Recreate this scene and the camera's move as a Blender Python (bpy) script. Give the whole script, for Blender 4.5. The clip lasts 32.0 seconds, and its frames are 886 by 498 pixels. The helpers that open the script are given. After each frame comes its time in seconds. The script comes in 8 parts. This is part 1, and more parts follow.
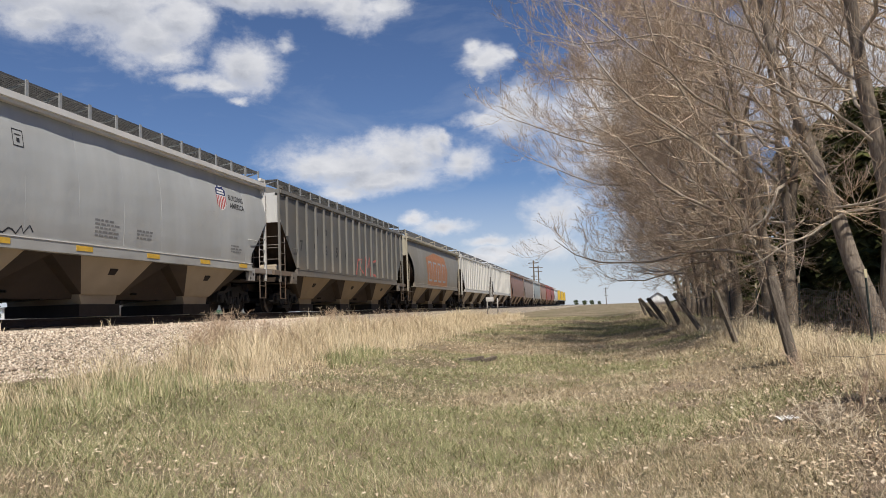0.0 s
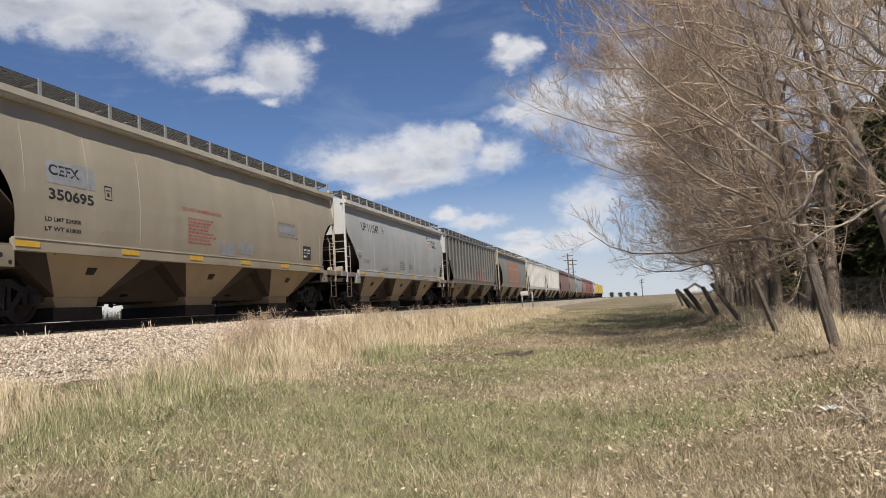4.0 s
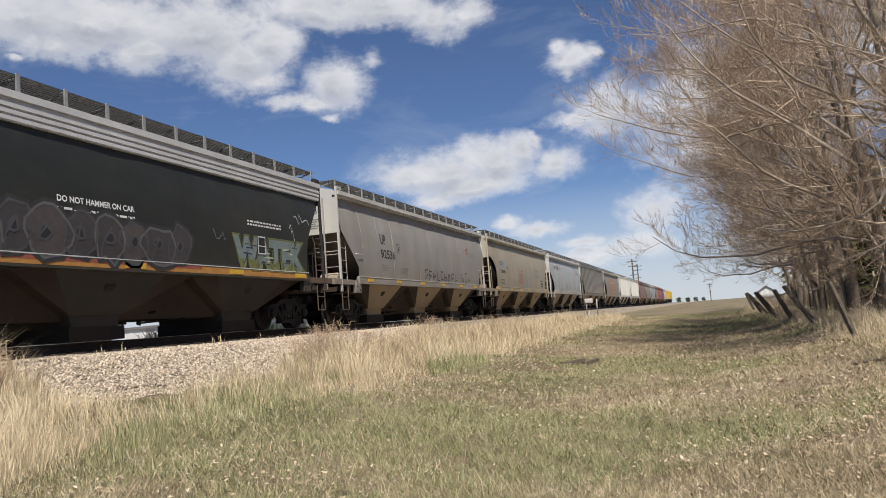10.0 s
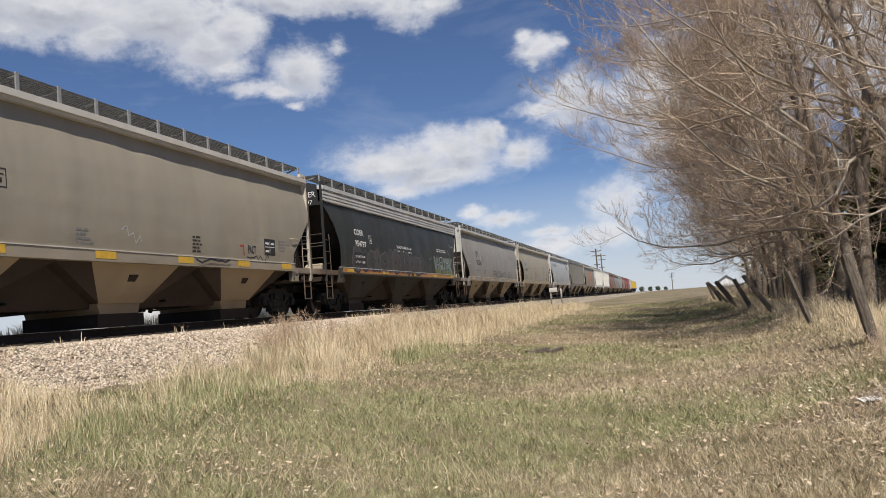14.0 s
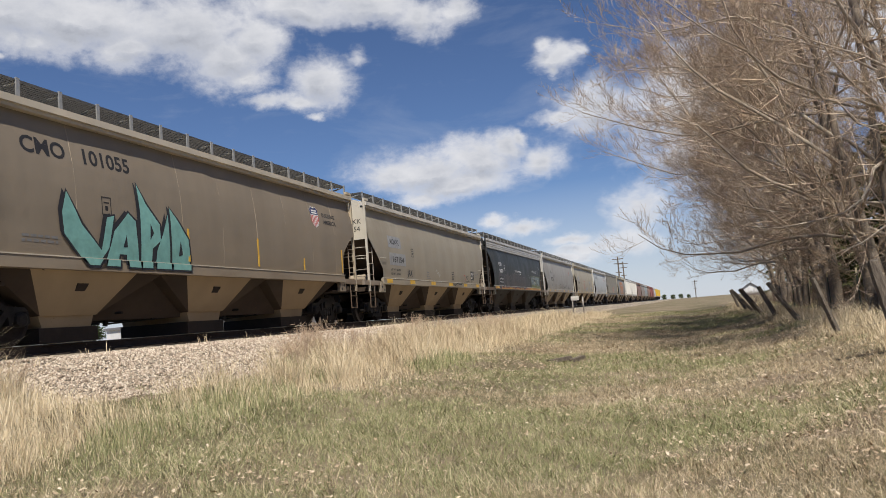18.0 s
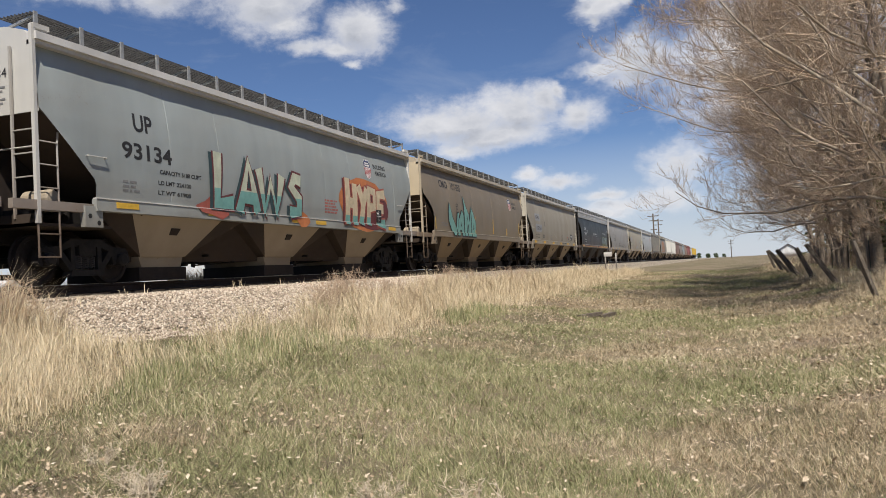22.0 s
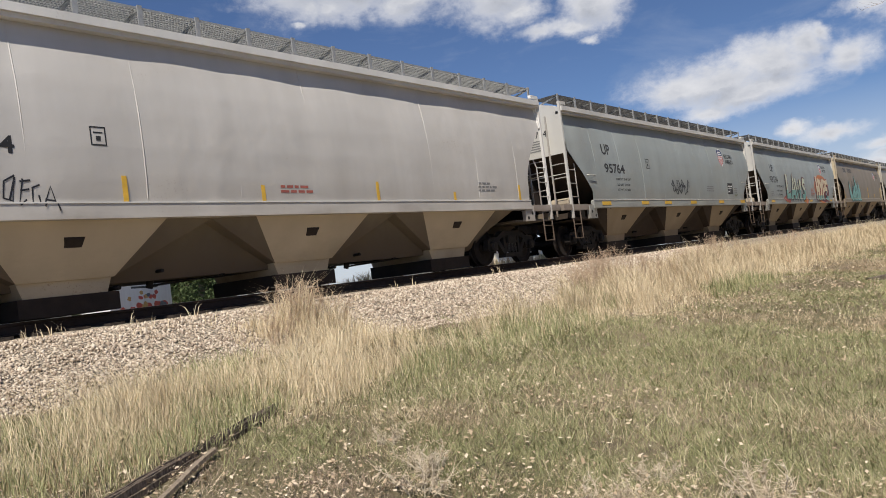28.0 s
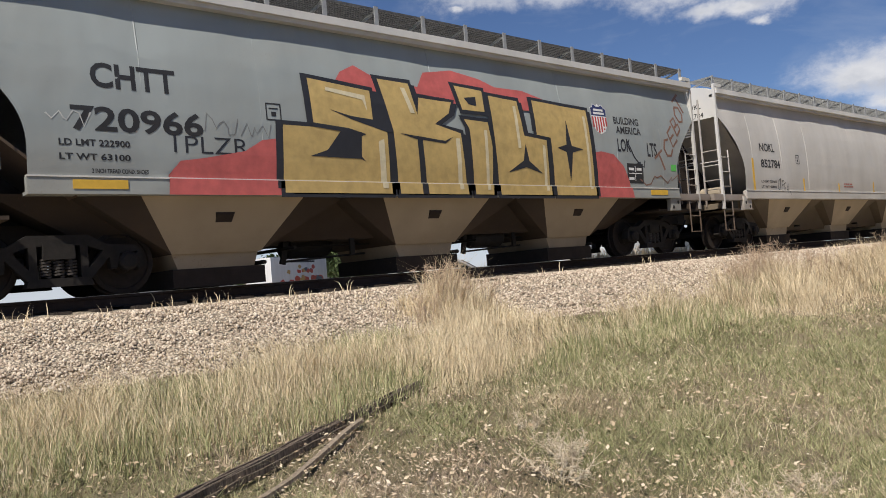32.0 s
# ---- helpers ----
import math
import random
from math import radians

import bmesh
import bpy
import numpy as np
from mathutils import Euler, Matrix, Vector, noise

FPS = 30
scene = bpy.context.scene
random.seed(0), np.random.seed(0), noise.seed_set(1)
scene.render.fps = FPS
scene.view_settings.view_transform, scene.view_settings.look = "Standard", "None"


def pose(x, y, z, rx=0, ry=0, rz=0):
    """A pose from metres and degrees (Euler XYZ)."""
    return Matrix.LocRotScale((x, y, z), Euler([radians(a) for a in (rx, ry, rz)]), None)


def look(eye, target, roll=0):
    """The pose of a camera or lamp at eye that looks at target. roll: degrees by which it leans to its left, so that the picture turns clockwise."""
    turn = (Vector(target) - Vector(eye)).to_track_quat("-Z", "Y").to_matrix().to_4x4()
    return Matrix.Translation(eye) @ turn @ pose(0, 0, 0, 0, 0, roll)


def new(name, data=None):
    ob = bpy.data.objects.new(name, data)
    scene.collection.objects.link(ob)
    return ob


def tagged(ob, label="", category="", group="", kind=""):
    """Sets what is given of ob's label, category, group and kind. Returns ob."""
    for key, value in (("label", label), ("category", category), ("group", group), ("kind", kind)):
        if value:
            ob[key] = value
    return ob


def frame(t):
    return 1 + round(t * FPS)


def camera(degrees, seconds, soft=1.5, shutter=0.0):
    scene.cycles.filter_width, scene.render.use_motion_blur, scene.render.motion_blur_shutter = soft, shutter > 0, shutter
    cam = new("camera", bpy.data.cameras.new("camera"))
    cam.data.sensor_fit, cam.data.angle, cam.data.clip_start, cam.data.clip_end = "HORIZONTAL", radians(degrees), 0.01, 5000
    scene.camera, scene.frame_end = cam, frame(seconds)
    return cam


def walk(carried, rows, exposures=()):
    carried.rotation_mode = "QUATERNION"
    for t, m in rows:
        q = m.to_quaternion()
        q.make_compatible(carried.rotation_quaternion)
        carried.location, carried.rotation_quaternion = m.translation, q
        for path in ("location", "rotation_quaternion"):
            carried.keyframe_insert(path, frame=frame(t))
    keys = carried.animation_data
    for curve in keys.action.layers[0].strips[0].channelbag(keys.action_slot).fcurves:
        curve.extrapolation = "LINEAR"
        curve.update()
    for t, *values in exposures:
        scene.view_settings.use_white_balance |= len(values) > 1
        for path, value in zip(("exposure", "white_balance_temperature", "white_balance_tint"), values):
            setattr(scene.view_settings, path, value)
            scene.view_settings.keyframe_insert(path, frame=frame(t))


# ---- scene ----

# ---------------------------------------------------------------- camera
EYE = 1.6        # height of the lens over the grass it stands on
RAIL = 1.70      # top of the rails
TRACK = -12.2    # middle of the track; the track runs along y


def aim(yaw, pitch, roll):
    return pose(0, 0, EYE, 90 + pitch, 0, yaw) @ pose(0, 0, 0, 0, 0, roll)


cam = camera(59.0, 32.0, soft=0.9)
VIEW = (
    (0, 10.81, 4.41, -2.01), (0.5, 9.12, 4.21, -2.11), (1, 7.61, 4.13, -2.10), (1.5, 6.21, 3.71, -2.27), (2, 5.52, 3.51, -2.57),
    (2.5, 6.00, 3.85, -2.59), (3, 7.58, 4.11, -2.64), (3.5, 10.10, 3.99, -2.66), (4, 13.27, 4.18, -3.16), (4.5, 16.32, 4.63, -4.09),
    (6.5, 20.06, 5.33, -3.43), (7, 19.47, 5.38, -3.47), (7.5, 20.34, 5.45, -3.46), (8, 20.73, 5.32, -4.45), (8.5, 20.46, 4.87, -5.55),
    (9, 19.73, 4.03, -5.67), (9.5, 18.55, 4.36, -4.49), (10, 17.73, 5.19, -4.36), (10.5, 18.12, 5.83, -4.25), (11, 18.08, 5.80, -3.75),
    (11.5, 17.27, 5.53, -2.99), (12, 16.44, 4.89, -3.65), (12.5, 15.84, 4.33, -3.98), (13, 15.57, 4.22, -3.98), (13.5, 15.39, 4.19, -4.13),
    (14, 15.27, 4.22, -4.43), (14.5, 15.14, 4.40, -4.68), (16.5, 15.66, 4.43, -5.06), (17, 16.16, 4.73, -4.95), (17.5, 16.74, 5.16, -4.71),
    (18, 16.74, 4.99, -4.67), (18.5, 16.31, 4.14, -4.85), (19, 16.02, 3.61, -4.59), (19.5, 16.41, 3.99, -4.02), (20, 16.87, 4.57, -3.94),
    (20.5, 16.93, 4.55, -4.69), (21, 16.46, 3.81, -5.02), (21.5, 16.52, 2.58, -4.14), (22, 19.38, 1.63, -2.93), (22.5, 23.22, 1.29, -4.66),
    (23, 25.22, 1.02, -6.04), (23.5, 26.88, 0.89, -6.80), (24, 28.25, 0.73, -6.87), (24.5, 29.64, 0.87, -6.72), (25, 31.66, 1.21, -6.60),
    (25.5, 33.55, 1.40, -6.86), (26, 35.06, 1.58, -7.06), (26.5, 36.32, 1.77, -7.26), (28.5, 39.47, 2.05, -7.28), (29, 43.85, 1.88, -7.53),
    (29.5, 47.41, 1.15, -7.50), (30, 48.09, 1.18, -8.15), (30.5, 47.39, 1.50, -8.65), (31, 47.37, 1.28, -7.62), (31.5, 48.22, 1.50, -6.37),
    (32, 48.66, 1.90, -4.68))
walk(cam, [(t, aim(a, b, c)) for t, a, b, c in VIEW], [(0, 0.0, 6450, 11), (32, 0.0, 6450, 11)])

# ---------------------------------------------------------------- sky and sun
SUN_AZ, SUN_EL = 153.0, 55.0   # from the track's direction towards the fence side; height
sun_to = Vector((math.sin(radians(SUN_AZ)) * math.cos(radians(SUN_EL)), math.cos(radians(SUN_AZ)) * math.cos(radians(SUN_EL)), math.sin(radians(SUN_EL))))
sun_data = bpy.data.lights.new("sun", "SUN")
sun_data.energy, sun_data.angle, sun_data.color = 5.2, radians(0.53), (1.0, 0.93, 0.82)
sun = new("sun", sun_data)
sun.matrix_world = look(sun_to * 200, (0, 0, 0))


class Nodes:
    """Short hand for node trees."""

    def __init__(self, tree):
        self.tree = tree
        tree.nodes.clear()

    def put(self, kind, **sockets):
        node = self.tree.nodes.new(kind)
        for key, value in sockets.items():
            key = key.replace("_", " ")
            socket = node.inputs[int(key[2:])] if key.startswith("in") and key[2:].isdigit() else node.inputs[key]
            if isinstance(value, bpy.types.NodeSocket):
                self.tree.links.new(value, socket)
            else:
                socket.default_value = value
        return node

    def math(self, op, a, b=0.0, c=0.0, clamp=False):
        node = self.tree.nodes.new("ShaderNodeMath")
        node.operation, node.use_clamp = op, clamp
        for k, v in enumerate((a, b, c)):
            if isinstance(v, bpy.types.NodeSocket):
                self.tree.links.new(v, node.inputs[k])
            else:
                node.inputs[k].default_value = v
        return node.outputs[0]

    def mix(self, fac, a, b, mode="MIX"):
        node = self.tree.nodes.new("ShaderNodeMix")
        node.data_type, node.blend_type = "RGBA", mode
        for k, v in ((0, fac), (6, a), (7, b)):
            if isinstance(v, bpy.types.NodeSocket):
                self.tree.links.new(v, node.inputs[k])
            else:
                node.inputs[k].default_value = v if k == 0 else (*v[:3], 1)
        return node.outputs[2]

    def ramp(self, fac, stops):
        node = self.tree.nodes.new("ShaderNodeValToRGB")
        self.tree.links.new(fac, node.inputs[0])
        el = node.color_ramp.elements
        while len(el) < len(stops):
            el.new(0.5)
        for e, (p, c) in zip(el, stops):
            e.position, e.color = p, (*c, 1) if not isinstance(c, (int, float)) else (c, c, c, 1)
        return node.outputs[0]

    def noise(self, vec, scale, detail=4.0, rough=0.55, dist=0.0):
        n = self.put("ShaderNodeTexNoise", Vector=vec, Scale=scale, Detail=detail, Roughness=rough, Distortion=dist)
        return n.outputs[0]

    def stretch(self, vec, sx, sy, sz):
        return self.put("ShaderNodeMapping", Vector=vec, Scale=(sx, sy, sz)).outputs[0]


def make_sky():
    world = bpy.data.worlds.new("sky")
    scene.world = world
    world.use_nodes = True
    n = Nodes(world.node_tree)
    sky = n.put("ShaderNodeTexSky")
    sky.sky_type, sky.sun_disc = "NISHITA", False
    sky.sun_elevation, sky.sun_rotation = radians(SUN_EL), radians(SUN_AZ)
    sky.altitude, sky.air_density, sky.dust_density, sky.ozone_density = 1500, 1.0, 0.4, 2.0
    where = n.put("ShaderNodeTexCoord").outputs["Generated"]
    xyz = n.put("ShaderNodeSeparateXYZ", Vector=where)
    az = n.math("ARCTAN2", xyz.outputs[0], xyz.outputs[1])
    el = n.math("ARCSINE", xyz.outputs[2])
    flat = n.put("ShaderNodeCombineXYZ", X=az, Y=el).outputs[0]
    # the clouds of this day: bearing, height, half width, half height (radians), thickness
    clouds = (
        (-0.717, 0.373, 0.133, 0.040, 1), (-0.790, 0.377, 0.080, 0.041, 1), (-0.603, 0.368, 0.100, 0.044, 1), (-0.544, 0.339, 0.052, 0.039, 1),
        (-0.525, 0.310, 0.031, 0.017, 0.9), (-0.516, 0.358, 0.047, 0.037, 1), (-0.454, 0.395, 0.080, 0.024, 1), (-0.364, 0.392, 0.080, 0.020, 1),
        (-0.297, 0.376, 0.041, 0.023, 1), (-0.245, 0.383, 0.029, 0.016, 0.95), (-0.766, 0.348, 0.044, 0.023, 0.9), (-0.662, 0.346, 0.060, 0.025, 0.95),
        (-0.431, 0.305, 0.040, 0.032, 1), (-0.461, 0.285, 0.048, 0.013, 0.75), (-0.506, 0.286, 0.037, 0.012, 0.75), (-0.387, 0.333, 0.020, 0.017, 0.58),
        (-0.445, 0.264, 0.016, 0.008, 0.62), (-0.126, 0.310, 0.029, 0.019, 0.95), (-0.141, 0.325, 0.015, 0.012, 0.9), (-0.103, 0.316, 0.016, 0.012, 0.85),
        (-0.128, 0.295, 0.013, 0.008, 0.85), (-0.081, 0.245, 0.053, 0.033, 0.95), (-0.131, 0.237, 0.048, 0.012, 0.75),
        (-0.300, 0.188, 0.086, 0.027, 1), (-0.348, 0.186, 0.048, 0.019, 1), (-0.238, 0.197, 0.060, 0.028, 1),
        (-0.198, 0.207, 0.024, 0.019, 1), (-0.185, 0.216, 0.012, 0.011, 0.95), (-0.159, 0.187, 0.037, 0.023, 0.85), (-0.263, 0.172, 0.074, 0.020, 1),
        (-0.309, 0.155, 0.052, 0.015, 0.7), (-0.186, 0.108, 0.039, 0.011, 0.85), (-0.226, 0.117, 0.023, 0.009, 0.65), 
        (-0.127, 0.085, 0.033, 0.009, 0.8), (-0.101, 0.070, 0.051, 0.013, 0.85), (-0.064, 0.074, 0.053, 0.021, 0.85), (-0.039, 0.117, 0.044, 0.037, 0.75),
        (-0.138, 0.061, 0.044, 0.010, 0.8), (-0.786, 0.347, 0.040, 0.019, 0.85),
        (-0.681, 0.344, 0.040, 0.013, 0.95), (-0.808, 0.329, 0.012, 0.006, 0.7), (0.060, 0.220, 0.110, 0.080, 1), (0.280, 0.270, 0.110, 0.090, 1))
    warp = n.put("ShaderNodeTexNoise", Vector=n.stretch(flat, 1, 1.5, 1), Scale=15.0, Detail=8.0, Roughness=0.62).outputs["Color"]
    bent = n.tree.nodes.new("ShaderNodeVectorMath")
    bent.operation, bent.inputs[1].default_value, bent.inputs[2].default_value = "MULTIPLY_ADD", (0.05, 0.034, 0.0), (-0.025, -0.017, 0.0)
    n.tree.links.new(warp, bent.inputs[0])
    where = n.put("ShaderNodeVectorMath", in0=flat, in1=bent.outputs[0]).outputs[0]

    def body(lift):
        best = None
        for a, e, wa, we, thick in clouds:
            off = n.tree.nodes.new("ShaderNodeVectorMath")
            off.operation, off.inputs[1].default_value, off.inputs[2].default_value = "MULTIPLY_ADD", (1 / wa, 1 / we, 0.0), (-a / wa, (lift - e) / we, 0.0)
            n.tree.links.new(where, off.inputs[0])
            size = n.tree.nodes.new("ShaderNodeVectorMath")
            size.operation = "LENGTH"
            n.tree.links.new(off.outputs[0], size.inputs[0])
            q = n.math("SUBTRACT", thick, size.outputs["Value"])
            best = q if best is None else n.math("SMOOTH_MAX", best, q, 0.22)
        return n.math("MAXIMUM", best, -1.6)

    best = body(0.0)
    over = body(0.014)
    puff = n.noise(n.stretch(flat, 1, 1.4, 1), 20.0, 10.0, 0.62, 0.2)
    fine = n.noise(n.stretch(flat, 1, 1.3, 1), 60.0, 7.0, 0.65)
    d = n.math("ADD", best, n.math("MULTIPLY", n.math("SUBTRACT", puff, 0.5), 1.35))
    d = n.math("ADD", d, n.math("MULTIPLY", n.math("SUBTRACT", fine, 0.5), 0.6))
    cover = n.put("ShaderNodeMapRange", Value=d, in1=-0.45, in2=0.75, in3=0.0, in4=0.97)
    cover.interpolation_type = "SMOOTHSTEP"
    # thin veils, and more cloud over the part of the sky that lies behind the view
    veil = n.noise(n.stretch(flat, 1, 3.0, 1), 5.0, 8.0, 0.6, 0.4)
    veil = n.put("ShaderNodeMapRange", Value=veil, in1=0.5, in2=0.85).outputs[0]
    low = n.put("ShaderNodeMapRange", Value=el, in1=0.24, in2=0.0).outputs[0]
    veil = n.math("MULTIPLY", veil, n.math("ADD", 0.25, n.math("MULTIPLY", low, 0.6)))
    haze = n.put("ShaderNodeMapRange", Value=el, in1=0.16, in2=0.0, in3=0.0, in4=0.85).outputs[0]
    veil = n.math("MAXIMUM", veil, haze)
    # tops catch the sun, bellies are grey
    belly = n.noise(n.stretch(flat, 1, 2.0, 1), 11.0, 5.0, 0.55)
    under = n.put("ShaderNodeMapRange", Value=n.math("SUBTRACT", over, best), in1=-0.1, in2=0.5).outputs[0]
    thick = n.put("ShaderNodeMapRange", Value=d, in1=0.1, in2=0.9).outputs[0]
    tone = n.math("SUBTRACT", n.math("ADD", 0.98, n.math("MULTIPLY", n.math("SUBTRACT", puff, 0.5), 0.5)), n.math("MULTIPLY", thick, n.math("ADD", n.math("MULTIPLY", under, 0.55), n.math("MULTIPLY", belly, 0.6))))
    white = n.ramp(tone, ((0.30, (0.36, 0.38, 0.43)), (0.62, (0.54, 0.56, 0.605)), (0.95, (0.82, 0.82, 0.83))))
    air = n.mix(1.0, sky.outputs[0], (0.060, 0.068, 0.083), "MULTIPLY")
    air = n.mix(veil, air, (0.62, 0.66, 0.72))
    colour = n.mix(cover.outputs[0], air, white)
    out = n.put("ShaderNodeBackground", Color=colour, Strength=1.0)
    end = n.put("ShaderNodeOutputWorld")
    world.node_tree.links.new(out.outputs[0], end.inputs[0])


make_sky()

# ---------------------------------------------------------------- materials
MATS = {}


def material(name, build):
    if name not in MATS:
        m = bpy.data.materials.new(name)
        m.use_nodes = True
        n = Nodes(m.node_tree)
        bsdf = n.put("ShaderNodeBsdfPrincipled")
        build(n, bsdf)
        end = n.put("ShaderNodeOutputMaterial")
        m.node_tree.links.new(bsdf.outputs[0], end.inputs[0])
        MATS[name] = m
    return MATS[name]


def link(n, a, b):
    n.tree.links.new(a, b)


def bump(n, bsdf, height, strength=0.3, distance=0.01):
    b = n.put("ShaderNodeBump", Height=height, Strength=strength, Distance=distance)
    link(n, b.outputs[0], bsdf.inputs["Normal"])


def paint(name, colour, rough=0.5, dirt=0.5, dust=(0.30, 0.24, 0.17), rust=0.25, splash=(1.35, 0.5, 0.85)):
    """Weathered car paint: streaks that run down, dust from below, rust specks."""
    def build(n, b):
        at = n.put("ShaderNodeTexCoord").outputs["Object"]
        z = n.put("ShaderNodeSeparateXYZ", Vector=at).outputs[2]
        streak = n.noise(n.stretch(at, 1.0, 0.8, 0.10), 1.3, 4.0, 0.5)
        cloud = n.noise(n.stretch(at, 0.6, 0.35, 0.7), 1.7, 5.0, 0.6)
        speck = n.noise(at, 26.0, 5.0, 0.7)
        c = tuple(v * 0.84 for v in colour)
        d = tuple(min(1, v * 1.06) for v in colour)
        base = n.mix(n.put("ShaderNodeMapRange", Value=streak, in1=0.3, in2=0.72).outputs[0], c, d)
        base = n.mix(n.math("MULTIPLY", n.put("ShaderNodeMapRange", Value=cloud, in1=0.42, in2=0.75).outputs[0], dirt), base, tuple(0.55 * v + 0.45 * w for v, w in zip(colour, dust)))
        foot = n.put("ShaderNodeMapRange", Value=n.math("ADD", z, n.math("MULTIPLY", streak, 0.9)), in1=2.6, in2=1.5).outputs[0]
        base = n.mix(n.math("MULTIPLY", foot, min(1.0, dirt * 0.9)), base, dust)
        grime = n.put("ShaderNodeMapRange", Value=n.math("ADD", z, n.math("MULTIPLY", n.math("SUBTRACT", cloud, 0.5), 1.6)), in1=splash[0], in2=splash[1]).outputs[0]
        base = n.mix(n.math("MULTIPLY", grime, splash[2]), base, (0.085, 0.055, 0.035))
        spots = n.put("ShaderNodeMapRange", Value=n.math("MULTIPLY", speck, n.math("ADD", cloud, 0.5)), in1=0.66, in2=0.78).outputs[0]
        base = n.mix(n.math("MULTIPLY", spots, rust), base, (0.16, 0.07, 0.035))
        link(n, base, b.inputs["Base Color"])
        link(n, n.math("ADD", rough - 0.08, n.math("MULTIPLY", cloud, 0.3)), b.inputs["Roughness"])
        bump(n, b, n.math("ADD", n.noise(n.stretch(at, 1, 0.7, 0.5), 1.3, 3.0), n.math("MULTIPLY", speck, 0.05)), 0.55, 0.06)
    return material(name, build)


def plain(name, colour, rough=0.7, metal=0.0, vary=0.35, scale=9.0, grit=60.0):
    """A surface with blotches and fine grain."""
    def build(n, b):
        at = n.put("ShaderNodeTexCoord").outputs["Object"]
        blot = n.noise(at, scale, 5.0, 0.6)
        grain = n.noise(at, grit, 4.0, 0.65)
        base = n.mix(n.put("ShaderNodeMapRange", Value=blot, in1=0.3, in2=0.7).outputs[0], tuple(v * (1 - vary) for v in colour), tuple(min(1, v * (1 + 0.6 * vary)) for v in colour))
        base = n.mix(n.math("MULTIPLY", grain, 0.35), base, tuple(v * 0.6 for v in colour))
        link(n, base, b.inputs["Base Color"])
        link(n, n.math("ADD", rough - 0.1, n.math("MULTIPLY", grain, 0.2)), b.inputs["Roughness"])
        b.inputs["Metallic"].default_value = metal
        bump(n, b, n.math("ADD", grain, blot), 0.3, 0.006)
    return material(name, build)


def spray(name, colour):
    """Sprayed paint, a little uneven and faded."""
    def build(n, b):
        at = n.put("ShaderNodeTexCoord").outputs["Object"]
        f = n.noise(at, 5.0, 5.0, 0.6)
        g = n.noise(at, 60.0, 3.0, 0.6)
        base = n.mix(n.put("ShaderNodeMapRange", Value=f, in1=0.3, in2=0.7).outputs[0], tuple(v * 0.78 for v in colour), tuple(min(1, v * 1.12) for v in colour))
        base = n.mix(n.math("MULTIPLY", g, 0.3), base, tuple(v * 0.7 + 0.04 for v in colour))
        link(n, base, b.inputs["Base Color"])
        b.inputs["Roughness"].default_value = 0.55
    return material(name, build)


def blades(name, stops, rough=0.75, trans=0.25):
    """Grass, leaves and twigs: each island takes its own tint."""
    def build(n, b):
        r = n.put("ShaderNodeNewGeometry").outputs["Random Per Island"]
        at = n.put("ShaderNodeTexCoord").outputs["Object"]
        patch = n.noise(at, 0.55, 4.0, 0.6)
        tuft = n.noise(at, 8.5, 3.0, 0.6)
        f = n.math("ADD", n.math("MULTIPLY", r, 0.45), n.math("MULTIPLY", n.put("ShaderNodeMapRange", Value=patch, in1=0.32, in2=0.68).outputs[0], 0.22))
        f = n.math("ADD", f, n.math("MULTIPLY", n.put("ShaderNodeMapRange", Value=tuft, in1=0.34, in2=0.66).outputs[0], 0.33))
        link(n, n.ramp(f, stops), b.inputs["Base Color"])
        b.inputs["Roughness"].default_value = rough
        b.inputs["Specular IOR Level"].default_value = 0.25
    return material(name, build)


def bark(name, a, c, scale=6.0):
    def build(n, b):
        at = n.put("ShaderNodeTexCoord").outputs["Object"]
        f = n.noise(n.stretch(at, 3.0, 3.0, 0.5), scale, 6.0, 0.7, 0.6)
        g = n.noise(at, 1.3, 4.0, 0.6)
        base = n.mix(n.put("ShaderNodeMapRange", Value=f, in1=0.35, in2=0.68).outputs[0], a, c)
        base = n.mix(n.math("MULTIPLY", g, 0.4), base, tuple(0.6 * v for v in a))
        link(n, base, b.inputs["Base Color"])
        b.inputs["Roughness"].default_value = 0.9
        bump(n, b, f, 0.8, 0.03)
    return material(name, build)


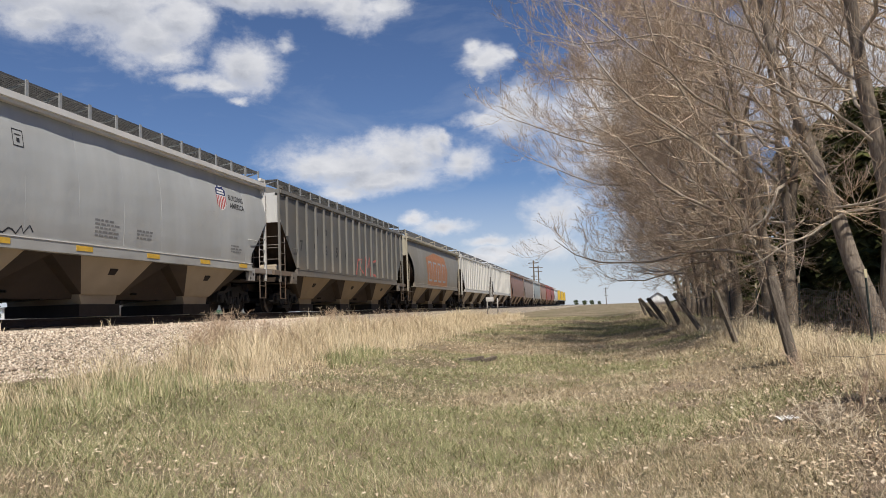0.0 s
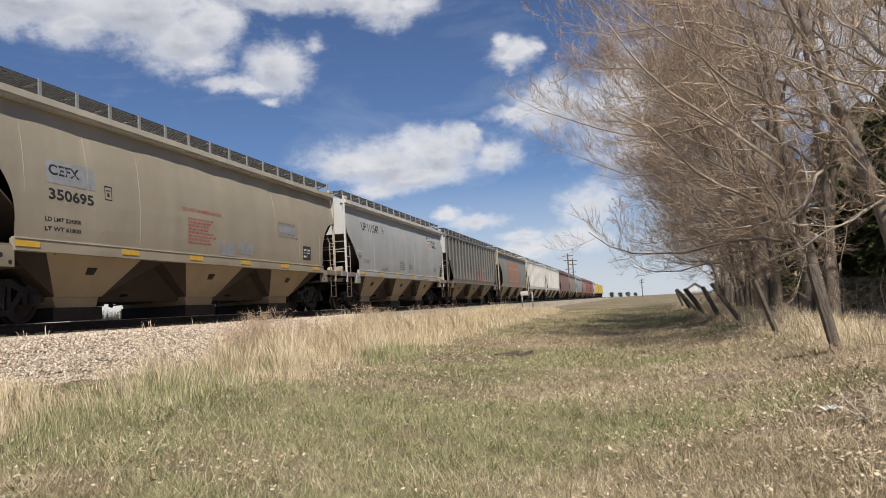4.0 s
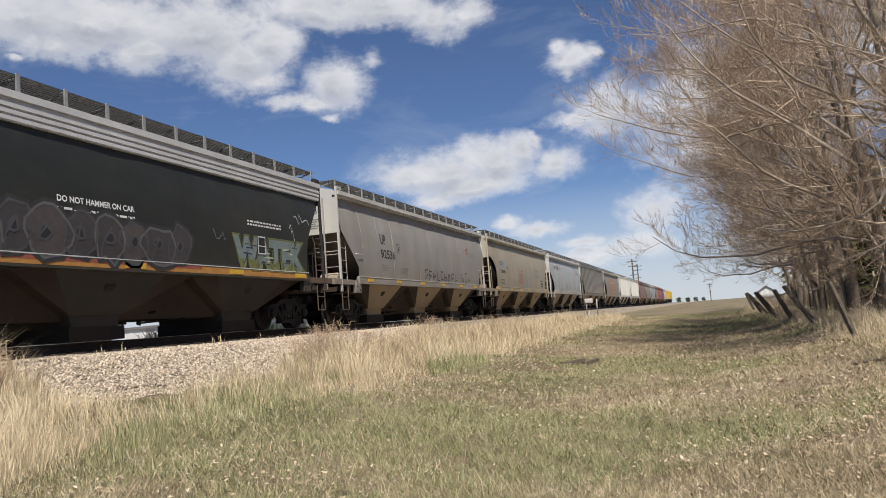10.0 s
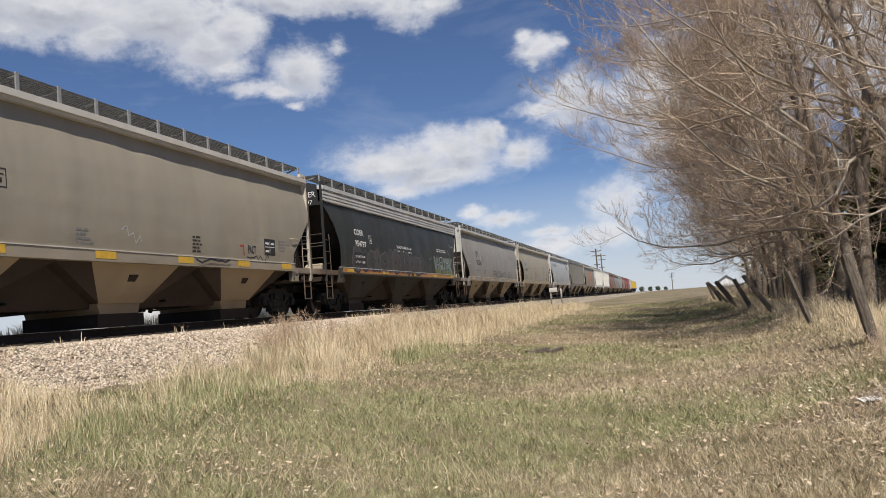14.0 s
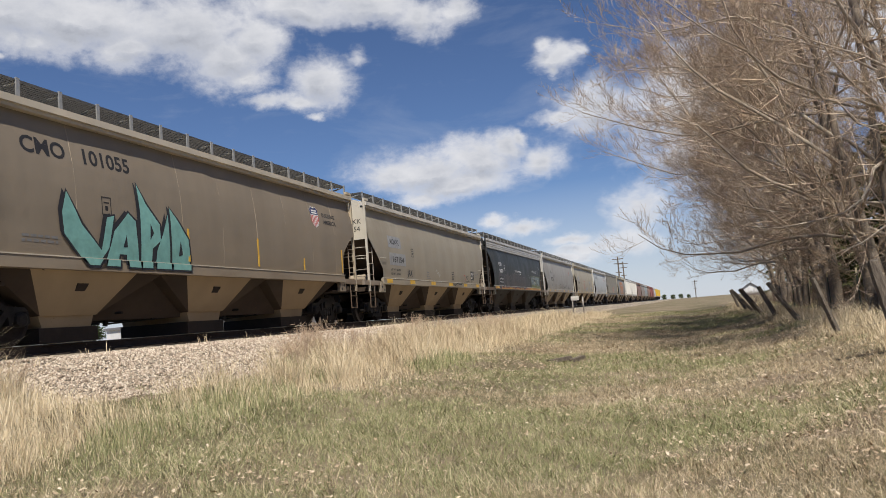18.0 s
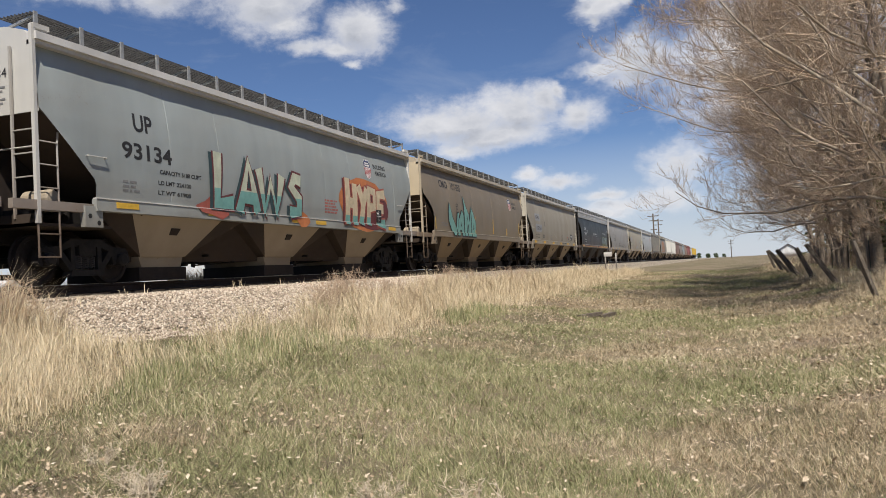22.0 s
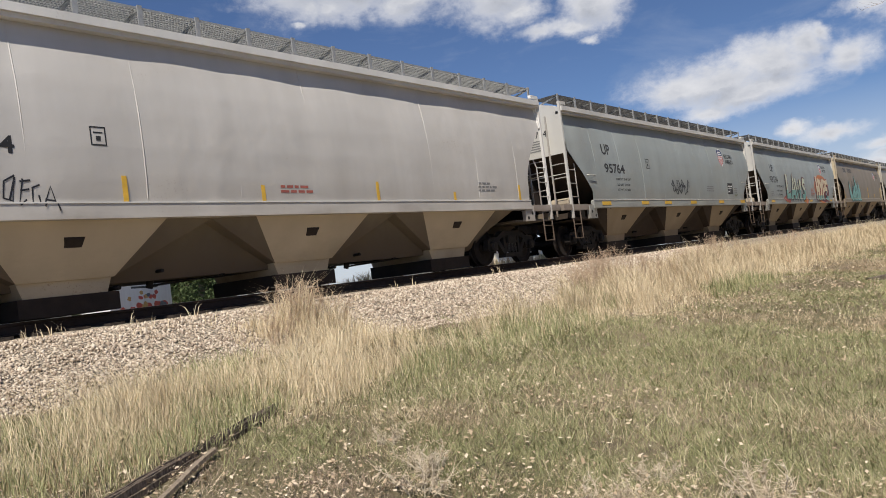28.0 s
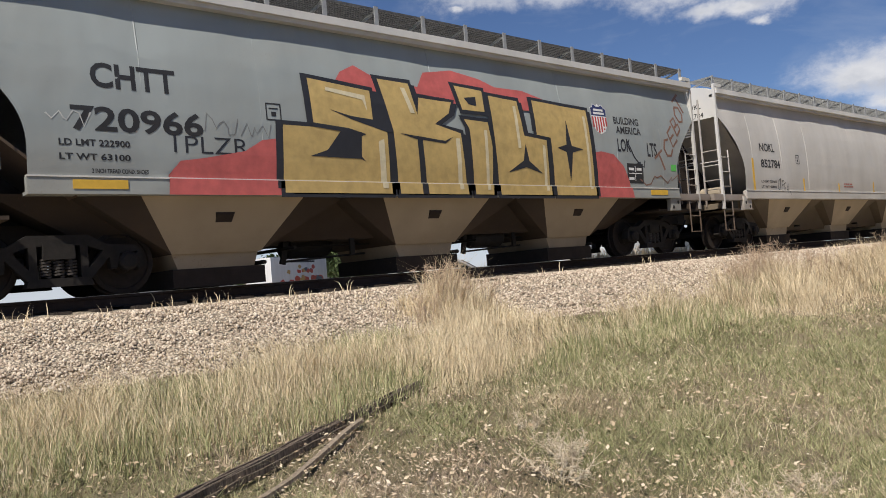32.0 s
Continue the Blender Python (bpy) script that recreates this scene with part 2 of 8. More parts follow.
def make_ground():
    def build(n, b):
        at = n.put("ShaderNodeTexCoord").outputs["Object"]
        big = n.noise(n.stretch(at, 0.7, 0.35, 1), 0.5, 6.0, 0.62)
        mid = n.noise(at, 2.2, 6.0, 0.65)
        fine = n.noise(at, 34.0, 6.0, 0.7)
        straw = n.mix(fine, (0.11, 0.085, 0.055), (0.42, 0.34, 0.23))
        green = n.mix(fine, (0.07, 0.064, 0.035), (0.25, 0.225, 0.125))
        speckle = n.put("ShaderNodeMapRange", Value=n.noise(at, 75.0, 4.0, 0.7), in1=0.38, in2=0.66).outputs[0]
        soil = n.mix(speckle, (0.055, 0.040, 0.029), n.mix(fine, (0.19, 0.145, 0.10), (0.42, 0.335, 0.235)))
        c = n.mix(n.put("ShaderNodeMapRange", Value=big, in1=0.42, in2=0.6).outputs[0], straw, green)
        c = n.mix(n.put("ShaderNodeMapRange", Value=mid, in1=0.5, in2=0.68).outputs[0], c, soil)
        # trodden earth beside the fence
        xyz = n.put("ShaderNodeSeparateXYZ", Vector=at)
        edge = n.math("ADD", xyz.outputs[0], n.math("MULTIPLY", mid, 2.4))
        trod = n.math("MULTIPLY", n.put("ShaderNodeMapRange", Value=edge, in1=2.0, in2=3.6).outputs[0], n.put("ShaderNodeMapRange", Value=xyz.outputs[1], in1=15.0, in2=11.0).outputs[0])
        c = n.mix(trod, c, soil)
        link(n, c, b.inputs["Base Color"])
        b.inputs["Roughness"].default_value = 0.95
        b.inputs["Specular IOR Level"].default_value = 0.15
        bump(n, b, n.math("ADD", fine, mid), 0.8, 0.04)
    return material("ground", build)


def make_ballast(name="ballast", tone=1.0):
    def build(n, b):
        at = n.put("ShaderNodeTexCoord").outputs["Object"]
        v = n.put("ShaderNodeTexVoronoi", Vector=at, Scale=32.0, Randomness=1.0)
        big = n.noise(at, 0.8, 4.0, 0.6)
        grey = n.put("ShaderNodeSeparateXYZ", Vector=v.outputs["Color"]).outputs[0]
        c = n.ramp(grey, ((0.0, (0.28, 0.225, 0.16)), (0.45, (0.50, 0.42, 0.31)), (1.0, (0.68, 0.59, 0.46))))
        c = n.mix(n.put("ShaderNodeMapRange", Value=v.outputs["Distance"], in1=0.35, in2=0.7).outputs[0], c, (0.09, 0.075, 0.06))
        c = n.mix(n.math("MULTIPLY", big, 0.35), c, (0.30, 0.25, 0.18))
        link(n, c, b.inputs["Base Color"])
        b.inputs["Roughness"].default_value = 0.92
        bump(n, b, v.outputs["Distance"], 0.8, -0.025)
    return material(name, build)


def make_stone():
    def build(n, b):
        r = n.put("ShaderNodeNewGeometry").outputs["Random Per Island"]
        at = n.put("ShaderNodeTexCoord").outputs["Object"]
        f = n.noise(at, 40.0, 4.0, 0.6)
        c = n.ramp(n.math("ADD", n.math("MULTIPLY", r, 0.85), n.math("MULTIPLY", f, 0.15)),
                   ((0.0, (0.15, 0.115, 0.085)), (0.25, (0.38, 0.30, 0.225)), (0.65, (0.58, 0.485, 0.375)), (1.0, (0.78, 0.69, 0.57))))
        link(n, c, b.inputs["Base Color"])
        b.inputs["Roughness"].default_value = 0.9
    return material("stone", build)


GROUND, BALLAST, STONE = make_ground(), make_ballast(), make_stone()
STEEL_DARK = plain("truck steel", (0.019, 0.0155, 0.013), 0.85, 0.1, 0.5)
RAIL_SIDE = plain("rusty rail", (0.05, 0.03, 0.021), 0.85, 0.1)
RAIL_TOP = plain("worn rail", (0.45, 0.44, 0.43), 0.3, 1.0, 0.2)
WHEEL = plain("wheel steel", (0.027, 0.019, 0.015), 0.8, 0.2, 0.5)
TREAD = plain("worn tread", (0.35, 0.34, 0.33), 0.4, 0.9, 0.2)
WOOD_GREY = bark("weathered timber", (0.085, 0.066, 0.05), (0.27, 0.225, 0.175), 9.0)
TIE_WOOD = bark("sleeper timber", (0.035, 0.026, 0.02), (0.085, 0.066, 0.05), 9.0)
BARK = bark("tree bark", (0.16, 0.125, 0.095), (0.40, 0.335, 0.265))
LIMB_BARK = bark("smooth limb bark", (0.36, 0.30, 0.23), (0.62, 0.54, 0.44))
BARK_MOSS = bark("mossy bark", (0.14, 0.11, 0.07), (0.33, 0.27, 0.16))
TWIG = blades("twigs", ((0.0, (0.25, 0.165, 0.11)), (0.4, (0.52, 0.395, 0.28)), (0.8, (0.74, 0.61, 0.47)), (1.0, (0.90, 0.81, 0.68))))
BRUSHWOOD = blades("brushwood", ((0.0, (0.09, 0.06, 0.042)), (0.6, (0.22, 0.16, 0.115)), (1.0, (0.42, 0.33, 0.25))))
NEEDLES = blades("needles", ((0.0, (0.03, 0.04, 0.015)), (0.5, (0.095, 0.108, 0.036)), (0.88, (0.18, 0.17, 0.06)), (1.0, (0.24, 0.15, 0.08))))
LEAFY = blades("spring leaves", ((0.0, (0.03, 0.05, 0.02)), (0.6, (0.07, 0.10, 0.035)), (1.0, (0.14, 0.16, 0.06))))
STRAW = blades("dry grass", ((0.0, (0.22, 0.155, 0.10)), (0.25, (0.50, 0.39, 0.255)), (0.55, (0.71, 0.59, 0.39)), (0.8, (0.81, 0.70, 0.49)), (1.0, (0.94, 0.87, 0.71))))
TURF = blades("short grass", ((0.0, (0.10, 0.072, 0.048)), (0.25, (0.27, 0.212, 0.125)), (0.48, (0.46, 0.37, 0.235)), (0.75, (0.68, 0.56, 0.39)), (1.0, (0.93, 0.82, 0.64))))
FRESH = blades("green grass", ((0.0, (0.095, 0.105, 0.045)), (0.4, (0.25, 0.262, 0.12)), (0.75, (0.47, 0.44, 0.24)), (1.0, (0.84, 0.74, 0.53))))
SEDGE = blades("brown turf", ((0.0, (0.11, 0.078, 0.055)), (0.35, (0.29, 0.215, 0.155)), (0.75, (0.55, 0.44, 0.33)), (1.0, (0.84, 0.74, 0.59))))
LITTER = blades("leaf litter", ((0.0, (0.22, 0.14, 0.085)), (0.45, (0.46, 0.35, 0.23)), (0.8, (0.72, 0.61, 0.46)), (1.0, (0.86, 0.80, 0.70))))
BLEACHED = blades("bleached weed", ((0.0, (0.45, 0.36, 0.25)), (0.5, (0.66, 0.56, 0.42)), (1.0, (0.80, 0.72, 0.58))))
WEED = blades("dry weed", ((0.0, (0.36, 0.25, 0.17)), (0.5, (0.55, 0.415, 0.295)), (1.0, (0.72, 0.59, 0.45))))
WIRE = plain("fence wire", (0.16, 0.15, 0.14), 0.6, 0.6)
WHITE = paint("white paint", (0.78, 0.77, 0.74), 0.45, 0.25)
GRATE = plain("walkway steel", (0.16, 0.16, 0.16), 0.6, 0.6)
GALV = plain("galvanised steel", (0.42, 0.43, 0.43), 0.5, 0.4, 0.2)
# rust for parts under the cars, its colour lowered to hold the shade there
SHADED_RUST = plain("rust darkened for shade", (0.028, 0.018, 0.013), 0.85, 0.0, 0.5, 3.0)
HOSE = plain("rubber hose", (0.02, 0.02, 0.02), 0.7)
YELLOW = spray("reflector yellow", (0.72, 0.44, 0.05))
BLACK = spray("stencil black", (0.022, 0.022, 0.024))
STENCIL_WHITE = spray("stencil white", (0.80, 0.80, 0.78))
NAVY = spray("navy", (0.02, 0.035, 0.13))
RED = spray("red", (0.50, 0.05, 0.04))
FADED_RED = spray("faded red", (0.45, 0.13, 0.10))
GREY_INK = spray("grey ink", (0.22, 0.22, 0.22))

# ---------------------------------------------------------------- building helpers


class Shape:
    """Collects vertices and faces for one mesh."""

    def __init__(self):
        self.v, self.f = [], []

    def add(self, verts, faces):
        k = len(self.v)
        self.v += [tuple(p) for p in verts]
        self.f += [tuple(i + k for i in f) for f in faces]
        return self

    def box(self, x0, x1, y0, y1, z0, z1):
        return self.add([(x, y, z) for x in (x0, x1) for y in (y0, y1) for z in (z0, z1)],
                        [(0, 1, 3, 2), (4, 6, 7, 5), (0, 4, 5, 1), (2, 3, 7, 6), (0, 2, 6, 4), (1, 5, 7, 3)])

    def tube(self, p, q, r, r2=None, n=6, caps=True):
        p, q = Vector(p), Vector(q)
        d = (q - p).normalized()
        a = d.orthogonal().normalized()
        b = d.cross(a)
        r2 = r if r2 is None else r2
        ring = [(math.cos(2 * math.pi * k / n), math.sin(2 * math.pi * k / n)) for k in range(n)]
        vs = [p + (a * c + b * s) * r for c, s in ring] + [q + (a * c + b * s) * r2 for c, s in ring]
        fs = [(k, (k + 1) % n, n + (k + 1) % n, n + k) for k in range(n)]
        if caps:
            fs += [tuple(range(n))[::-1], tuple(range(n, 2 * n))]
        return self.add(vs, fs)

    def beam(self, p, q, w, h):
        """A bar of w by h from p to q, h nearest to upright."""
        p, q = Vector(p), Vector(q)
        d = (q - p).normalized()
        up = Vector((0, 0, 1)) if abs(d.z) < 0.95 else Vector((0, 1, 0))
        a = d.cross(up).normalized() * (w / 2)
        b = a.cross(d).normalized() * (h / 2)
        vs = [o + s * a + t * b for o in (p, q) for s, t in ((-1, -1), (1, -1), (1, 1), (-1, 1))]
        return self.add(vs, [(0, 1, 2, 3), (7, 6, 5, 4), (0, 4, 5, 1), (1, 5, 6, 2), (2, 6, 7, 3), (3, 7, 4, 0)])

    def plate(self, outline, x0, x1):
        """An outline in y, z pushed out from x0 to x1."""
        n = len(outline)
        vs = [(x0, y, z) for y, z in outline] + [(x1, y, z) for y, z in outline]
        return self.add(vs, [tuple(range(n))[::-1], tuple(range(n, 2 * n))] + [(k, (k + 1) % n, n + (k + 1) % n, n + k) for k in range(n)])

    def lathe(self, profile, centre, axis="x", n=24):
        """Turn (along, radius) round an axis through centre."""
        cx, cy, cz = centre
        vs = []
        for a, r in profile:
            for k in range(n):
                c, s = math.cos(2 * math.pi * k / n) * r, math.sin(2 * math.pi * k / n) * r
                vs.append({"x": (cx + a, cy + c, cz + s), "y": (cx + c, cy + a, cz + s), "z": (cx + c, cy + s, cz + a)}[axis])
        m = len(profile)
        fs = [(j * n + k, j * n + (k + 1) % n, (j + 1) * n + (k + 1) % n, (j + 1) * n + k) for j in range(m - 1) for k in range(n)]
        fs += [tuple(range(n))[::-1], tuple(range((m - 1) * n, m * n))]
        return self.add(vs, fs)

    def mesh(self, name, mat, smooth=False):
        me = bpy.data.meshes.new(name)
        me.from_pydata(self.v, [], self.f)
        bm = bmesh.new()
        bm.from_mesh(me)
        bmesh.ops.recalc_face_normals(bm, faces=bm.faces)
        bm.to_mesh(me)
        bm.free()
        me.materials.append(mat)
        if smooth:
            me.polygons.foreach_set("use_smooth", [True] * len(me.polygons))
        return me


def part(name, shape, mat, parent, label="", smooth=False):
    """One mesh object, a part of its parent."""
    me = shape.mesh(name, mat, smooth) if isinstance(shape, Shape) else shape
    ob = new(name, me)
    ob.parent = parent
    if label:
        ob["label"] = label
    return ob


def thing(name, label, category, m=None, group="", kind="", shape=None, mat=None, smooth=False):
    """A top-level thing: an Empty for its parts, or a mesh."""
    ob = new(name, shape.mesh(name, mat, smooth) if shape else None)
    if m is not None:
        ob.matrix_world = m
    return tagged(ob, label, category, group, kind)


def raw_mesh(name, verts, faces, mat, smooth=False):
    """A big mesh from arrays; all faces have the same number of corners."""
    me = bpy.data.meshes.new(name)
    nf, k = faces.shape
    me.vertices.add(len(verts))
    me.vertices.foreach_set("co", np.ascontiguousarray(verts, np.float32).ravel())
    me.loops.add(nf * k)
    me.loops.foreach_set("vertex_index", np.ascontiguousarray(faces, np.int32).ravel())
    me.polygons.add(nf)
    me.polygons.foreach_set("loop_start", np.arange(0, nf * k, k, dtype=np.int32))
    me.polygons.foreach_set("loop_total", np.full(nf, k, np.int32))
    me.update(calc_edges=True)
    me.materials.append(mat)
    if smooth:
        me.polygons.foreach_set("use_smooth", [True] * nf)
    return me

# ---------------------------------------------------------------- ground and track
XS = np.array([-3000, -60, -20, -14.6, -8.35, -7.0, -5.0, -3.0, 0.0, 2.0, 3.3, 6.0, 14.0, 60, 3000.0])
ZS = np.array([0.2, 0.3, 0.45, 0.72, 0.84, 0.60, 0.30, 0.10, 0.0, 0.25, 0.52, 0.66, 0.75, 0.7, 0.4])


def ground_z(x, y):
    """Height of the ground, without the ballast bank."""
    x, y = np.asarray(x, float), np.asarray(y, float)
    z = np.interp(x, XS, ZS)
    rise = np.clip((y - 14) / 70, 0, 1)
    rise = rise * rise * (3 - 2 * rise)
    z = z + rise * 0.55 * np.exp(-((x + 1.5) / 4.5) ** 2)
    near = np.exp(-(np.hypot(x, y) / 60) ** 2)
    z = z + near * (0.05 * np.sin(x * 1.7 + 0.6 * np.sin(y * 0.9)) * np.cos(y * 0.8 + x * 0.4) + 0.03 * np.sin(x * 4.1 + y * 2.3) * np.sin(y * 3.1))
    return z


def steps(*runs):
    out = []
    for a, b, d in runs:
        out += list(np.arange(a, b, d))
    return np.array(out)


gx = np.concatenate([steps((-3000, -300, 300), (-300, -60, 30), (-60, -20, 4), (-20, 12, 0.35), (12, 60, 4), (60, 300, 30), (300, 3001, 300))])
gy = np.concatenate([steps((-3000, -300, 300), (-300, -40, 30), (-40, -8, 4), (-8, 60, 0.45), (60, 140, 3), (140, 500, 30), (500, 3601, 300))])
GX, GY = np.meshgrid(gx, gy)
nx, ny = len(gx), len(gy)
idx = np.arange(nx * ny).reshape(ny, nx)
quads = np.stack([idx[:-1, :-1], idx[:-1, 1:], idx[1:, 1:], idx[1:, :-1]], -1).reshape(-1, 4)
ground = new("ground", raw_mesh("ground", np.stack([GX, GY, ground_z(GX, GY)], -1).reshape(-1, 3), quads, GROUND, True))
tagged(ground, "rough trackside ground of dry grass and soil", "ground", kind="structure")

bx = np.array([-3.9, -2.45, -1.9, -1.0, 0.0, 1.0, 1.9, 2.2, 2.45, 2.7, 2.95, 3.2, 3.45, 3.65, 3.85, 4.0])
bz = np.array([0.55, 1.42, 1.47, 1.49, 1.49, 1.49, 1.47, 1.46, 1.43, 1.34, 1.24, 1.13, 1.03, 0.93, 0.82, 0.68])
by = np.concatenate([steps((-600, -40, 40), (-40, -6, 2), (-6, 40, 0.25), (40, 120, 1.5), (120, 901, 30))])
BX, BY = np.meshgrid(bx + TRACK, by)


def bank_edge(x, y):
    """How far the foot of the bank strays outwards."""
    return np.where(x > TRACK + 2.3, 0.12 * np.sin(y * 0.55) + 0.07 * np.sin(y * 1.7 + 1), 0)


wob = bank_edge(BX, BY)
BZ = np.tile(bz, (len(by), 1)) + 0.025 * np.sin(BX * 9 + BY * 7.3) * np.sin(BY * 5.1)
bi = np.arange(BX.size).reshape(BX.shape)
quads = np.stack([bi[:-1, :-1], bi[:-1, 1:], bi[1:, 1:], bi[1:, :-1]], -1).reshape(-1, 4)
ballast = new("ballast", raw_mesh("ballast", np.stack([BX + wob, BY, BZ], -1).reshape(-1, 3), quads, BALLAST, True))
tagged(ballast, "bank of pale tan crushed stone under the track", "ballast", kind="structure")


def bank_z(x, y):
    """Top of ballast or ground, whichever is higher."""
    x, y = np.asarray(x, float), np.asarray(y, float)
    b = np.interp(x - bank_edge(x, y) - TRACK, bx, bz, left=-9, right=-9)
    return np.maximum(b, ground_z(x, y))


track = thing("railway_track", "single railway track with rusty rails on timber sleepers", "track", pose(TRACK, 0, RAIL))
for side in (-1, 1):
    c = side * 0.755
    half = [(0.07, -0.17), (0.07, -0.158), (0.012, -0.143), (0.009, -0.05), (0.035, -0.038), (0.036, -0.008), (0.028, 0.0)]
    prof = half + [(-a, b) for a, b in half[::-1]]
    m = len(prof)
    s = Shape().add([(c + a, yy, b) for yy in (-600, 900) for a, b in prof], [(k, (k + 1) % m, m + (k + 1) % m, m + k) for k in range(m)] + [tuple(range(m))[::-1], tuple(range(m, 2 * m))])
    rail = part("rail", s, RAIL_SIDE, track, "rusty brown steel rail")
    t = Shape().box(c - 0.03, c + 0.03, -600, 900, 0.0005, 0.004)
    part("running_surface", t, RAIL_TOP, rail)
tie_mesh = Shape().box(-1.3, 1.3, -0.115, 0.115, -0.34, -0.175).mesh("sleeper", TIE_WOOD)
plate_mesh = Shape().box(-0.16, 0.16, -0.09, 0.09, -0.175, -0.165).mesh("tie_plate", RAIL_SIDE)
for k in range(150):
    tie = part("sleeper", tie_mesh, None, track)
    tie.location = (random.uniform(-0.03, 0.03), -9 + 0.52 * k, 0)
    if k < 60:
        p = part("tie_plate", plate_mesh, None, tie)
        p.location = (0.755, 0, 0)

# ---------------------------------------------------------------- train
# profile of a car's side: height over the rail, half width
SIDE_Z = np.array([1.40, 1.60, 1.9, 2.4, 2.9, 3.3, 3.65, 3.95, 4.12, 4.2])
SMOOTH_X = np.array([1.555, 1.588, 1.61, 1.62, 1.60, 1.56, 1.50, 1.44, 1.408, 1.395])
FLAT_X = np.array([1.53, 1.54, 1.54, 1.54, 1.54, 1.54, 1.54, 1.53, 1.51, 1.50])


def side_x(z, style):
    return np.interp(z, SIDE_Z, FLAT_X if style == "ribbed" else SMOOTH_X)


def end_cut(z, cut):
    """How far the side sheet stops short of the car's end at height z."""
    kind, z_top, z_low, back = cut
    f = np.clip((z_top - z) / (z_top - z_low), 0, 1)
    if kind == "arch":
        f = np.sqrt(np.clip(1 - (1 - f) ** 2, 0, 1))
    elif kind == "curve":
        f = 1 - (1 - f) ** 1.7
    return f * back


def text_shape(words, size, spacing=1.0):
    """Flat letters as vertices and faces in u, v, from the built-in font."""
    cu = bpy.data.curves.new("letters", "FONT")
    cu.body, cu.size, cu.resolution_u, cu.space_character = words, size, 2, spacing
    ob = bpy.data.objects.new("letters", cu)
    me = bpy.data.meshes.new_from_object(ob)
    vs = [tuple(v.co[:2]) for v in me.vertices]
    fs = [tuple(p.vertices) for p in me.polygons]
    bpy.data.objects.remove(ob)
    bpy.data.meshes.remove(me)
    bpy.data.curves.remove(cu)
    return vs, fs


PANELS = {}   # car length -> side panels between the outer welds


def dent(y, z, size):
    """How far the plates bulge in or out; each panel is drawn in at its welds."""
    pitch = (size - 4.52) / PANELS.get(size, 8)
    return 0.014 * noise.noise((y * 0.55, z * 0.7, size)) + 0.006 * noise.noise((y * 1.5, z * 0.9, 3 * size)) + 0.011 * (abs(math.sin(math.pi * y / pitch)) - 0.6)


def wrap(flat, y0, z0, car, lift=0.006, slant=0.0):
    """Lay flat u, v shapes on a car's near side."""
    vs, fs = flat
    s = Shape()
    style, size = car["style"], car["size"]
    s.add([(float(side_x(z0 + v, style)) + dent(y0 + u, z0 + v, size) * car["dents"] + 0.0015 + lift * 0.28 + max(0.0, lift - 0.02) * 0.4 + max(0.0, 1.625 - float(side_x(z0 + v, style)) - dent(y0 + u, z0 + v, size) * car["dents"] if z0 + v < 1.55 else 0.0), y0 + u + slant * v, z0 + v) for u, v in vs], fs)
    return s


def cut_up(polys, step=0.22, sill=None):
    """Polygons in u, v, sliced into bands so that they bend with the side."""
    bm = bmesh.new()
    for poly in polys:
        try:
            bm.faces.new([bm.verts.new((u, v, 0)) for u, v in poly])
        except ValueError:
            pass
    bmesh.ops.remove_doubles(bm, verts=bm.verts[:], dist=0.0008)
    bmesh.ops.triangulate(bm, faces=bm.faces[:])
    lo = min(v.co.y for v in bm.verts)
    hi = max(v.co.y for v in bm.verts)
    h = lo + step
    while h < hi:
        bmesh.ops.bisect_plane(bm, geom=bm.verts[:] + bm.edges[:] + bm.faces[:], plane_co=(0, h, 0), plane_no=(0, 1, 0))
        h += step
    if sill is not None:
        for h in (sill - 0.004, sill + 0.004):
            bmesh.ops.bisect_plane(bm, geom=bm.verts[:] + bm.edges[:] + bm.faces[:], plane_co=(0, h, 0), plane_no=(0, 1, 0))
    lo = min(v.co.x for v in bm.verts)
    hi = max(v.co.x for v in bm.verts)
    h = lo + 0.2
    while h < hi:
        bmesh.ops.bisect_plane(bm, geom=bm.verts[:] + bm.edges[:] + bm.faces[:], plane_co=(h, 0, 0), plane_no=(1, 0, 0))
        h += 0.2
    bm.verts.index_update()
    out = [tuple(v.co[:2]) for v in bm.verts], [tuple(v.index for v in f.verts) for f in bm.faces]
    bm.free()
    return out


def rect(u0, u1, v0, v1):
    return [(u0, v0), (u1, v0), (u1, v1), (u0, v1)]


def stroke(points, w, closed=False):
    """A line of width w as joined quads."""
    m = len(points)
    rim = []
    for k, (a, b) in enumerate(points):
        p = points[k - 1] if closed or k else points[k]
        q = points[(k + 1) % m] if closed or k < m - 1 else points[k]
        n1 = math.hypot(a - p[0], b - p[1]) or 1e-9
        n2 = math.hypot(q[0] - a, q[1] - b) or 1e-9
        tx = (a - p[0]) / n1 + (q[0] - a) / n2
        ty = (b - p[1]) / n1 + (q[1] - b) / n2
        n = math.hypot(tx, ty)
        if n < 0.35:
            tx, ty, n = (q[0] - a) / n2, (q[1] - b) / n2, 1.0
        px, py = -ty / n * w / 2, tx / n * w / 2
        rim.append(((a + px, b + py), (a - px, b - py)))
    return [[rim[k][0], rim[k][1], rim[(k + 1) % m][1], rim[(k + 1) % m][0]] for k in range(m if closed else m - 1)]


def scrawl(rng, w, h, n, width):
    """An unreadable tag: a running line."""
    pts = [(w * (k / n) + rng.uniform(-0.06, 0.06) * w, h * rng.random()) for k in range(n + 1)]
    return stroke(pts, width)


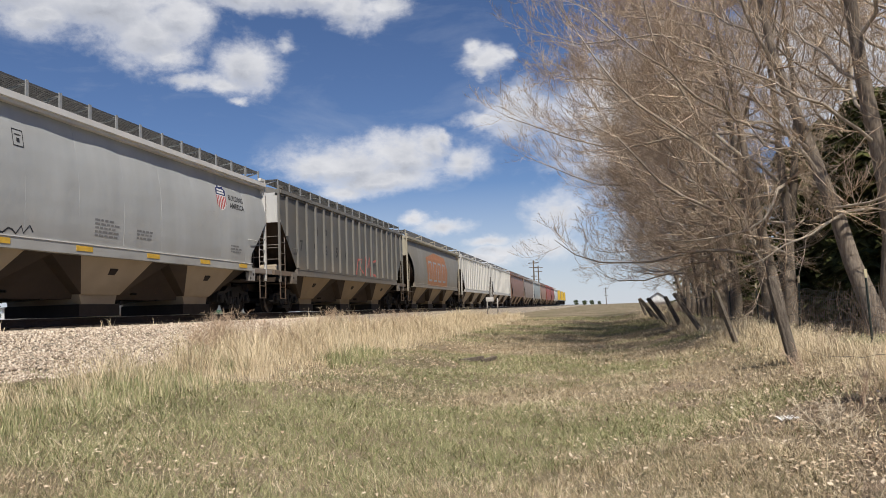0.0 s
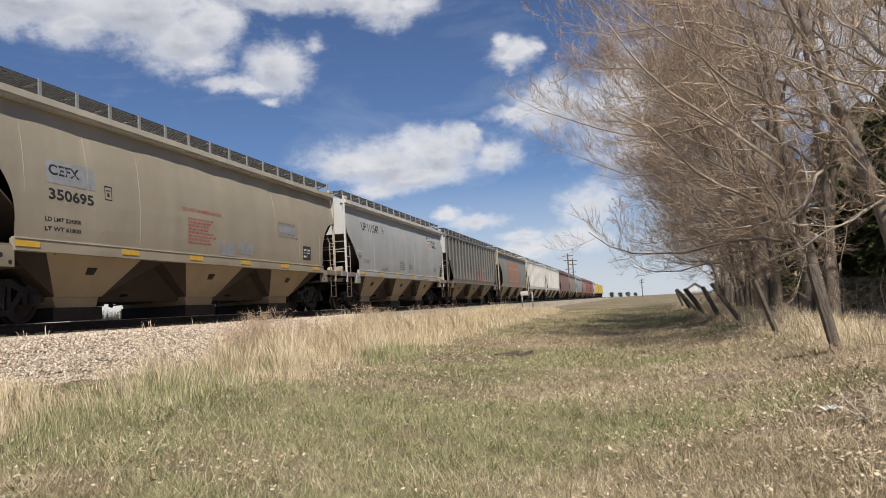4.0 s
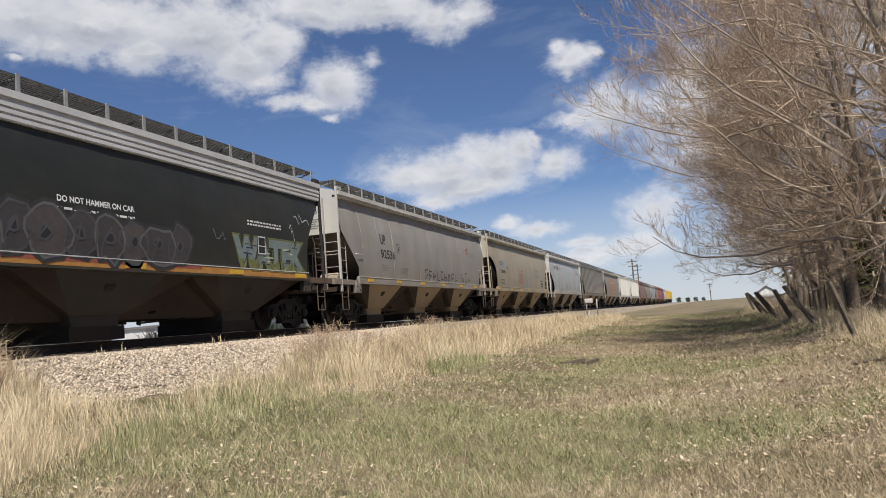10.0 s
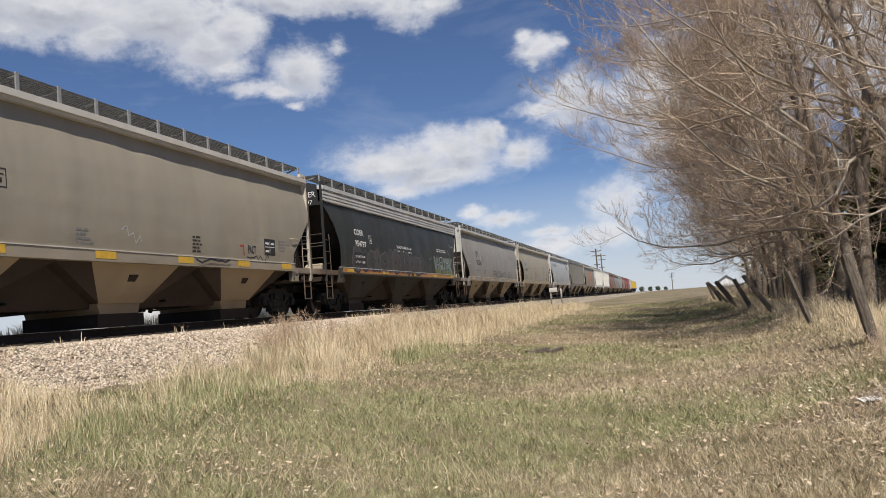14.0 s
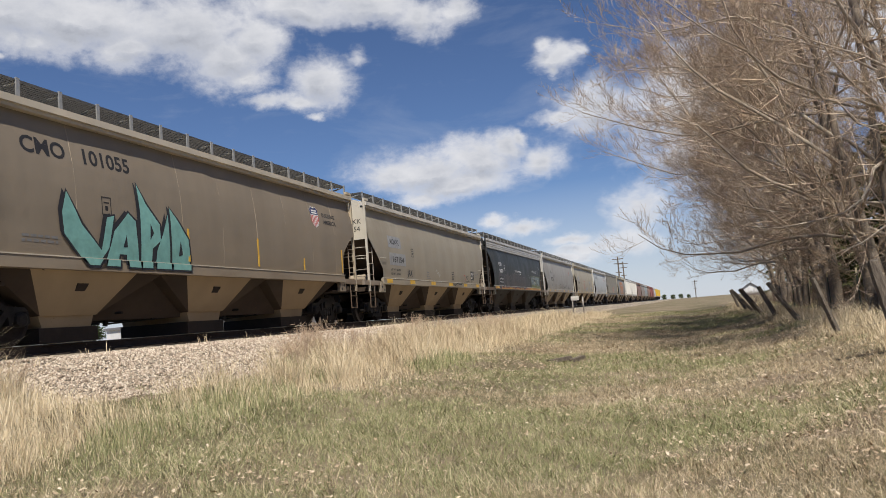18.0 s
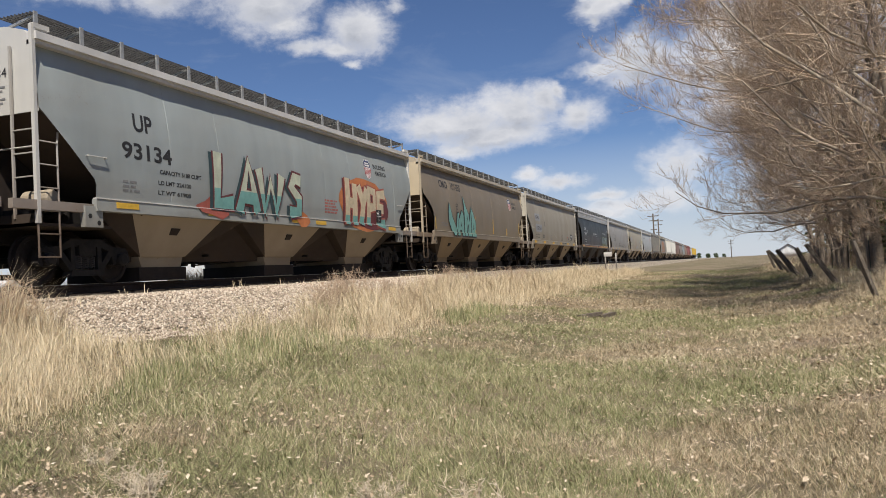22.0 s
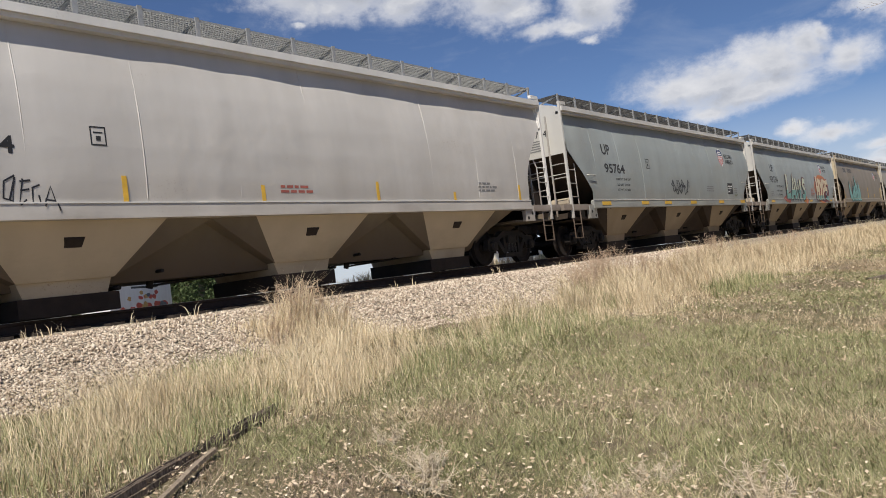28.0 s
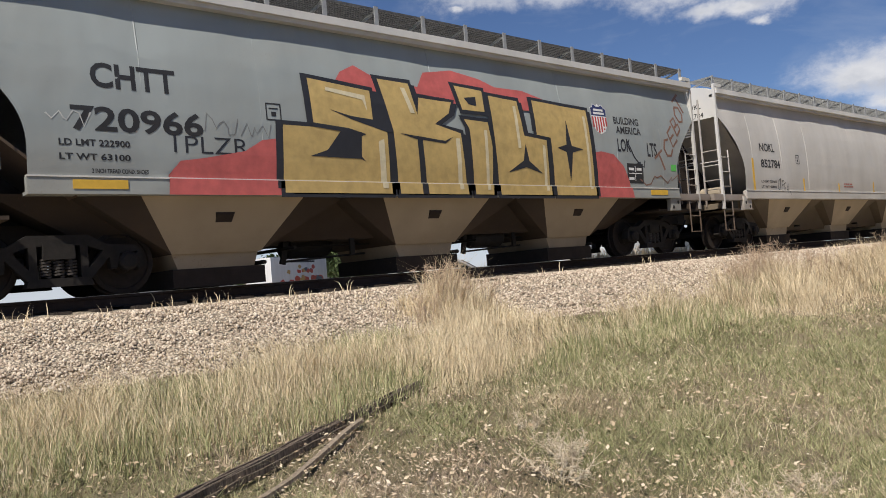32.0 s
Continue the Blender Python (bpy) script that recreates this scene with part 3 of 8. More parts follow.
def fine_print(rng, w, rows, size=0.045, gap=0.085):
    """Lines of print too small to read, as bars."""
    out = []
    for k in range(rows):
        u = 0.0
        while u < w * rng.uniform(0.7, 1.0):
            n = rng.uniform(0.06, 0.2)
            out.append(rect(u, u + n, -k * gap, -k * gap + size))
            u += n + 0.04
    return out


# ---- trucks and wheels, shared by all cars
WHEEL_R = 0.457


def wheel_shapes():
    s = Shape()
    for side in (-1, 1):
        c = side * 0.755
        prof = [(-0.065 * side, WHEEL_R + 0.03), (-0.045 * side, WHEEL_R + 0.028), (-0.03 * side, WHEEL_R), (0.07 * side, WHEEL_R - 0.008), (0.07 * side, WHEEL_R - 0.07),
                (0.045 * side, WHEEL_R - 0.085), (0.02 * side, 0.17), (0.09 * side, 0.14), (0.09 * side, 0.03)]
        s.lathe(prof, (c, 0, 0), "x", 28)
    s.tube((-1.08, 0, 0), (1.08, 0, 0), 0.085, n=12)
    return s.mesh("wheelset", WHEEL, False)


def tread_shape():
    s = Shape()
    for side in (-1, 1):
        s.lathe([(0.0705 * side, WHEEL_R - 0.012), (0.074 * side, WHEEL_R - 0.02), (0.074 * side, WHEEL_R - 0.062), (0.0705 * side, WHEEL_R - 0.068)], (side * 0.755, 0, 0), "x", 28)
    return s.mesh("worn_rim", TREAD)


def sideframe_shape(side):
    """A cast side frame in y, z round the truck's middle; axles at y = +-0.89, z = 0.457."""
    s = Shape()
    x0, x1 = (0.93, 1.09) if side > 0 else (-1.09, -0.93)
    top = [(-1.08, 0.60), (-1.02, 0.68), (-0.62, 0.70), (-0.38, 0.84), (0.38, 0.84), (0.62, 0.70), (1.02, 0.68), (1.08, 0.60), (0.72, 0.56), (0.34, 0.70), (-0.34, 0.70), (-0.72, 0.56)]
    s.plate(top, x0, x1)
    for e in (-1, 1):
        s.plate([(e * 1.08, 0.62), (e * 1.12, 0.40), (e * 1.02, 0.33), (e * 0.99, 0.56)], x0, x1)
        s.plate([(e * 0.80, 0.60), (e * 0.74, 0.36), (e * 0.66, 0.36), (e * 0.64, 0.62)], x0, x1)
        s.plate([(e * 0.76, 0.66), (e * 0.36, 0.20), (e * 0.30, 0.30), (e * 0.60, 0.66)], x0, x1)
        s.plate([(e * 0.37, 0.82), (e * 0.37, 0.24), (e * 0.27, 0.24), (e * 0.27, 0.82)], x0, x1)
    s.plate([(-0.42, 0.16), (0.42, 0.16), (0.38, 0.27), (-0.38, 0.27)], x0 - 0.03, x1 + 0.03)
    c = (x0 + x1) / 2
    for e in (-1, 1):
        s.lathe([(-0.09, 0.05), (-0.09, 0.13), (0.08, 0.13), (0.11, 0.09), (0.11, 0.03)], (c + (0.06 if side > 0 else -0.06), e * 0.89, 0.457), "x", 12)
    return s


FRAME_MESH = {side: sideframe_shape(side).mesh("side_frame", STEEL_DARK) for side in (-1, 1)}
WHEEL_MESH, TREAD_MESH = wheel_shapes(), tread_shape()
BOLSTER_MESH = Shape().box(-1.12, 1.12, -0.2, 0.2, 0.52, 0.72).box(-0.35, 0.35, -0.3, 0.3, 0.66, 0.84).mesh("bolster", STEEL_DARK)
coil = Shape()
for k in range(61):
    a = 2 * math.pi * k / 10
    for u, w in ((-0.013, -0.013), (0.013, -0.013), (0.013, 0.013), (-0.013, 0.013)):
        coil.v.append(((0.06 + u) * math.cos(a), (0.06 + u) * math.sin(a), 0.285 + 0.004 * k + w))
coil.f += [(4 * k + j, 4 * k + (j + 1) % 4, 4 * k + 4 + (j + 1) % 4, 4 * k + 4 + j) for k in range(60) for j in range(4)]
SPRING_MESH = coil.mesh("spring", plain("spring steel", (0.06, 0.05, 0.043), 0.7, 0.2))
BRAKE_MESH = Shape().beam((-0.75, 0, 0.42), (0.75, 0, 0.42), 0.07, 0.1).box(0.69, 0.82, -0.05, 0.05, 0.3, 0.56).box(-0.82, -0.69, -0.05, 0.05, 0.3, 0.56).mesh("brake_beam", STEEL_DARK)
KEYED_WHEELS = []   # (wheelset, offset along the car)


def truck(car, y, turning, near=True):
    t = part("truck", BOLSTER_MESH, None, car, "dark rusty freight truck")
    t.location = (0, y, 0)
    for side in (-1, 1):
        part("side_frame", FRAME_MESH[side], None, t)
    if near:
        for e in (-0.16, 0.0, 0.16):
            sp = part("spring", SPRING_MESH, None, t)
            sp.location = (1.03, e, 0)
    for e in (-0.89, 0.89):
        w = part("wheelset", WHEEL_MESH, None, t)
        w.location = (0, e, WHEEL_R)
        if near:
            b = part("brake_beam", BRAKE_MESH, None, t)
            b.location = (0, e * 0.46, 0)
        if turning:
            KEYED_WHEELS.append((w, e))
    return t


def ladder(s, p, q, width, n, r=0.016):
    """Rungs between two stiles that stand width (a vector) apart, from p up to q."""
    p, q, width = Vector(p), Vector(q), Vector(width)
    for k in range(n):
        a = p.lerp(q, k / max(1, n - 1))
        s.tube(a, a + width, r, n=5)


def hopper(name, label, length, colour, style="smooth", trim=None, cut=("slant", 3.05, 1.62, 1.25), front=None, bays=3, ribs=0, seams=0, near=True, turning=False,
           endcolour=None, dirt=0.5, dust=(0.30, 0.24, 0.17), bay_colour=None, rough=0.5, strip=None, grate=None, slope=None, bay_pitch=None, belly=0.42, rear_truck=2.1, deep_eave=0, slope_share=0.06):
    """A covered hopper wagon, its middle over the origin at rail height."""
    trim, front = trim or colour, front or cut
    mat = paint("paint of " + name + label[:18], colour, rough, dirt, dust)
    trim_mat = paint("trim of " + name + label[:18], trim, rough, dirt * 0.7, dust)
    end_mat = paint("end of " + name + label[:18], endcolour or trim, rough, dirt * 0.5, dust)
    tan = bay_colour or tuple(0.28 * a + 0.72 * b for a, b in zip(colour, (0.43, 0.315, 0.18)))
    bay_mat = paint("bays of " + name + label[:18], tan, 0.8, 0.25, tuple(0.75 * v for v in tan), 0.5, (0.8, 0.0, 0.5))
    # rust brown taken down to near-black: the shade under the car is in the colour
    shaded_mat = paint("shaded cross sheets of " + name + label[:18], tuple(slope_share * a + (1 - slope_share) * b for a, b in zip(tan, (0.026, 0.0165, 0.011))), 0.85, 0.6, (0.038, 0.025, 0.017), 0.6, (1.1, 0.3, 0.6))
    rung_mat = paint("rungs of " + name + label[:18], tuple(0.62 * a + 0.38 * b for a, b in zip(trim, (0.13, 0.085, 0.055))), 0.7, 0.9, (0.16, 0.11, 0.075), 0.7)
    slope_mat = paint("slopes of " + name + label[:18], slope or (0.085, 0.06, 0.043), 0.85, 0.7, (0.10, 0.065, 0.042), 0.6)
    strip_mat = paint("roof edge of " + name + label[:18], strip, rough, dirt * 0.5, dust) if strip else trim_mat
    car = thing(name, label, "hopper car", group="train")
    if seams:
        PANELS[length] = seams - 1
    ye = length / 2 - 0.66      # ends of the body
    rng = random.Random(label)
    # side sheets
    zs = np.concatenate([np.array([1.45, 1.52]), np.arange(1.6, 4.15, 0.1 if near else 0.3), np.array([4.18])])
    xs = side_x(zs, style)
    for sgn in (1, -1):
        s = Shape()
        cols = (168 if sgn > 0 else 20) if near else 10
        for i, z in enumerate(zs):
            yc, yf = ye - float(end_cut(z, cut)), ye - float(end_cut(z, front))
            for j in range(cols + 1):
                y = -yc + (yc + yf) * j / cols
                s.v.append((sgn * (xs[i] + (dent(y, z, length) if near else 0.0)), y, z))
        m = cols + 1
        s.f += [(i * m + j, i * m + j + 1, (i + 1) * m + j + 1, (i + 1) * m + j) for i in range(len(zs) - 1) for j in range(cols)]
        part("side_sheet", s, mat, car, smooth=True)
    # roof with eave strips, hatches and walkways
    s = Shape()
    roof = [(-1.46, 4.2), (-1.3, 4.36), (-0.9, 4.47), (0, 4.52), (0.9, 4.47), (1.3, 4.36), (1.46, 4.2)]
    vs = [(x, y, z) for y in (-ye, ye) for x, z in roof]
    s.add(vs, [(k, k + 1, k + 8, k + 7) for k in range(6)] + [tuple(range(7))[::-1], tuple(range(7, 14))])
    top = part("roof", s, trim_mat, car)
    for sgn in (1, -1):
        e = Shape().box(min(sgn * 1.38, sgn * 1.60), max(sgn * 1.38, sgn * 1.60), -ye - 0.02, ye + 0.02, 4.17, 4.30)
        e.box(min(sgn * 1.36, sgn * 1.545), max(sgn * 1.36, sgn * 1.545), -ye, ye, 4.10, 4.17)
        part("eave_strip", e, strip_mat, car, "pale steel strip along the roof edge")
        for k in range(deep_eave):
            x1 = sgn * (1.575 - 0.012 * k)
            rib = Shape().plate([(-ye, 3.99 - 0.11 * k), (ye, 3.99 - 0.11 * k), (ye, 4.098 - 0.11 * k), (-ye, 4.098 - 0.11 * k)], sgn * 1.38, x1 - sgn * 0.02)
            rib.box(min(x1 - sgn * 0.02, x1), max(x1 - sgn * 0.02, x1), -ye, ye, 4.012 - 0.11 * k, 4.085 - 0.11 * k)
            part("eave_rib", rib, strip_mat, car, "pale grey corrugation under the roof edge")
    h = Shape()
    for k in range(4 if near else 2):
        y = -ye * 0.75 + 1.5 * ye * k / (3 if near else 1)
        h.box(-0.45, 0.45, y - 1.0, y + 1.0, 4.5, 4.62)
    part("roof_hatch", h, trim_mat, top)
    grate_mat = grate or GRATE
    for sgn in (1, -1):
        g = Shape()
        xa, xb = sorted((sgn * 0.72, sgn * 1.40))
        z = 4.66
        pitch = 0.055 if near else 0.4
        n = int(2 * (ye - 0.1) / pitch)
        for k in range(n):
            y = -ye + 0.1 + pitch * k
            g.add([(xa, y, z - 0.02), (xb, y, z - 0.02), (xb, y, z + 0.02), (xa, y, z + 0.02), (xa, y + 0.02, z + 0.02), (xb, y + 0.02, z + 0.02)], [(0, 1, 2, 3), (3, 2, 5, 4)])
        for x in np.linspace(xa, xb, 9 if near else 3):
            g.box(x - 0.007, x + 0.007, -ye + 0.05, ye - 0.05, z - 0.022, z + 0.016)
        walkway = part("running_board", g, grate_mat, car, "open steel grating walkway along the roof")
        npost = 17 if near else 5
        xo = sgn * 1.40
        b = Shape().box(min(xo, xo + sgn * 0.03), max(xo, xo + sgn * 0.03), -0.04, 0.04, 4.28, 4.70)
        bracket = b.beam((sgn * 0.75, 0, 4.48), (xo, 0, 4.64), 0.05, 0.04).mesh("bracket", GALV if near else trim_mat)
        for k in range(npost if near or sgn > 0 else 0):
            part("bracket", bracket, None, walkway).location = (0, -ye + 0.15 + (2 * ye - 0.3) * k / (npost - 1), 0)
    # ends: an upper panel, and a slope sheet that falls inwards under it
    for sgn in (1, -1):
        zc = (front if sgn > 0 else cut)[1]
        s = Shape()
        s.add([(-1.46, sgn * ye, 4.2), (1.46, sgn * ye, 4.2), (1.55, sgn * ye, zc - 0.05), (-1.55, sgn * ye, zc - 0.05),
               (-1.46, sgn * (ye - 0.03), 4.2), (1.46, sgn * (ye - 0.03), 4.2), (1.55, sgn * (ye - 0.03), zc - 0.05), (-1.55, sgn * (ye - 0.03), zc - 0.05)],
              [(0, 1, 2, 3), (7, 6, 5, 4), (3, 2, 6, 7), (0, 3, 7, 4), (1, 5, 6, 2)])
        part("end_panel", s, end_mat, car)
        s = Shape()
        a, b, w = sgn * (ye - 0.06), sgn * (ye - 2.5), 1.5
        s.add([(-w, a, zc), (w, a, zc), (w, b, 1.3), (-w, b, 1.3), (-w, a, zc + 0.05), (w, a, zc + 0.05), (w, b, 1.35), (-w, b, 1.35)],
              [(0, 1, 2, 3), (7, 6, 5, 4), (0, 3, 7, 4), (1, 5, 6, 2)])
        part("slope_sheet", s, slope_mat, car, "dusty sloping end sheet")
        # end frame, platform and ladders
        yp = sgn * (length / 2 - 0.62)
        f = Shape()
        f.box(-1.5, 1.5, min(yp, yp - sgn * 0.12), max(yp, yp - sgn * 0.12), 1.02, 1.22)
        f.box(-1.45, 1.45, min(yp, sgn * (ye - 1.7)), max(yp, sgn * (ye - 1.7)), 1.02, 1.07)
        f.box(-0.3, 0.3, min(sgn * (ye - 2.6), yp), max(sgn * (ye - 2.6), yp), 0.78, 1.05)
        part("end_platform", f, shaded_mat, car)
        for side in ((1, -1) if near else (1,)):
            x = side * 1.52
            p = Shape()
            p.box(x - 0.035, x + 0.035, yp - 0.035, yp + 0.035, 1.05, 4.42)
            p.box(min(x - 0.05, x + 0.04), max(x - 0.05, x + 0.04), min(yp, sgn * ye - sgn * 0.3), max(yp, sgn * ye - sgn * 0.3), 4.36, 4.44)
            part("corner_post", p, trim_mat, car)
            l = Shape()
            y2 = yp - sgn * 0.45
            l.tube((x, y2, 0.47), (x, y2, 2.45), 0.018, n=6)
            l.tube((x, y2, 2.45), (x - side * 0.04, y2 - sgn * 0.07, 2.66), 0.018, n=6)
            l.tube((x, yp, 1.1), (x, yp, 0.47), 0.018, n=5)
            ladder(l, (x + 0.01, yp, 0.48), (x + 0.01, yp, 2.45), (0, -sgn * 0.45, 0), 6, 0.013)
            part("side_ladder", l, rung_mat, car, "steel side ladder")
            if near:
                l = Shape()
                xi = side * 1.02
                l.box(xi - 0.02, xi + 0.02, yp - 0.02, yp + 0.02, 1.15, 4.1 if sgn < 0 else 2.9)
                ladder(l, (side * 1.5, yp, 1.45), (side * 1.5, yp, 2.65), (-side * 0.48, 0, 0), 4, 0.014)
                part("end_ladder", l, rung_mat, car, "steel end ladder")
        if near:
            if sgn < 0:
                ep = Shape()
                for q in range(5):
                    ep.add([(xx, -ye - 0.006, zz) for xx, zz in ((0.1 + 0.03 * (q % 2), 3.42 - 0.07 * q), (0.85 - 0.06 * (q % 3), 3.42 - 0.07 * q), (0.85 - 0.06 * (q % 3), 3.455 - 0.07 * q), (0.1 + 0.03 * (q % 2), 3.455 - 0.07 * q))], [(0, 1, 2, 3)])
                part("end_print", ep, GREY_INK, car)
                step = Shape()
                for q in range(9):
                    step.box(-0.55 + 0.05 * q, -0.53 + 0.05 * q, -ye - 0.32, -ye - 0.02, 3.66, 3.7)
                step.box(-0.58, -0.10, -ye - 0.34, -ye - 0.31, 3.64, 3.72).box(-0.58, -0.10, -ye - 0.02, -ye - 0.004, 3.64, 3.72)
                part("brake_step", step, rung_mat, car)
            grab = Shape()
            for zz in (2.3,):
                yg = sgn * (ye - float(end_cut(zz, front if sgn > 0 else cut)) - 0.45)
                xg = float(side_x(zz, style)) + 0.06
                grab.tube((xg, yg - 0.22, zz), (xg, yg + 0.22, zz), 0.012, n=5).tube((xg - 0.07, yg - 0.22, zz), (xg, yg - 0.22, zz), 0.012, n=5).tube((xg - 0.07, yg + 0.22, zz), (xg, yg + 0.22, zz), 0.012, n=5)
            if cut[0] == "slant":
                part("grab_iron", grab, trim_mat, car)
            r = Shape()
            r.tube((-1.5, yp, 2.35), (1.5, yp, 2.35), 0.017, n=5)
            r.tube((-0.7, yp, 1.2), (-0.7, yp, 2.35), 0.016, n=5)
            r.tube((0.55, yp, 1.2), (0.55, yp, 2.35), 0.016, n=5)
            part("hand_rail", r, rung_mat, car)
            pad = Shape()
            ya = sgn * (ye - 1.35)
            pad.box(1.47, 1.59, min(ya, ya + sgn * 0.42), max(ya, ya + sgn * 0.42), 1.02, 1.40)
            plate = part("jacking_pad", pad, mat, car)
            for yo, zo in ((0.31, 1.22), (0.10, 1.10)):
                part("pad_hole", Shape().lathe([(0.0, 0.0), (0.0, 0.045), (0.003, 0.045), (0.003, 0.0)], (1.591, ya + sgn * yo, zo), "x", 12), HOSE, plate)
            part("end_sill", Shape().box(1.44, 1.55, min(ya, ya + sgn * 1.9), max(ya, ya + sgn * 1.9), 1.28, 1.44), rung_mat, car)
        c = Shape()
        yk = sgn * (length / 2)
        c.box(-0.09, 0.09, min(yp, yk - sgn * 0.18), max(yp, yk - sgn * 0.18), 0.80, 1.0)
        c.box(-0.17, 0.17, min(yk - sgn * 0.24, yk + sgn * 0.03), max(yk - sgn * 0.24, yk + sgn * 0.03), 0.74, 1.02)
        k = part("coupler", c, STEEL_DARK, car)
        if near:
            hs = Shape()
            pts = [(0.32 - 0.03 * q, yp + sgn * 0.62 * q / 6, 0.86 - 0.42 * math.sin(math.pi * q / 6 * 0.75)) for q in range(7)]
            for a, b, c in pts:
                hs.v += [(a + 0.028 * math.cos(q), b, c + 0.028 * math.sin(q)) for q in (0, 1.57, 3.14, 4.71)]
            hs.f += [(4 * q + w, 4 * q + (w + 1) % 4, 4 * q + 4 + (w + 1) % 4, 4 * q + 4 + w) for q in range(6) for w in range(4)]
            part("air_hose", hs, HOSE, k)
    # sill and hoppers
    yl, yf = ye - cut[3], ye - front[3]
    for sgn in (1, -1):
        s = Shape()
        x0 = float(side_x(1.6, style))
        s.box(min(sgn * (x0 - 0.08), sgn * (x0 + 0.03)), max(sgn * (x0 - 0.08), sgn * (x0 + 0.03)), -yl - 0.02, yf + 0.02, 1.36, 1.54)
        s.box(min(sgn * (x0 - 0.2), sgn * (x0 + 0.045)), max(sgn * (x0 - 0.2), sgn * (x0 + 0.045)), -yl - 0.02, yf + 0.02, 1.32, 1.36)
        part("side_sill", s, mat, car, "steel side sill")
        part("sill_ledge", Shape().box(min(sgn * (x0 - 0.05), sgn * (x0 + 0.042)), max(sgn * (x0 - 0.05), sgn * (x0 + 0.042)), -yl - 0.02, yf + 0.02, 1.541, 1.562), strip_mat, car, "thin pale ledge along the sill")
    part("centre_sill", Shape().box(-0.22, 0.22, -ye + 0.4, ye - 0.4, 0.85, 1.15), STEEL_DARK, car)
    # wide near-black box added to fill the gaps between the bays with shade
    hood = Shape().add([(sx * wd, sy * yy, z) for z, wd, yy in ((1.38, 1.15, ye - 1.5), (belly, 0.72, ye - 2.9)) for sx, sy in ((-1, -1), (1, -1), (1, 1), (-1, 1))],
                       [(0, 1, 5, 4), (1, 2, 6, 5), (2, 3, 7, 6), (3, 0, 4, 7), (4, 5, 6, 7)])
    part("centre_shade_box", hood, shaded_mat, car)
    for sgn in (1, -1):
        zc = (front if sgn > 0 else cut)[1]
        pl = Shape().plate([(sgn * (ye - 0.12), 1.07), (sgn * (ye - 0.12), zc - 0.06), (sgn * (ye - 2.45), 1.34), (sgn * (ye - 2.45), 1.07)], -0.06, 0.06)
        part("shear_plate", pl, SHADED_RUST, car)
        # dark plate added at the front end to shut out sky and give shade
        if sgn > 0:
            part("sky_blocking_plate", Shape().box(-1.45, 1.25, ye - 0.72, ye - 0.66, 1.07, 2.35), SHADED_RUST, car)
        part("end_gusset", Shape().add([(x - 1.45, y, z) for x, y, z in pl.v], pl.f), SHADED_RUST, car)
    lb = bay_pitch or (ye - 1.35) * 2 / bays
    yb = lb * bays / 2
    for k in range(bays):
        yc = -yb + lb * (k + 0.5)
        t, w, zt, zb = lb * 0.315, 1.5, 1.35, 0.52
        s = Shape()
        hb, wb = 0.72, 1.0
        s.add([(-w, yc - t, zt), (w, yc - t, zt), (w, yc + t, zt), (-w, yc + t, zt), (-wb, yc - hb, zb), (wb, yc - hb, zb), (wb, yc + hb, zb), (-wb, yc + hb, zb)],
              [(1, 2, 6, 5), (3, 0, 4, 7), (4, 5, 6, 7)])
        # cross sheets get the colour with shade in it, the bays' outer faces the tan
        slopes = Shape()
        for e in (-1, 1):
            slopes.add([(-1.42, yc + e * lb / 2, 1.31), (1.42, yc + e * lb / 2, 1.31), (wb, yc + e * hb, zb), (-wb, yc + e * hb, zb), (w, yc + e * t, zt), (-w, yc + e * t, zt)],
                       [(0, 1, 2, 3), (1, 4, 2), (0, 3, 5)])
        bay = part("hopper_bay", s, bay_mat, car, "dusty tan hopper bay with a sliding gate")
        part("bay_slope", slopes, shaded_mat, bay, "sloping cross sheets, rust-brown darkened for shade")
        g = Shape().plate([(yc - 0.70, 0.52), (yc + 0.70, 0.52), (yc + 0.62, 0.30), (yc - 0.62, 0.30)], -0.94, 0.94)
        part("outlet_chute", g, bay_mat, bay)
        # gate box drawn down almost to the rail, its shape standing in for shade
        part("outlet_gate", Shape().box(-0.95, 0.95, yc - 0.7, yc + 0.8, 0.025, 0.30), SHADED_RUST, bay)
        part("gate_shaft", Shape().tube((-1.0, yc + 0.78, 0.34), (1.0, yc + 0.78, 0.34), 0.035, n=6), STEEL_DARK, bay)
        if near:
            v = Shape()
            f = 0.45
            xm, zm = w + (wb - w) * f, zt + (zb - zt) * f
            v.add([(xm + 0.075, yc - 0.16, zm + 0.13), (xm + 0.075, yc + 0.16, zm + 0.13), (xm - 0.19, yc + 0.16, zm - 0.14), (xm - 0.19, yc - 0.16, zm - 0.14),
                   (xm + 0.08, yc - 0.13, zm + 0.09), (xm + 0.08, yc + 0.13, zm + 0.09), (xm - 0.13, yc + 0.13, zm - 0.16), (xm - 0.13, yc - 0.13, zm - 0.16)],
                  [(4, 5, 6, 7), (0, 1, 5, 4), (1, 2, 6, 5), (2, 3, 7, 6), (3, 0, 4, 7)])
            part("vibrator_bracket", v, SHADED_RUST, bay)
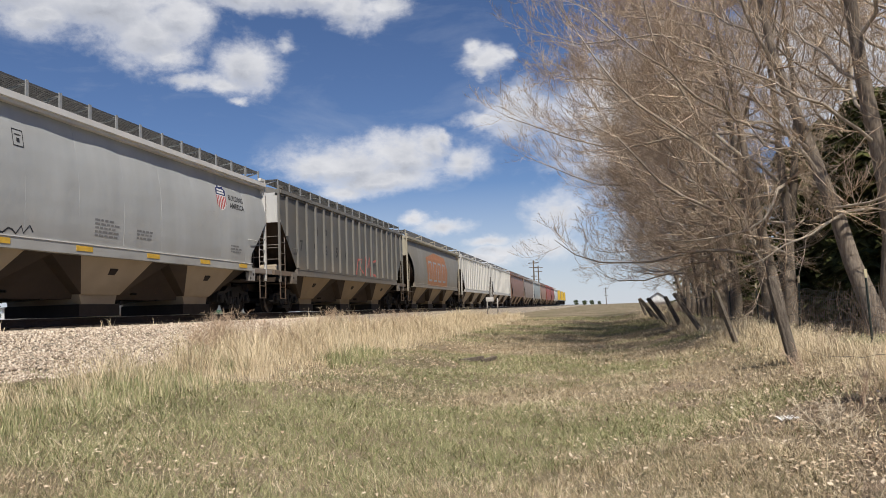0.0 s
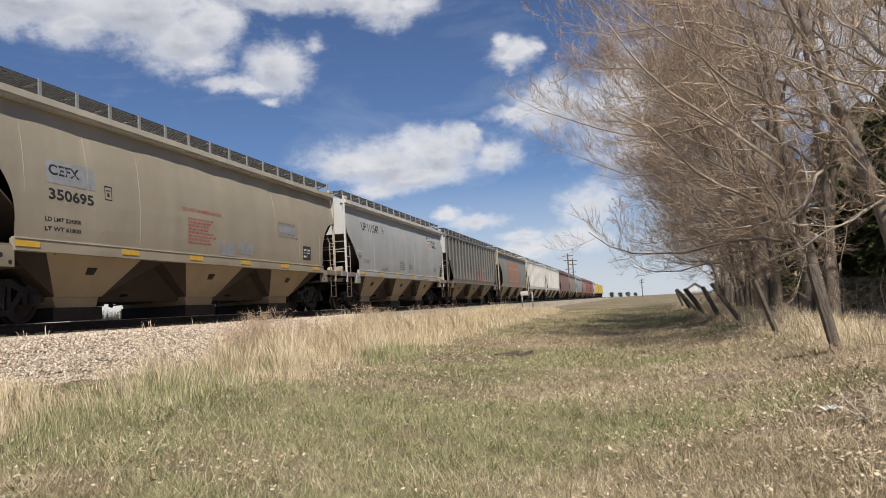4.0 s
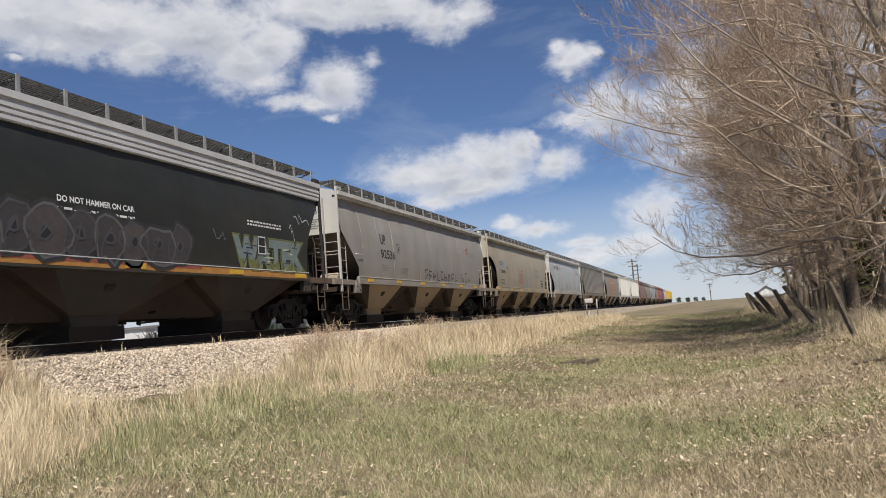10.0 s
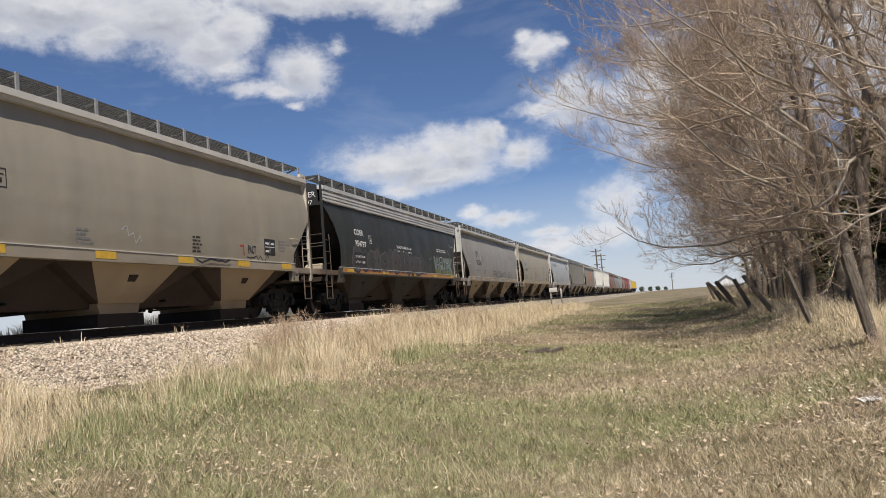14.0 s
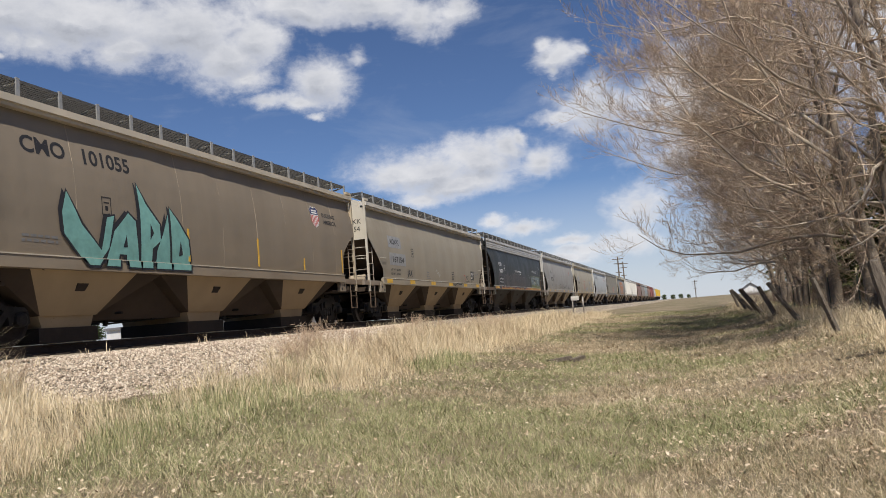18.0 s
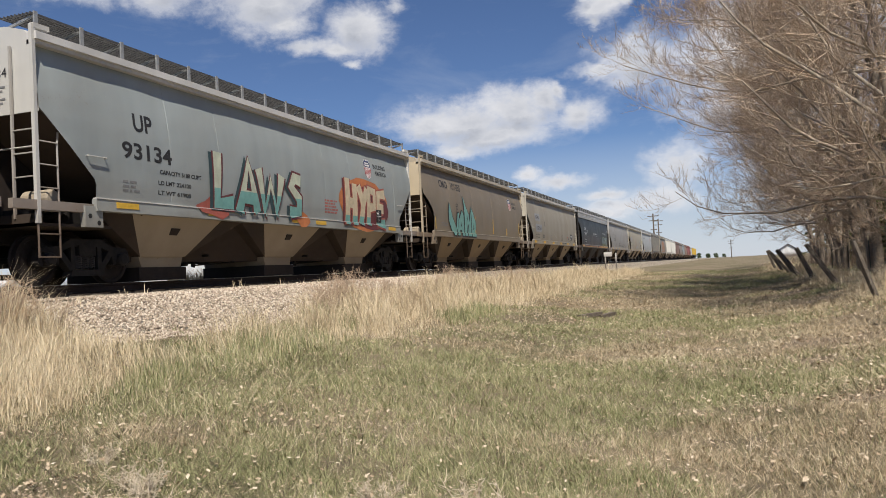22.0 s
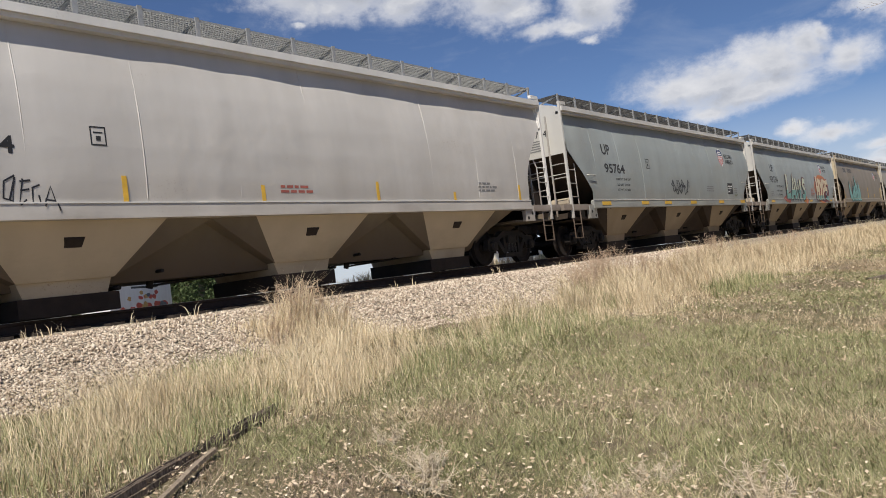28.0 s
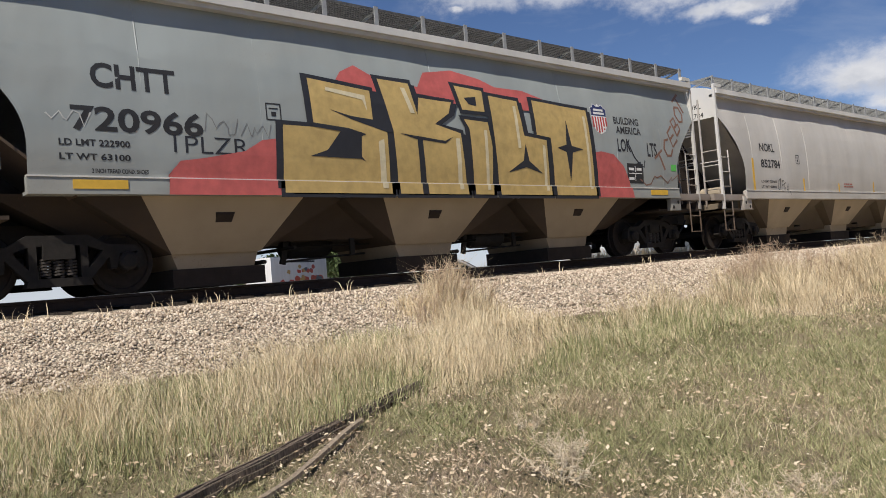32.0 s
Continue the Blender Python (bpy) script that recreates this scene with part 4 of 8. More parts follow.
    if near:
        s = Shape()
        for z in (0.60, 0.72):
            s.tube((0.35, -yb, z), (0.35, yb, z), 0.018, n=5)
        for k in range(5):
            y = -yb + 2 * yb * (k + 0.5) / 5
            s.box(0.32, 0.38, y - 0.02, y + 0.02, 0.55, 0.9)
        part("brake_rod", s, STEEL_DARK, car)
        for k, y in enumerate((-yb + lb, yb - lb)):
            tank = Shape().lathe([(-0.5, 0.06), (-0.47, 0.18), (-0.4, 0.22), (0.4, 0.22), (0.47, 0.18), (0.5, 0.06)], (0.1 + 0.3 * k, y, 0.62), "y", 12)
            part("air_reservoir", tank.box(0.05 + 0.3 * k, 0.15 + 0.3 * k, y - 0.3, y - 0.24, 0.6, 1.0).box(0.05 + 0.3 * k, 0.15 + 0.3 * k, y + 0.24, y + 0.3, 0.6, 1.0), STEEL_DARK, car)
            g = Shape().tube((-0.9, y - 0.7, 0.55), (0.95, y - 0.7, 0.55), 0.03, n=6).beam((0.5, y - 0.7, 0.3), (0.5, y - 0.55, 0.95), 0.05, 0.1).tube((0.5, y - 0.7, 0.34), (0.5, y + 1.0, 0.42), 0.02, n=5).beam((0.7, y + 0.6, 0.4), (0.7, y + 0.6, 1.0), 0.05, 0.09)
            part("brake_lever", g, STEEL_DARK, car)
        # brake gear at the rear end
        yp = -(length / 2 - 0.62)
        t = Shape().lathe([(-0.34, 0.05), (-0.32, 0.14), (-0.28, 0.17), (0.28, 0.17), (0.32, 0.14), (0.34, 0.05)], (0.78, yp + 0.75, 1.55), "x", 14)
        part("air_tank", t, paint("tank of " + label[:18], (0.42, 0.36, 0.27), 0.6, 0.8), car, "dusty brake air tank")
        t = Shape().box(0.95, 1.25, yp + 0.9, yp + 1.25, 1.1, 1.42).tube((1.3, yp + 0.8, 1.3), (0.5, yp + 1.0, 1.2), 0.05, n=8).box(0.4, 0.7, yp + 0.3, yp + 0.6, 1.1, 1.35)
        part("brake_valve", t, STEEL_DARK, car)
        t = Shape().lathe([(-0.015, 0.24), (-0.015, 0.275), (0.015, 0.275), (0.015, 0.24)], (-0.6, yp - 0.08, 2.3), "y", 18)
        for q in range(4):
            a = math.pi * q / 4
            t.tube((-0.6 + 0.26 * math.cos(a), yp - 0.08, 2.3 + 0.26 * math.sin(a)), (-0.6 - 0.26 * math.cos(a), yp - 0.08, 2.3 - 0.26 * math.sin(a)), 0.012, n=4)
        part("brake_wheel", t, STEEL_DARK, car)
    # posts of ribbed sides, weld seams of smooth ones
    for k in range(ribs):
        z0, z1 = 1.60, 4.10
        y = -(ye - 0.55) + 2 * (ye - 0.55) * k / (ribs - 1)
        cutz = [z for z in np.linspace(z0, z1, 26) if ye - float(end_cut(z, cut)) > abs(y) + 0.02]
        for sgn in ((1, -1) if near else (1,)):
            part("side_post", Shape().box(min(sgn * 1.54, sgn * 1.62), max(sgn * 1.54, sgn * 1.62), y - 0.04, y + 0.04, min(cutz), z1), trim_mat, car)
    if seams:
        s = Shape()
        zz = np.linspace(1.62, 4.08, 24)
        for a, b in zip(zz[:-1], zz[1:]):
            xa, xb = float(side_x(a, style)), float(side_x(b, style))
            s.add([(xa - 0.012, -0.012, a), (xa - 0.0035, 0, a), (xa - 0.012, 0.012, a), (xb - 0.012, -0.012, b), (xb - 0.0035, 0, b), (xb - 0.012, 0.012, b)], [(0, 1, 4, 3), (1, 2, 5, 4)])
        seam = s.mesh("weld_seam", rung_mat if dirt >= 0.4 else mat)
        for k in range(seams):
            part("weld_seam", seam, None, car).location = (0, -(ye - 1.6) + 2 * (ye - 1.6) * k / (seams - 1), 0)
    for sgn in (-1, 1):
        truck(car, sgn * (length / 2 - (2.1 if sgn > 0 else rear_truck)), turning, near)
    car["y_end"], car["style"], car["size"], car["dents"] = ye, style, length, 1.0 if near else 0.0
    return car


def shapes(car, name, polys, y, z, mat, lift=0.010, label=""):
    return part(name, wrap(cut_up(polys, 0.12, 1.55 - z), y, z, car, lift), mat, car, label)


def end_mark(car, words, x, z, size, mat=None):
    """Letters on the rear end panel."""
    vs, fs = text_shape(words, size)
    s = Shape().add([(x + u, -car["y_end"] - 0.006, z + v) for u, v in vs], fs)
    return part("end_lettering", s, mat or BLACK, car, "painted lettering")


def shield(car, y, z, h):
    """A plain shield: dark top, red and white stripes below."""
    w = 0.82 * h
    out = [(0, 0), (0.28, 0.10), (0.44, 0.30), (0.46, 0.62), (0.50, 0.86), (0.36, 0.88), (0.28, 1.0), (0.10, 0.93), (0, 1.0)]
    out = [(u * w, v * h) for u, v in out]
    full = out + [(-u, v) for u, v in out[::-1][1:-1]]
    shapes(car, "shield", [full], y, z, STENCIL_WHITE, 0.009)
    top = [(-0.45 * w, 0.60 * h), (0.45 * w, 0.60 * h), (0.48 * w, 0.85 * h), (0.34 * w, 0.87 * h), (0.27 * w, 0.97 * h), (0.1 * w, 0.91 * h), (-0.1 * w, 0.91 * h), (-0.27 * w, 0.97 * h), (-0.34 * w, 0.87 * h), (-0.48 * w, 0.85 * h)]
    shapes(car, "shield_top", [top], y, z, NAVY, 0.013)
    bars = []
    for k in range(6):
        u = (-0.40 + 0.16 * k) * w
        low = 0.04 * h + 0.24 * h * (abs(u + 0.04 * w) / (0.45 * w)) ** 1.6
        bars.append(rect(u - 0.045 * w, u + 0.045 * w, low, 0.57 * h))
    for bar in bars:
        shapes(car, "shield_stripe", [bar], y, z, RED, 0.013)
    shapes(car, "shield_print", [rect(-0.3 * w, 0.3 * w, 0.76 * h, 0.83 * h), rect(-0.34 * w, 0.34 * w, 0.65 * h, 0.72 * h)], y, z, STENCIL_WHITE, 0.016)


def reflectors(car, ys, z=1.45, w=0.45, h=0.11, upright=False):
    for y in ys:
        s = Shape()
        x = float(side_x(max(z, 1.6), car["style"])) + (0.036 if not upright else 0.004)
        a, b = (h, w) if upright else (w, h)
        s.box(x, x + 0.006, y - a / 2, y + a / 2, z - b / 2, z + b / 2)
        part("reflector", s, YELLOW, car, "yellow reflector strip")


def data_block(car, y, z, rows=3, w=0.9, mat=None):
    rng = random.Random(y + z)
    shapes(car, "small_print", fine_print(rng, w, rows), y, z, mat or GREY_INK)


def frame_box(car, y, z, w=0.28, h=0.34, mat=None):
    t = 0.02
    shapes(car, "plate_mark", [rect(0, w, 0, t), rect(0, w, h - t, h), rect(0, t, 0, h), rect(w - t, w, 0, h), rect(w * 0.35, w * 0.65, h * 0.25, h * 0.5), rect(w * 0.2, w * 0.8, h * 0.65, h * 0.72)], y, z, mat or BLACK)


def inspection(car, y, z):
    shapes(car, "stencil_panel", [rect(0, 0.62, 0, 0.46)], y, z, BLACK)
    shapes(car, "stencil_cross", [rect(0.05, 0.57, 0.22, 0.24), rect(0.30, 0.32, 0.05, 0.41), rect(0.06, 0.26, 0.3, 0.36), rect(0.36, 0.55, 0.3, 0.36), rect(0.06, 0.26, 0.08, 0.14)], y, z, STENCIL_WHITE, 0.013)

GAPS = {-10: -176.4, -9: -157.6, -8: -138.75, -7: -120.3, -6: -102.0, -5: -83.95, -4: -66.5, -3: -48.4, -2: -29.5, -1: -10.8, 0: 7.6, 1: 25.0, 2: 44.0, 3: 63.0, 4: 82.0, 5: 102.0,
        6: 121.0, 7: 140.0, 8: 159.0, 9: 178.0, 10: 197.0, 11: 213.0, 12: 232.0}
TRAIN = {}   # thing -> where its middle stands along the track at the start


def joins(number, car):
    TRAIN[car] = (GAPS[number] + GAPS[number + 1]) / 2
    return car


def length(number):
    return GAPS[number + 1] - GAPS[number]


SLANT = ("slant", 3.0, 1.85, 1.2)
ARCH = ("arch", 3.2, 1.9, 1.35)
SWEEP = ("curve", 2.95, 2.1, 1.05)
HOOK = ("curve", 3.6, 2.05, 1.1)
ARCH_DEEP = ("arch", 3.3, 1.95, 1.9)

c0 = joins(0, hopper("covered_hopper", "pale grey smooth covered hopper car with shield emblem", length(0), (0.43, 0.445, 0.44), trim=(0.66, 0.66, 0.63), strip=(0.74, 0.73, 0.70), cut=SLANT, turning=True, dirt=0.3, bay_pitch=4.46, seams=9))
c1 = joins(-1, hopper("covered_hopper", "dusty tan curved-side covered hopper car", length(-1), (0.38, 0.335, 0.25), trim=(0.52, 0.48, 0.38), strip=(0.56, 0.52, 0.42), cut=ARCH, seams=9, turning=True, dirt=0.45))
c2 = joins(-2, hopper("covered_hopper", "light grey covered hopper car with welded panels", length(-2), (0.315, 0.30, 0.275), trim=(0.60, 0.59, 0.55), strip=(0.62, 0.61, 0.57), cut=SLANT, seams=11, turning=True, dirt=0.4, slope=(0.20, 0.18, 0.15)))
c3 = joins(-3, hopper("covered_hopper", "black covered hopper car with graffiti along its side", length(-3), (0.021, 0.024, 0.0205), trim=(0.03, 0.03, 0.03), strip=(0.60, 0.60, 0.59), endcolour=(0.03, 0.03, 0.03), cut=("curve", 3.7, 2.1, 1.1), turning=True, dirt=0.12, bay_colour=(0.045, 0.041, 0.035), slope_share=0.1, deep_eave=3, rough=0.45, slope=(0.022, 0.02, 0.018)))
c4 = joins(-4, hopper("covered_hopper", "dusty grey-tan covered hopper car with yellow reflectors", length(-4), (0.335, 0.30, 0.235), trim=(0.60, 0.56, 0.47), strip=(0.64, 0.61, 0.55), cut=SLANT, turning=True, dirt=0.4))
c5 = joins(-5, hopper("covered_hopper", "weathered tan-grey covered hopper car with teal graffiti", length(-5), (0.235, 0.195, 0.145), trim=(0.48, 0.41, 0.30), strip=(0.56, 0.50, 0.40), endcolour=(0.62, 0.52, 0.36), cut=SWEEP, seams=9, turning=True, dirt=0.55))
c6 = joins(-6, hopper("covered_hopper", "grey covered hopper car with two graffiti pieces", length(-6), (0.325, 0.36, 0.355), trim=(0.62, 0.61, 0.57), strip=(0.66, 0.65, 0.62), cut=SLANT, turning=True, dirt=0.35, seams=9))
c7 = joins(-7, hopper("covered_hopper", "grey covered hopper car with shield emblem and black tag", length(-7), (0.315, 0.36, 0.36), trim=(0.60, 0.65, 0.63), strip=(0.70, 0.71, 0.70), cut=SLANT, turning=True, dirt=0.35, seams=9))
# bay_colour of c8 and c9 is raised: light missing on their bays is in the tan
c8 = joins(-8, hopper("covered_hopper", "white-grey covered hopper car with arched ends", length(-8), (0.58, 0.56, 0.525), trim=(0.74, 0.73, 0.70), strip=(0.72, 0.71, 0.68), cut=HOOK, turning=True, dirt=0.3, seams=9, slope=(0.52, 0.50, 0.46), bay_pitch=4.55, slope_share=0.5, bay_colour=(0.58, 0.49, 0.35), grate=GALV))
c9 = joins(-9, hopper("covered_hopper", "grey covered hopper car with large gold and red graffiti", length(-9), (0.68, 0.675, 0.65), trim=(0.62, 0.61, 0.58), strip=(0.68, 0.67, 0.64), cut=ARCH_DEEP, front=("curve", 3.3, 2.0, 1.0), turning=True, dirt=0.3, seams=9, bay_pitch=4.15, slope=(0.26, 0.26, 0.25), belly=0.68, rear_truck=3.0, slope_share=0.5, bay_colour=(0.80, 0.63, 0.37)))
c10 = joins(-10, hopper("covered_hopper", "dark grey covered hopper car at the tail of the view", length(-10), (0.30, 0.30, 0.30), cut=SLANT, turning=True))
f1 = joins(1, hopper("covered_hopper", "dark grey ribbed covered hopper car with red graffiti", length(1), (0.125, 0.125, 0.12), style="ribbed", trim=(0.19, 0.185, 0.17), cut=("slant", 3.2, 1.55, 1.5), ribs=18, dirt=0.5, endcolour=(0.6, 0.6, 0.58)))
f2 = joins(2, hopper("covered_hopper", "grey-tan covered hopper car with large orange graffiti", length(2), (0.25, 0.235, 0.20), trim=(0.46, 0.42, 0.32), cut=ARCH, dirt=0.5, near=False))
f3 = joins(3, hopper("covered_hopper", "white ribbed covered hopper car", length(3), (0.62, 0.61, 0.57), style="ribbed", cut=("slant", 3.2, 1.55, 1.5), ribs=16, near=False, dirt=0.2))
f4 = joins(4, hopper("covered_hopper", "white ribbed covered hopper car", length(4), (0.64, 0.63, 0.58), style="ribbed", cut=("slant", 3.2, 1.55, 1.5), ribs=16, near=False, dirt=0.2))
for k, (colour, label) in enumerate((((0.25, 0.13, 0.09), "rust-brown covered hopper car, far along the train"), ((0.30, 0.24, 0.20), "brown-grey covered hopper car, far along the train"),
                                     ((0.36, 0.35, 0.33), "grey covered hopper car, far along the train"), ((0.33, 0.19, 0.13), "faded brown covered hopper car, far along the train"),
                                     ((0.36, 0.08, 0.06), "red covered hopper car, far along the train"), ((0.30, 0.07, 0.055), "dark red covered hopper car, far along the train"),
                                     ((0.66, 0.65, 0.62), "white covered hopper car behind the engines"))):
    joins(5 + k, hopper("covered_hopper", label, length(5 + k), colour, cut=SLANT, near=False, dirt=0.3))

# ---- lettering, emblems and graffiti on the cars


def letters(car, words, y, z, cap, mat=None, width=None, name="lettering", lift=0.010, bold=0.024, clip=None):
    """Words with a given cap height, squeezed or stretched to a width."""
    cu = bpy.data.curves.new("letters", "FONT")
    cu.body, cu.size, cu.resolution_u, cu.offset = words, 1.0, 3, bold
    ob = bpy.data.objects.new("letters", cu)
    me = bpy.data.meshes.new_from_object(ob)
    vs = np.array([v.co[:2] for v in me.vertices])
    fs = [tuple(p.vertices) for p in me.polygons]
    bpy.data.objects.remove(ob)
    bpy.data.meshes.remove(me)
    bpy.data.curves.remove(cu)
    lo, hi = vs.min(0), vs.max(0)
    k = cap / (hi[1] - lo[1])
    kx = width / (hi[0] - lo[0]) if width else k
    vs = (vs - lo) * (kx, k)
    bm = bmesh.new()
    bv = [bm.verts.new((u, v, 0)) for u, v in vs]
    for f in fs:
        try:
            bm.faces.new([bv[i] for i in f])
        except ValueError:
            pass
    h = 0.3
    while h < cap:
        bmesh.ops.bisect_plane(bm, geom=bm.verts[:] + bm.edges[:] + bm.faces[:], plane_co=(0, h, 0), plane_no=(0, 1, 0))
        h += 0.3
    h, hi = 0.25, max(v.co.x for v in bm.verts)
    while h < hi:
        bmesh.ops.bisect_plane(bm, geom=bm.verts[:] + bm.edges[:] + bm.faces[:], plane_co=(h, 0, 0), plane_no=(1, 0, 0))
        h += 0.25
    if clip:
        bmesh.ops.bisect_plane(bm, geom=bm.verts[:] + bm.edges[:] + bm.faces[:], plane_co=(0, clip, 0), plane_no=(0.12, 1, 0), clear_outer=True)
    bm.verts.index_update()
    flat = [tuple(v.co[:2]) for v in bm.verts], [tuple(v.index for v in f.verts) for f in bm.faces]
    bm.free()
    return part(name, wrap(flat, y, z, car, lift), mat or BLACK, car, "painted lettering" if name == "lettering" else "spray-painted letters")


def below(poly, h):
    """The part of a polygon under height h."""
    out = []
    for (a, b), (c, d) in zip(poly, poly[1:] + poly[:1]):
        if b <= h:
            out.append((a, b))
        if (b - h) * (d - h) < 0:
            f = (h - b) / (d - b)
            out.append((a + f * (c - a), h))
    return out


def outline(poly, w):
    return stroke(poly, w, True)


def blob(cu, cv, ru, rv, n=14, wob=0.12, seed=1):
    r = random.Random(seed)
    return [(cu + ru * math.cos(2 * math.pi * k / n) * (1 + r.uniform(-wob, wob)), cv + rv * math.sin(2 * math.pi * k / n) * (1 + r.uniform(-wob, wob))) for k in range(n)]


GOLD = spray("gold spray", (0.56, 0.40, 0.15))
CREAM = spray("cream spray", (0.70, 0.62, 0.42))
CORAL = spray("coral red spray", (0.55, 0.12, 0.11))
INK = spray("blue-black spray", (0.02, 0.022, 0.03))
TEAL = spray("teal spray", (0.20, 0.44, 0.40))
MINT = spray("mint spray", (0.52, 0.58, 0.38))
PALE_MINT = spray("pale mint spray", (0.56, 0.60, 0.46))
SAND = spray("sand spray", (0.66, 0.56, 0.38))
NAVY_TEAL = spray("dark teal spray", (0.035, 0.075, 0.085))
MAROON = spray("maroon spray", (0.16, 0.035, 0.04))
ORANGE = spray("orange spray", (0.58, 0.20, 0.07))
LAVENDER = spray("grey-lilac spray", (0.060, 0.054, 0.056))
LILAC = spray("pale lilac spray", (0.085, 0.072, 0.07))
SMOKE = spray("smoke grey spray", (0.036, 0.036, 0.036))
LIME = spray("yellow-green spray", (0.15, 0.16, 0.05))
DIM_GREY = spray("dim grey spray", (0.12, 0.12, 0.125))
SMOKE_EDGE = spray("grey mist spray", (0.075, 0.075, 0.08))
DULL_TEAL = spray("blue-grey spray", (0.21, 0.27, 0.26))
BROWN_INK = spray("brown spray", (0.25, 0.13, 0.09))
PALE = spray("pale spray", (0.55, 0.56, 0.54))
PATCH_GREY = spray("grey patch", (0.33, 0.34, 0.35))
RUST_RED = spray("dull red spray", (0.42, 0.11, 0.08))
rng = random.Random(7)

# pale grey car
letters(c0, "UP 111547", -6.2, 3.22, 0.36, width=2.3)
frame_box(c0, -3.5, 3.28, 0.30, 0.34)
shield(c0, 4.95, 3.02, 0.78)
letters(c0, "BUILDING", 5.42, 3.40, 0.17, width=1.0)
letters(c0, "AMERICA", 5.44, 3.16, 0.17, width=1.0)
data_block(c0, -6.3, 1.98, 2, 1.1)
data_block(c0, -1.1, 2.1, 5, 0.9, GREY_INK)
data_block(c0, 0.5, 2.0, 3, 0.8, GREY_INK)
data_block(c0, 5.4, 2.0, 3, 0.7)
shapes(c0, "tag", scrawl(rng, 0.9, 0.22, 9, 0.035), -3.9, 1.58, INK, label="black spray tag")
reflectors(c0, (-6.4, -3.9, -1.46, 1.19, 3.8, 6.2), w=0.55)
end_mark(c0, "UP", 0.45, 3.75, 0.3)

# dusty tan car
shapes(c1, "repaint_patch", [rect(-0.05, 1.35, -0.12, 0.34)], -6.35, 2.78, PATCH_GREY, 0.008)
letters(c1, "CEFX", -6.33, 2.82, 0.21, width=0.88)
letters(c1, "350695", -6.36, 2.34, 0.22, width=1.3)
letters(c1, "LD LMT 224200", -6.46, 1.92, 0.08, width=1.0)
letters(c1, "LT WT 61800", -6.46, 1.74, 0.08, width=1.0)
frame_box(c1, -4.7, 2.52, 0.24, 0.30)
letters(c1, "DO NOT HAMMER ON CAR", -1.77, 2.62, 0.09, FADED_RED, width=1.9)
data_block(c1, -1.54, 2.42, 8, 1.2, FADED_RED)
shapes(c1, "repaint_patch", [rect(0, 0.75, 0, 0.34), rect(1.0, 1.85, 0.08, 0.42)], 0.05, 1.60, PATCH_GREY)
data_block(c1, 3.66, 2.78, 6, 1.5)
shapes(c1, "repaint_patch", [rect(0, 1.3, 0, 0.2)], 3.7, 2.52, PATCH_GREY, 0.012)
inspection(c1, 5.5, 1.72)
reflectors(c1, (-6.9, -3.88, -1.2, 1.4, 4.0, 6.5), w=0.6)

# light grey panelled car
letters(c2, "UP", -5.47, 2.77, 0.37, width=0.52)
letters(c2, "92536", -5.53, 2.27, 0.33, width=1.4)
frame_box(c2, -3.9, 2.55, 0.28, 0.34)
shapes(c2, "emblem", [[(0, 0.2), (0.4, 0.32), (0.4, 0.2), (0, 0.08)], [(0, 0), (0.4, 0.1), (0.4, 0.02), (0, -0.08)]], 5.4, 3.05, FADED_RED)
data_block(c2, 6.1, 3.1, 3, 0.5)
data_block(c2, -5.5, 2.0, 3, 0.8)
data_block(c2, -3.6, 1.95, 3, 0.8)
data_block(c2, 0.2, 1.98, 2, 0.5)
gr = random.Random(19)
for k in range(13):
    if k != 9:
        up, w = 0.34 + 0.12 * gr.random(), 0.30 + 0.12 * gr.random()
        pts = [(gr.uniform(0, 0.15) * w, up), (gr.uniform(0, 0.3) * w, gr.uniform(0, 0.1)), (w, gr.uniform(0, 0.25)), (w * gr.uniform(0.5, 1), up * gr.uniform(0.4, 0.7)), (w * 0.1, up * gr.uniform(0.45, 0.6))]
        shapes(c2, "tag_stroke", stroke(pts[:3 + gr.randrange(3)], 0.055), -0.95 + 0.53 * k, 1.60, INK, label="black marker stroke")
        if gr.random() < 0.6:
            shapes(c2, "tag_stroke", stroke([(0.02, up * 0.95), (w, up * gr.uniform(0.8, 1.1))], 0.05), -0.95 + 0.53 * k, 1.60, INK, 0.013)
reflectors(c2, (-6.6, -3.9, -1.3, 1.4, 4.1, 6.6), w=0.5)
end_mark(c2, "UP", 0.35, 3.95, 0.24)
end_mark(c2, "92536", 0.25, 3.62, 0.28)

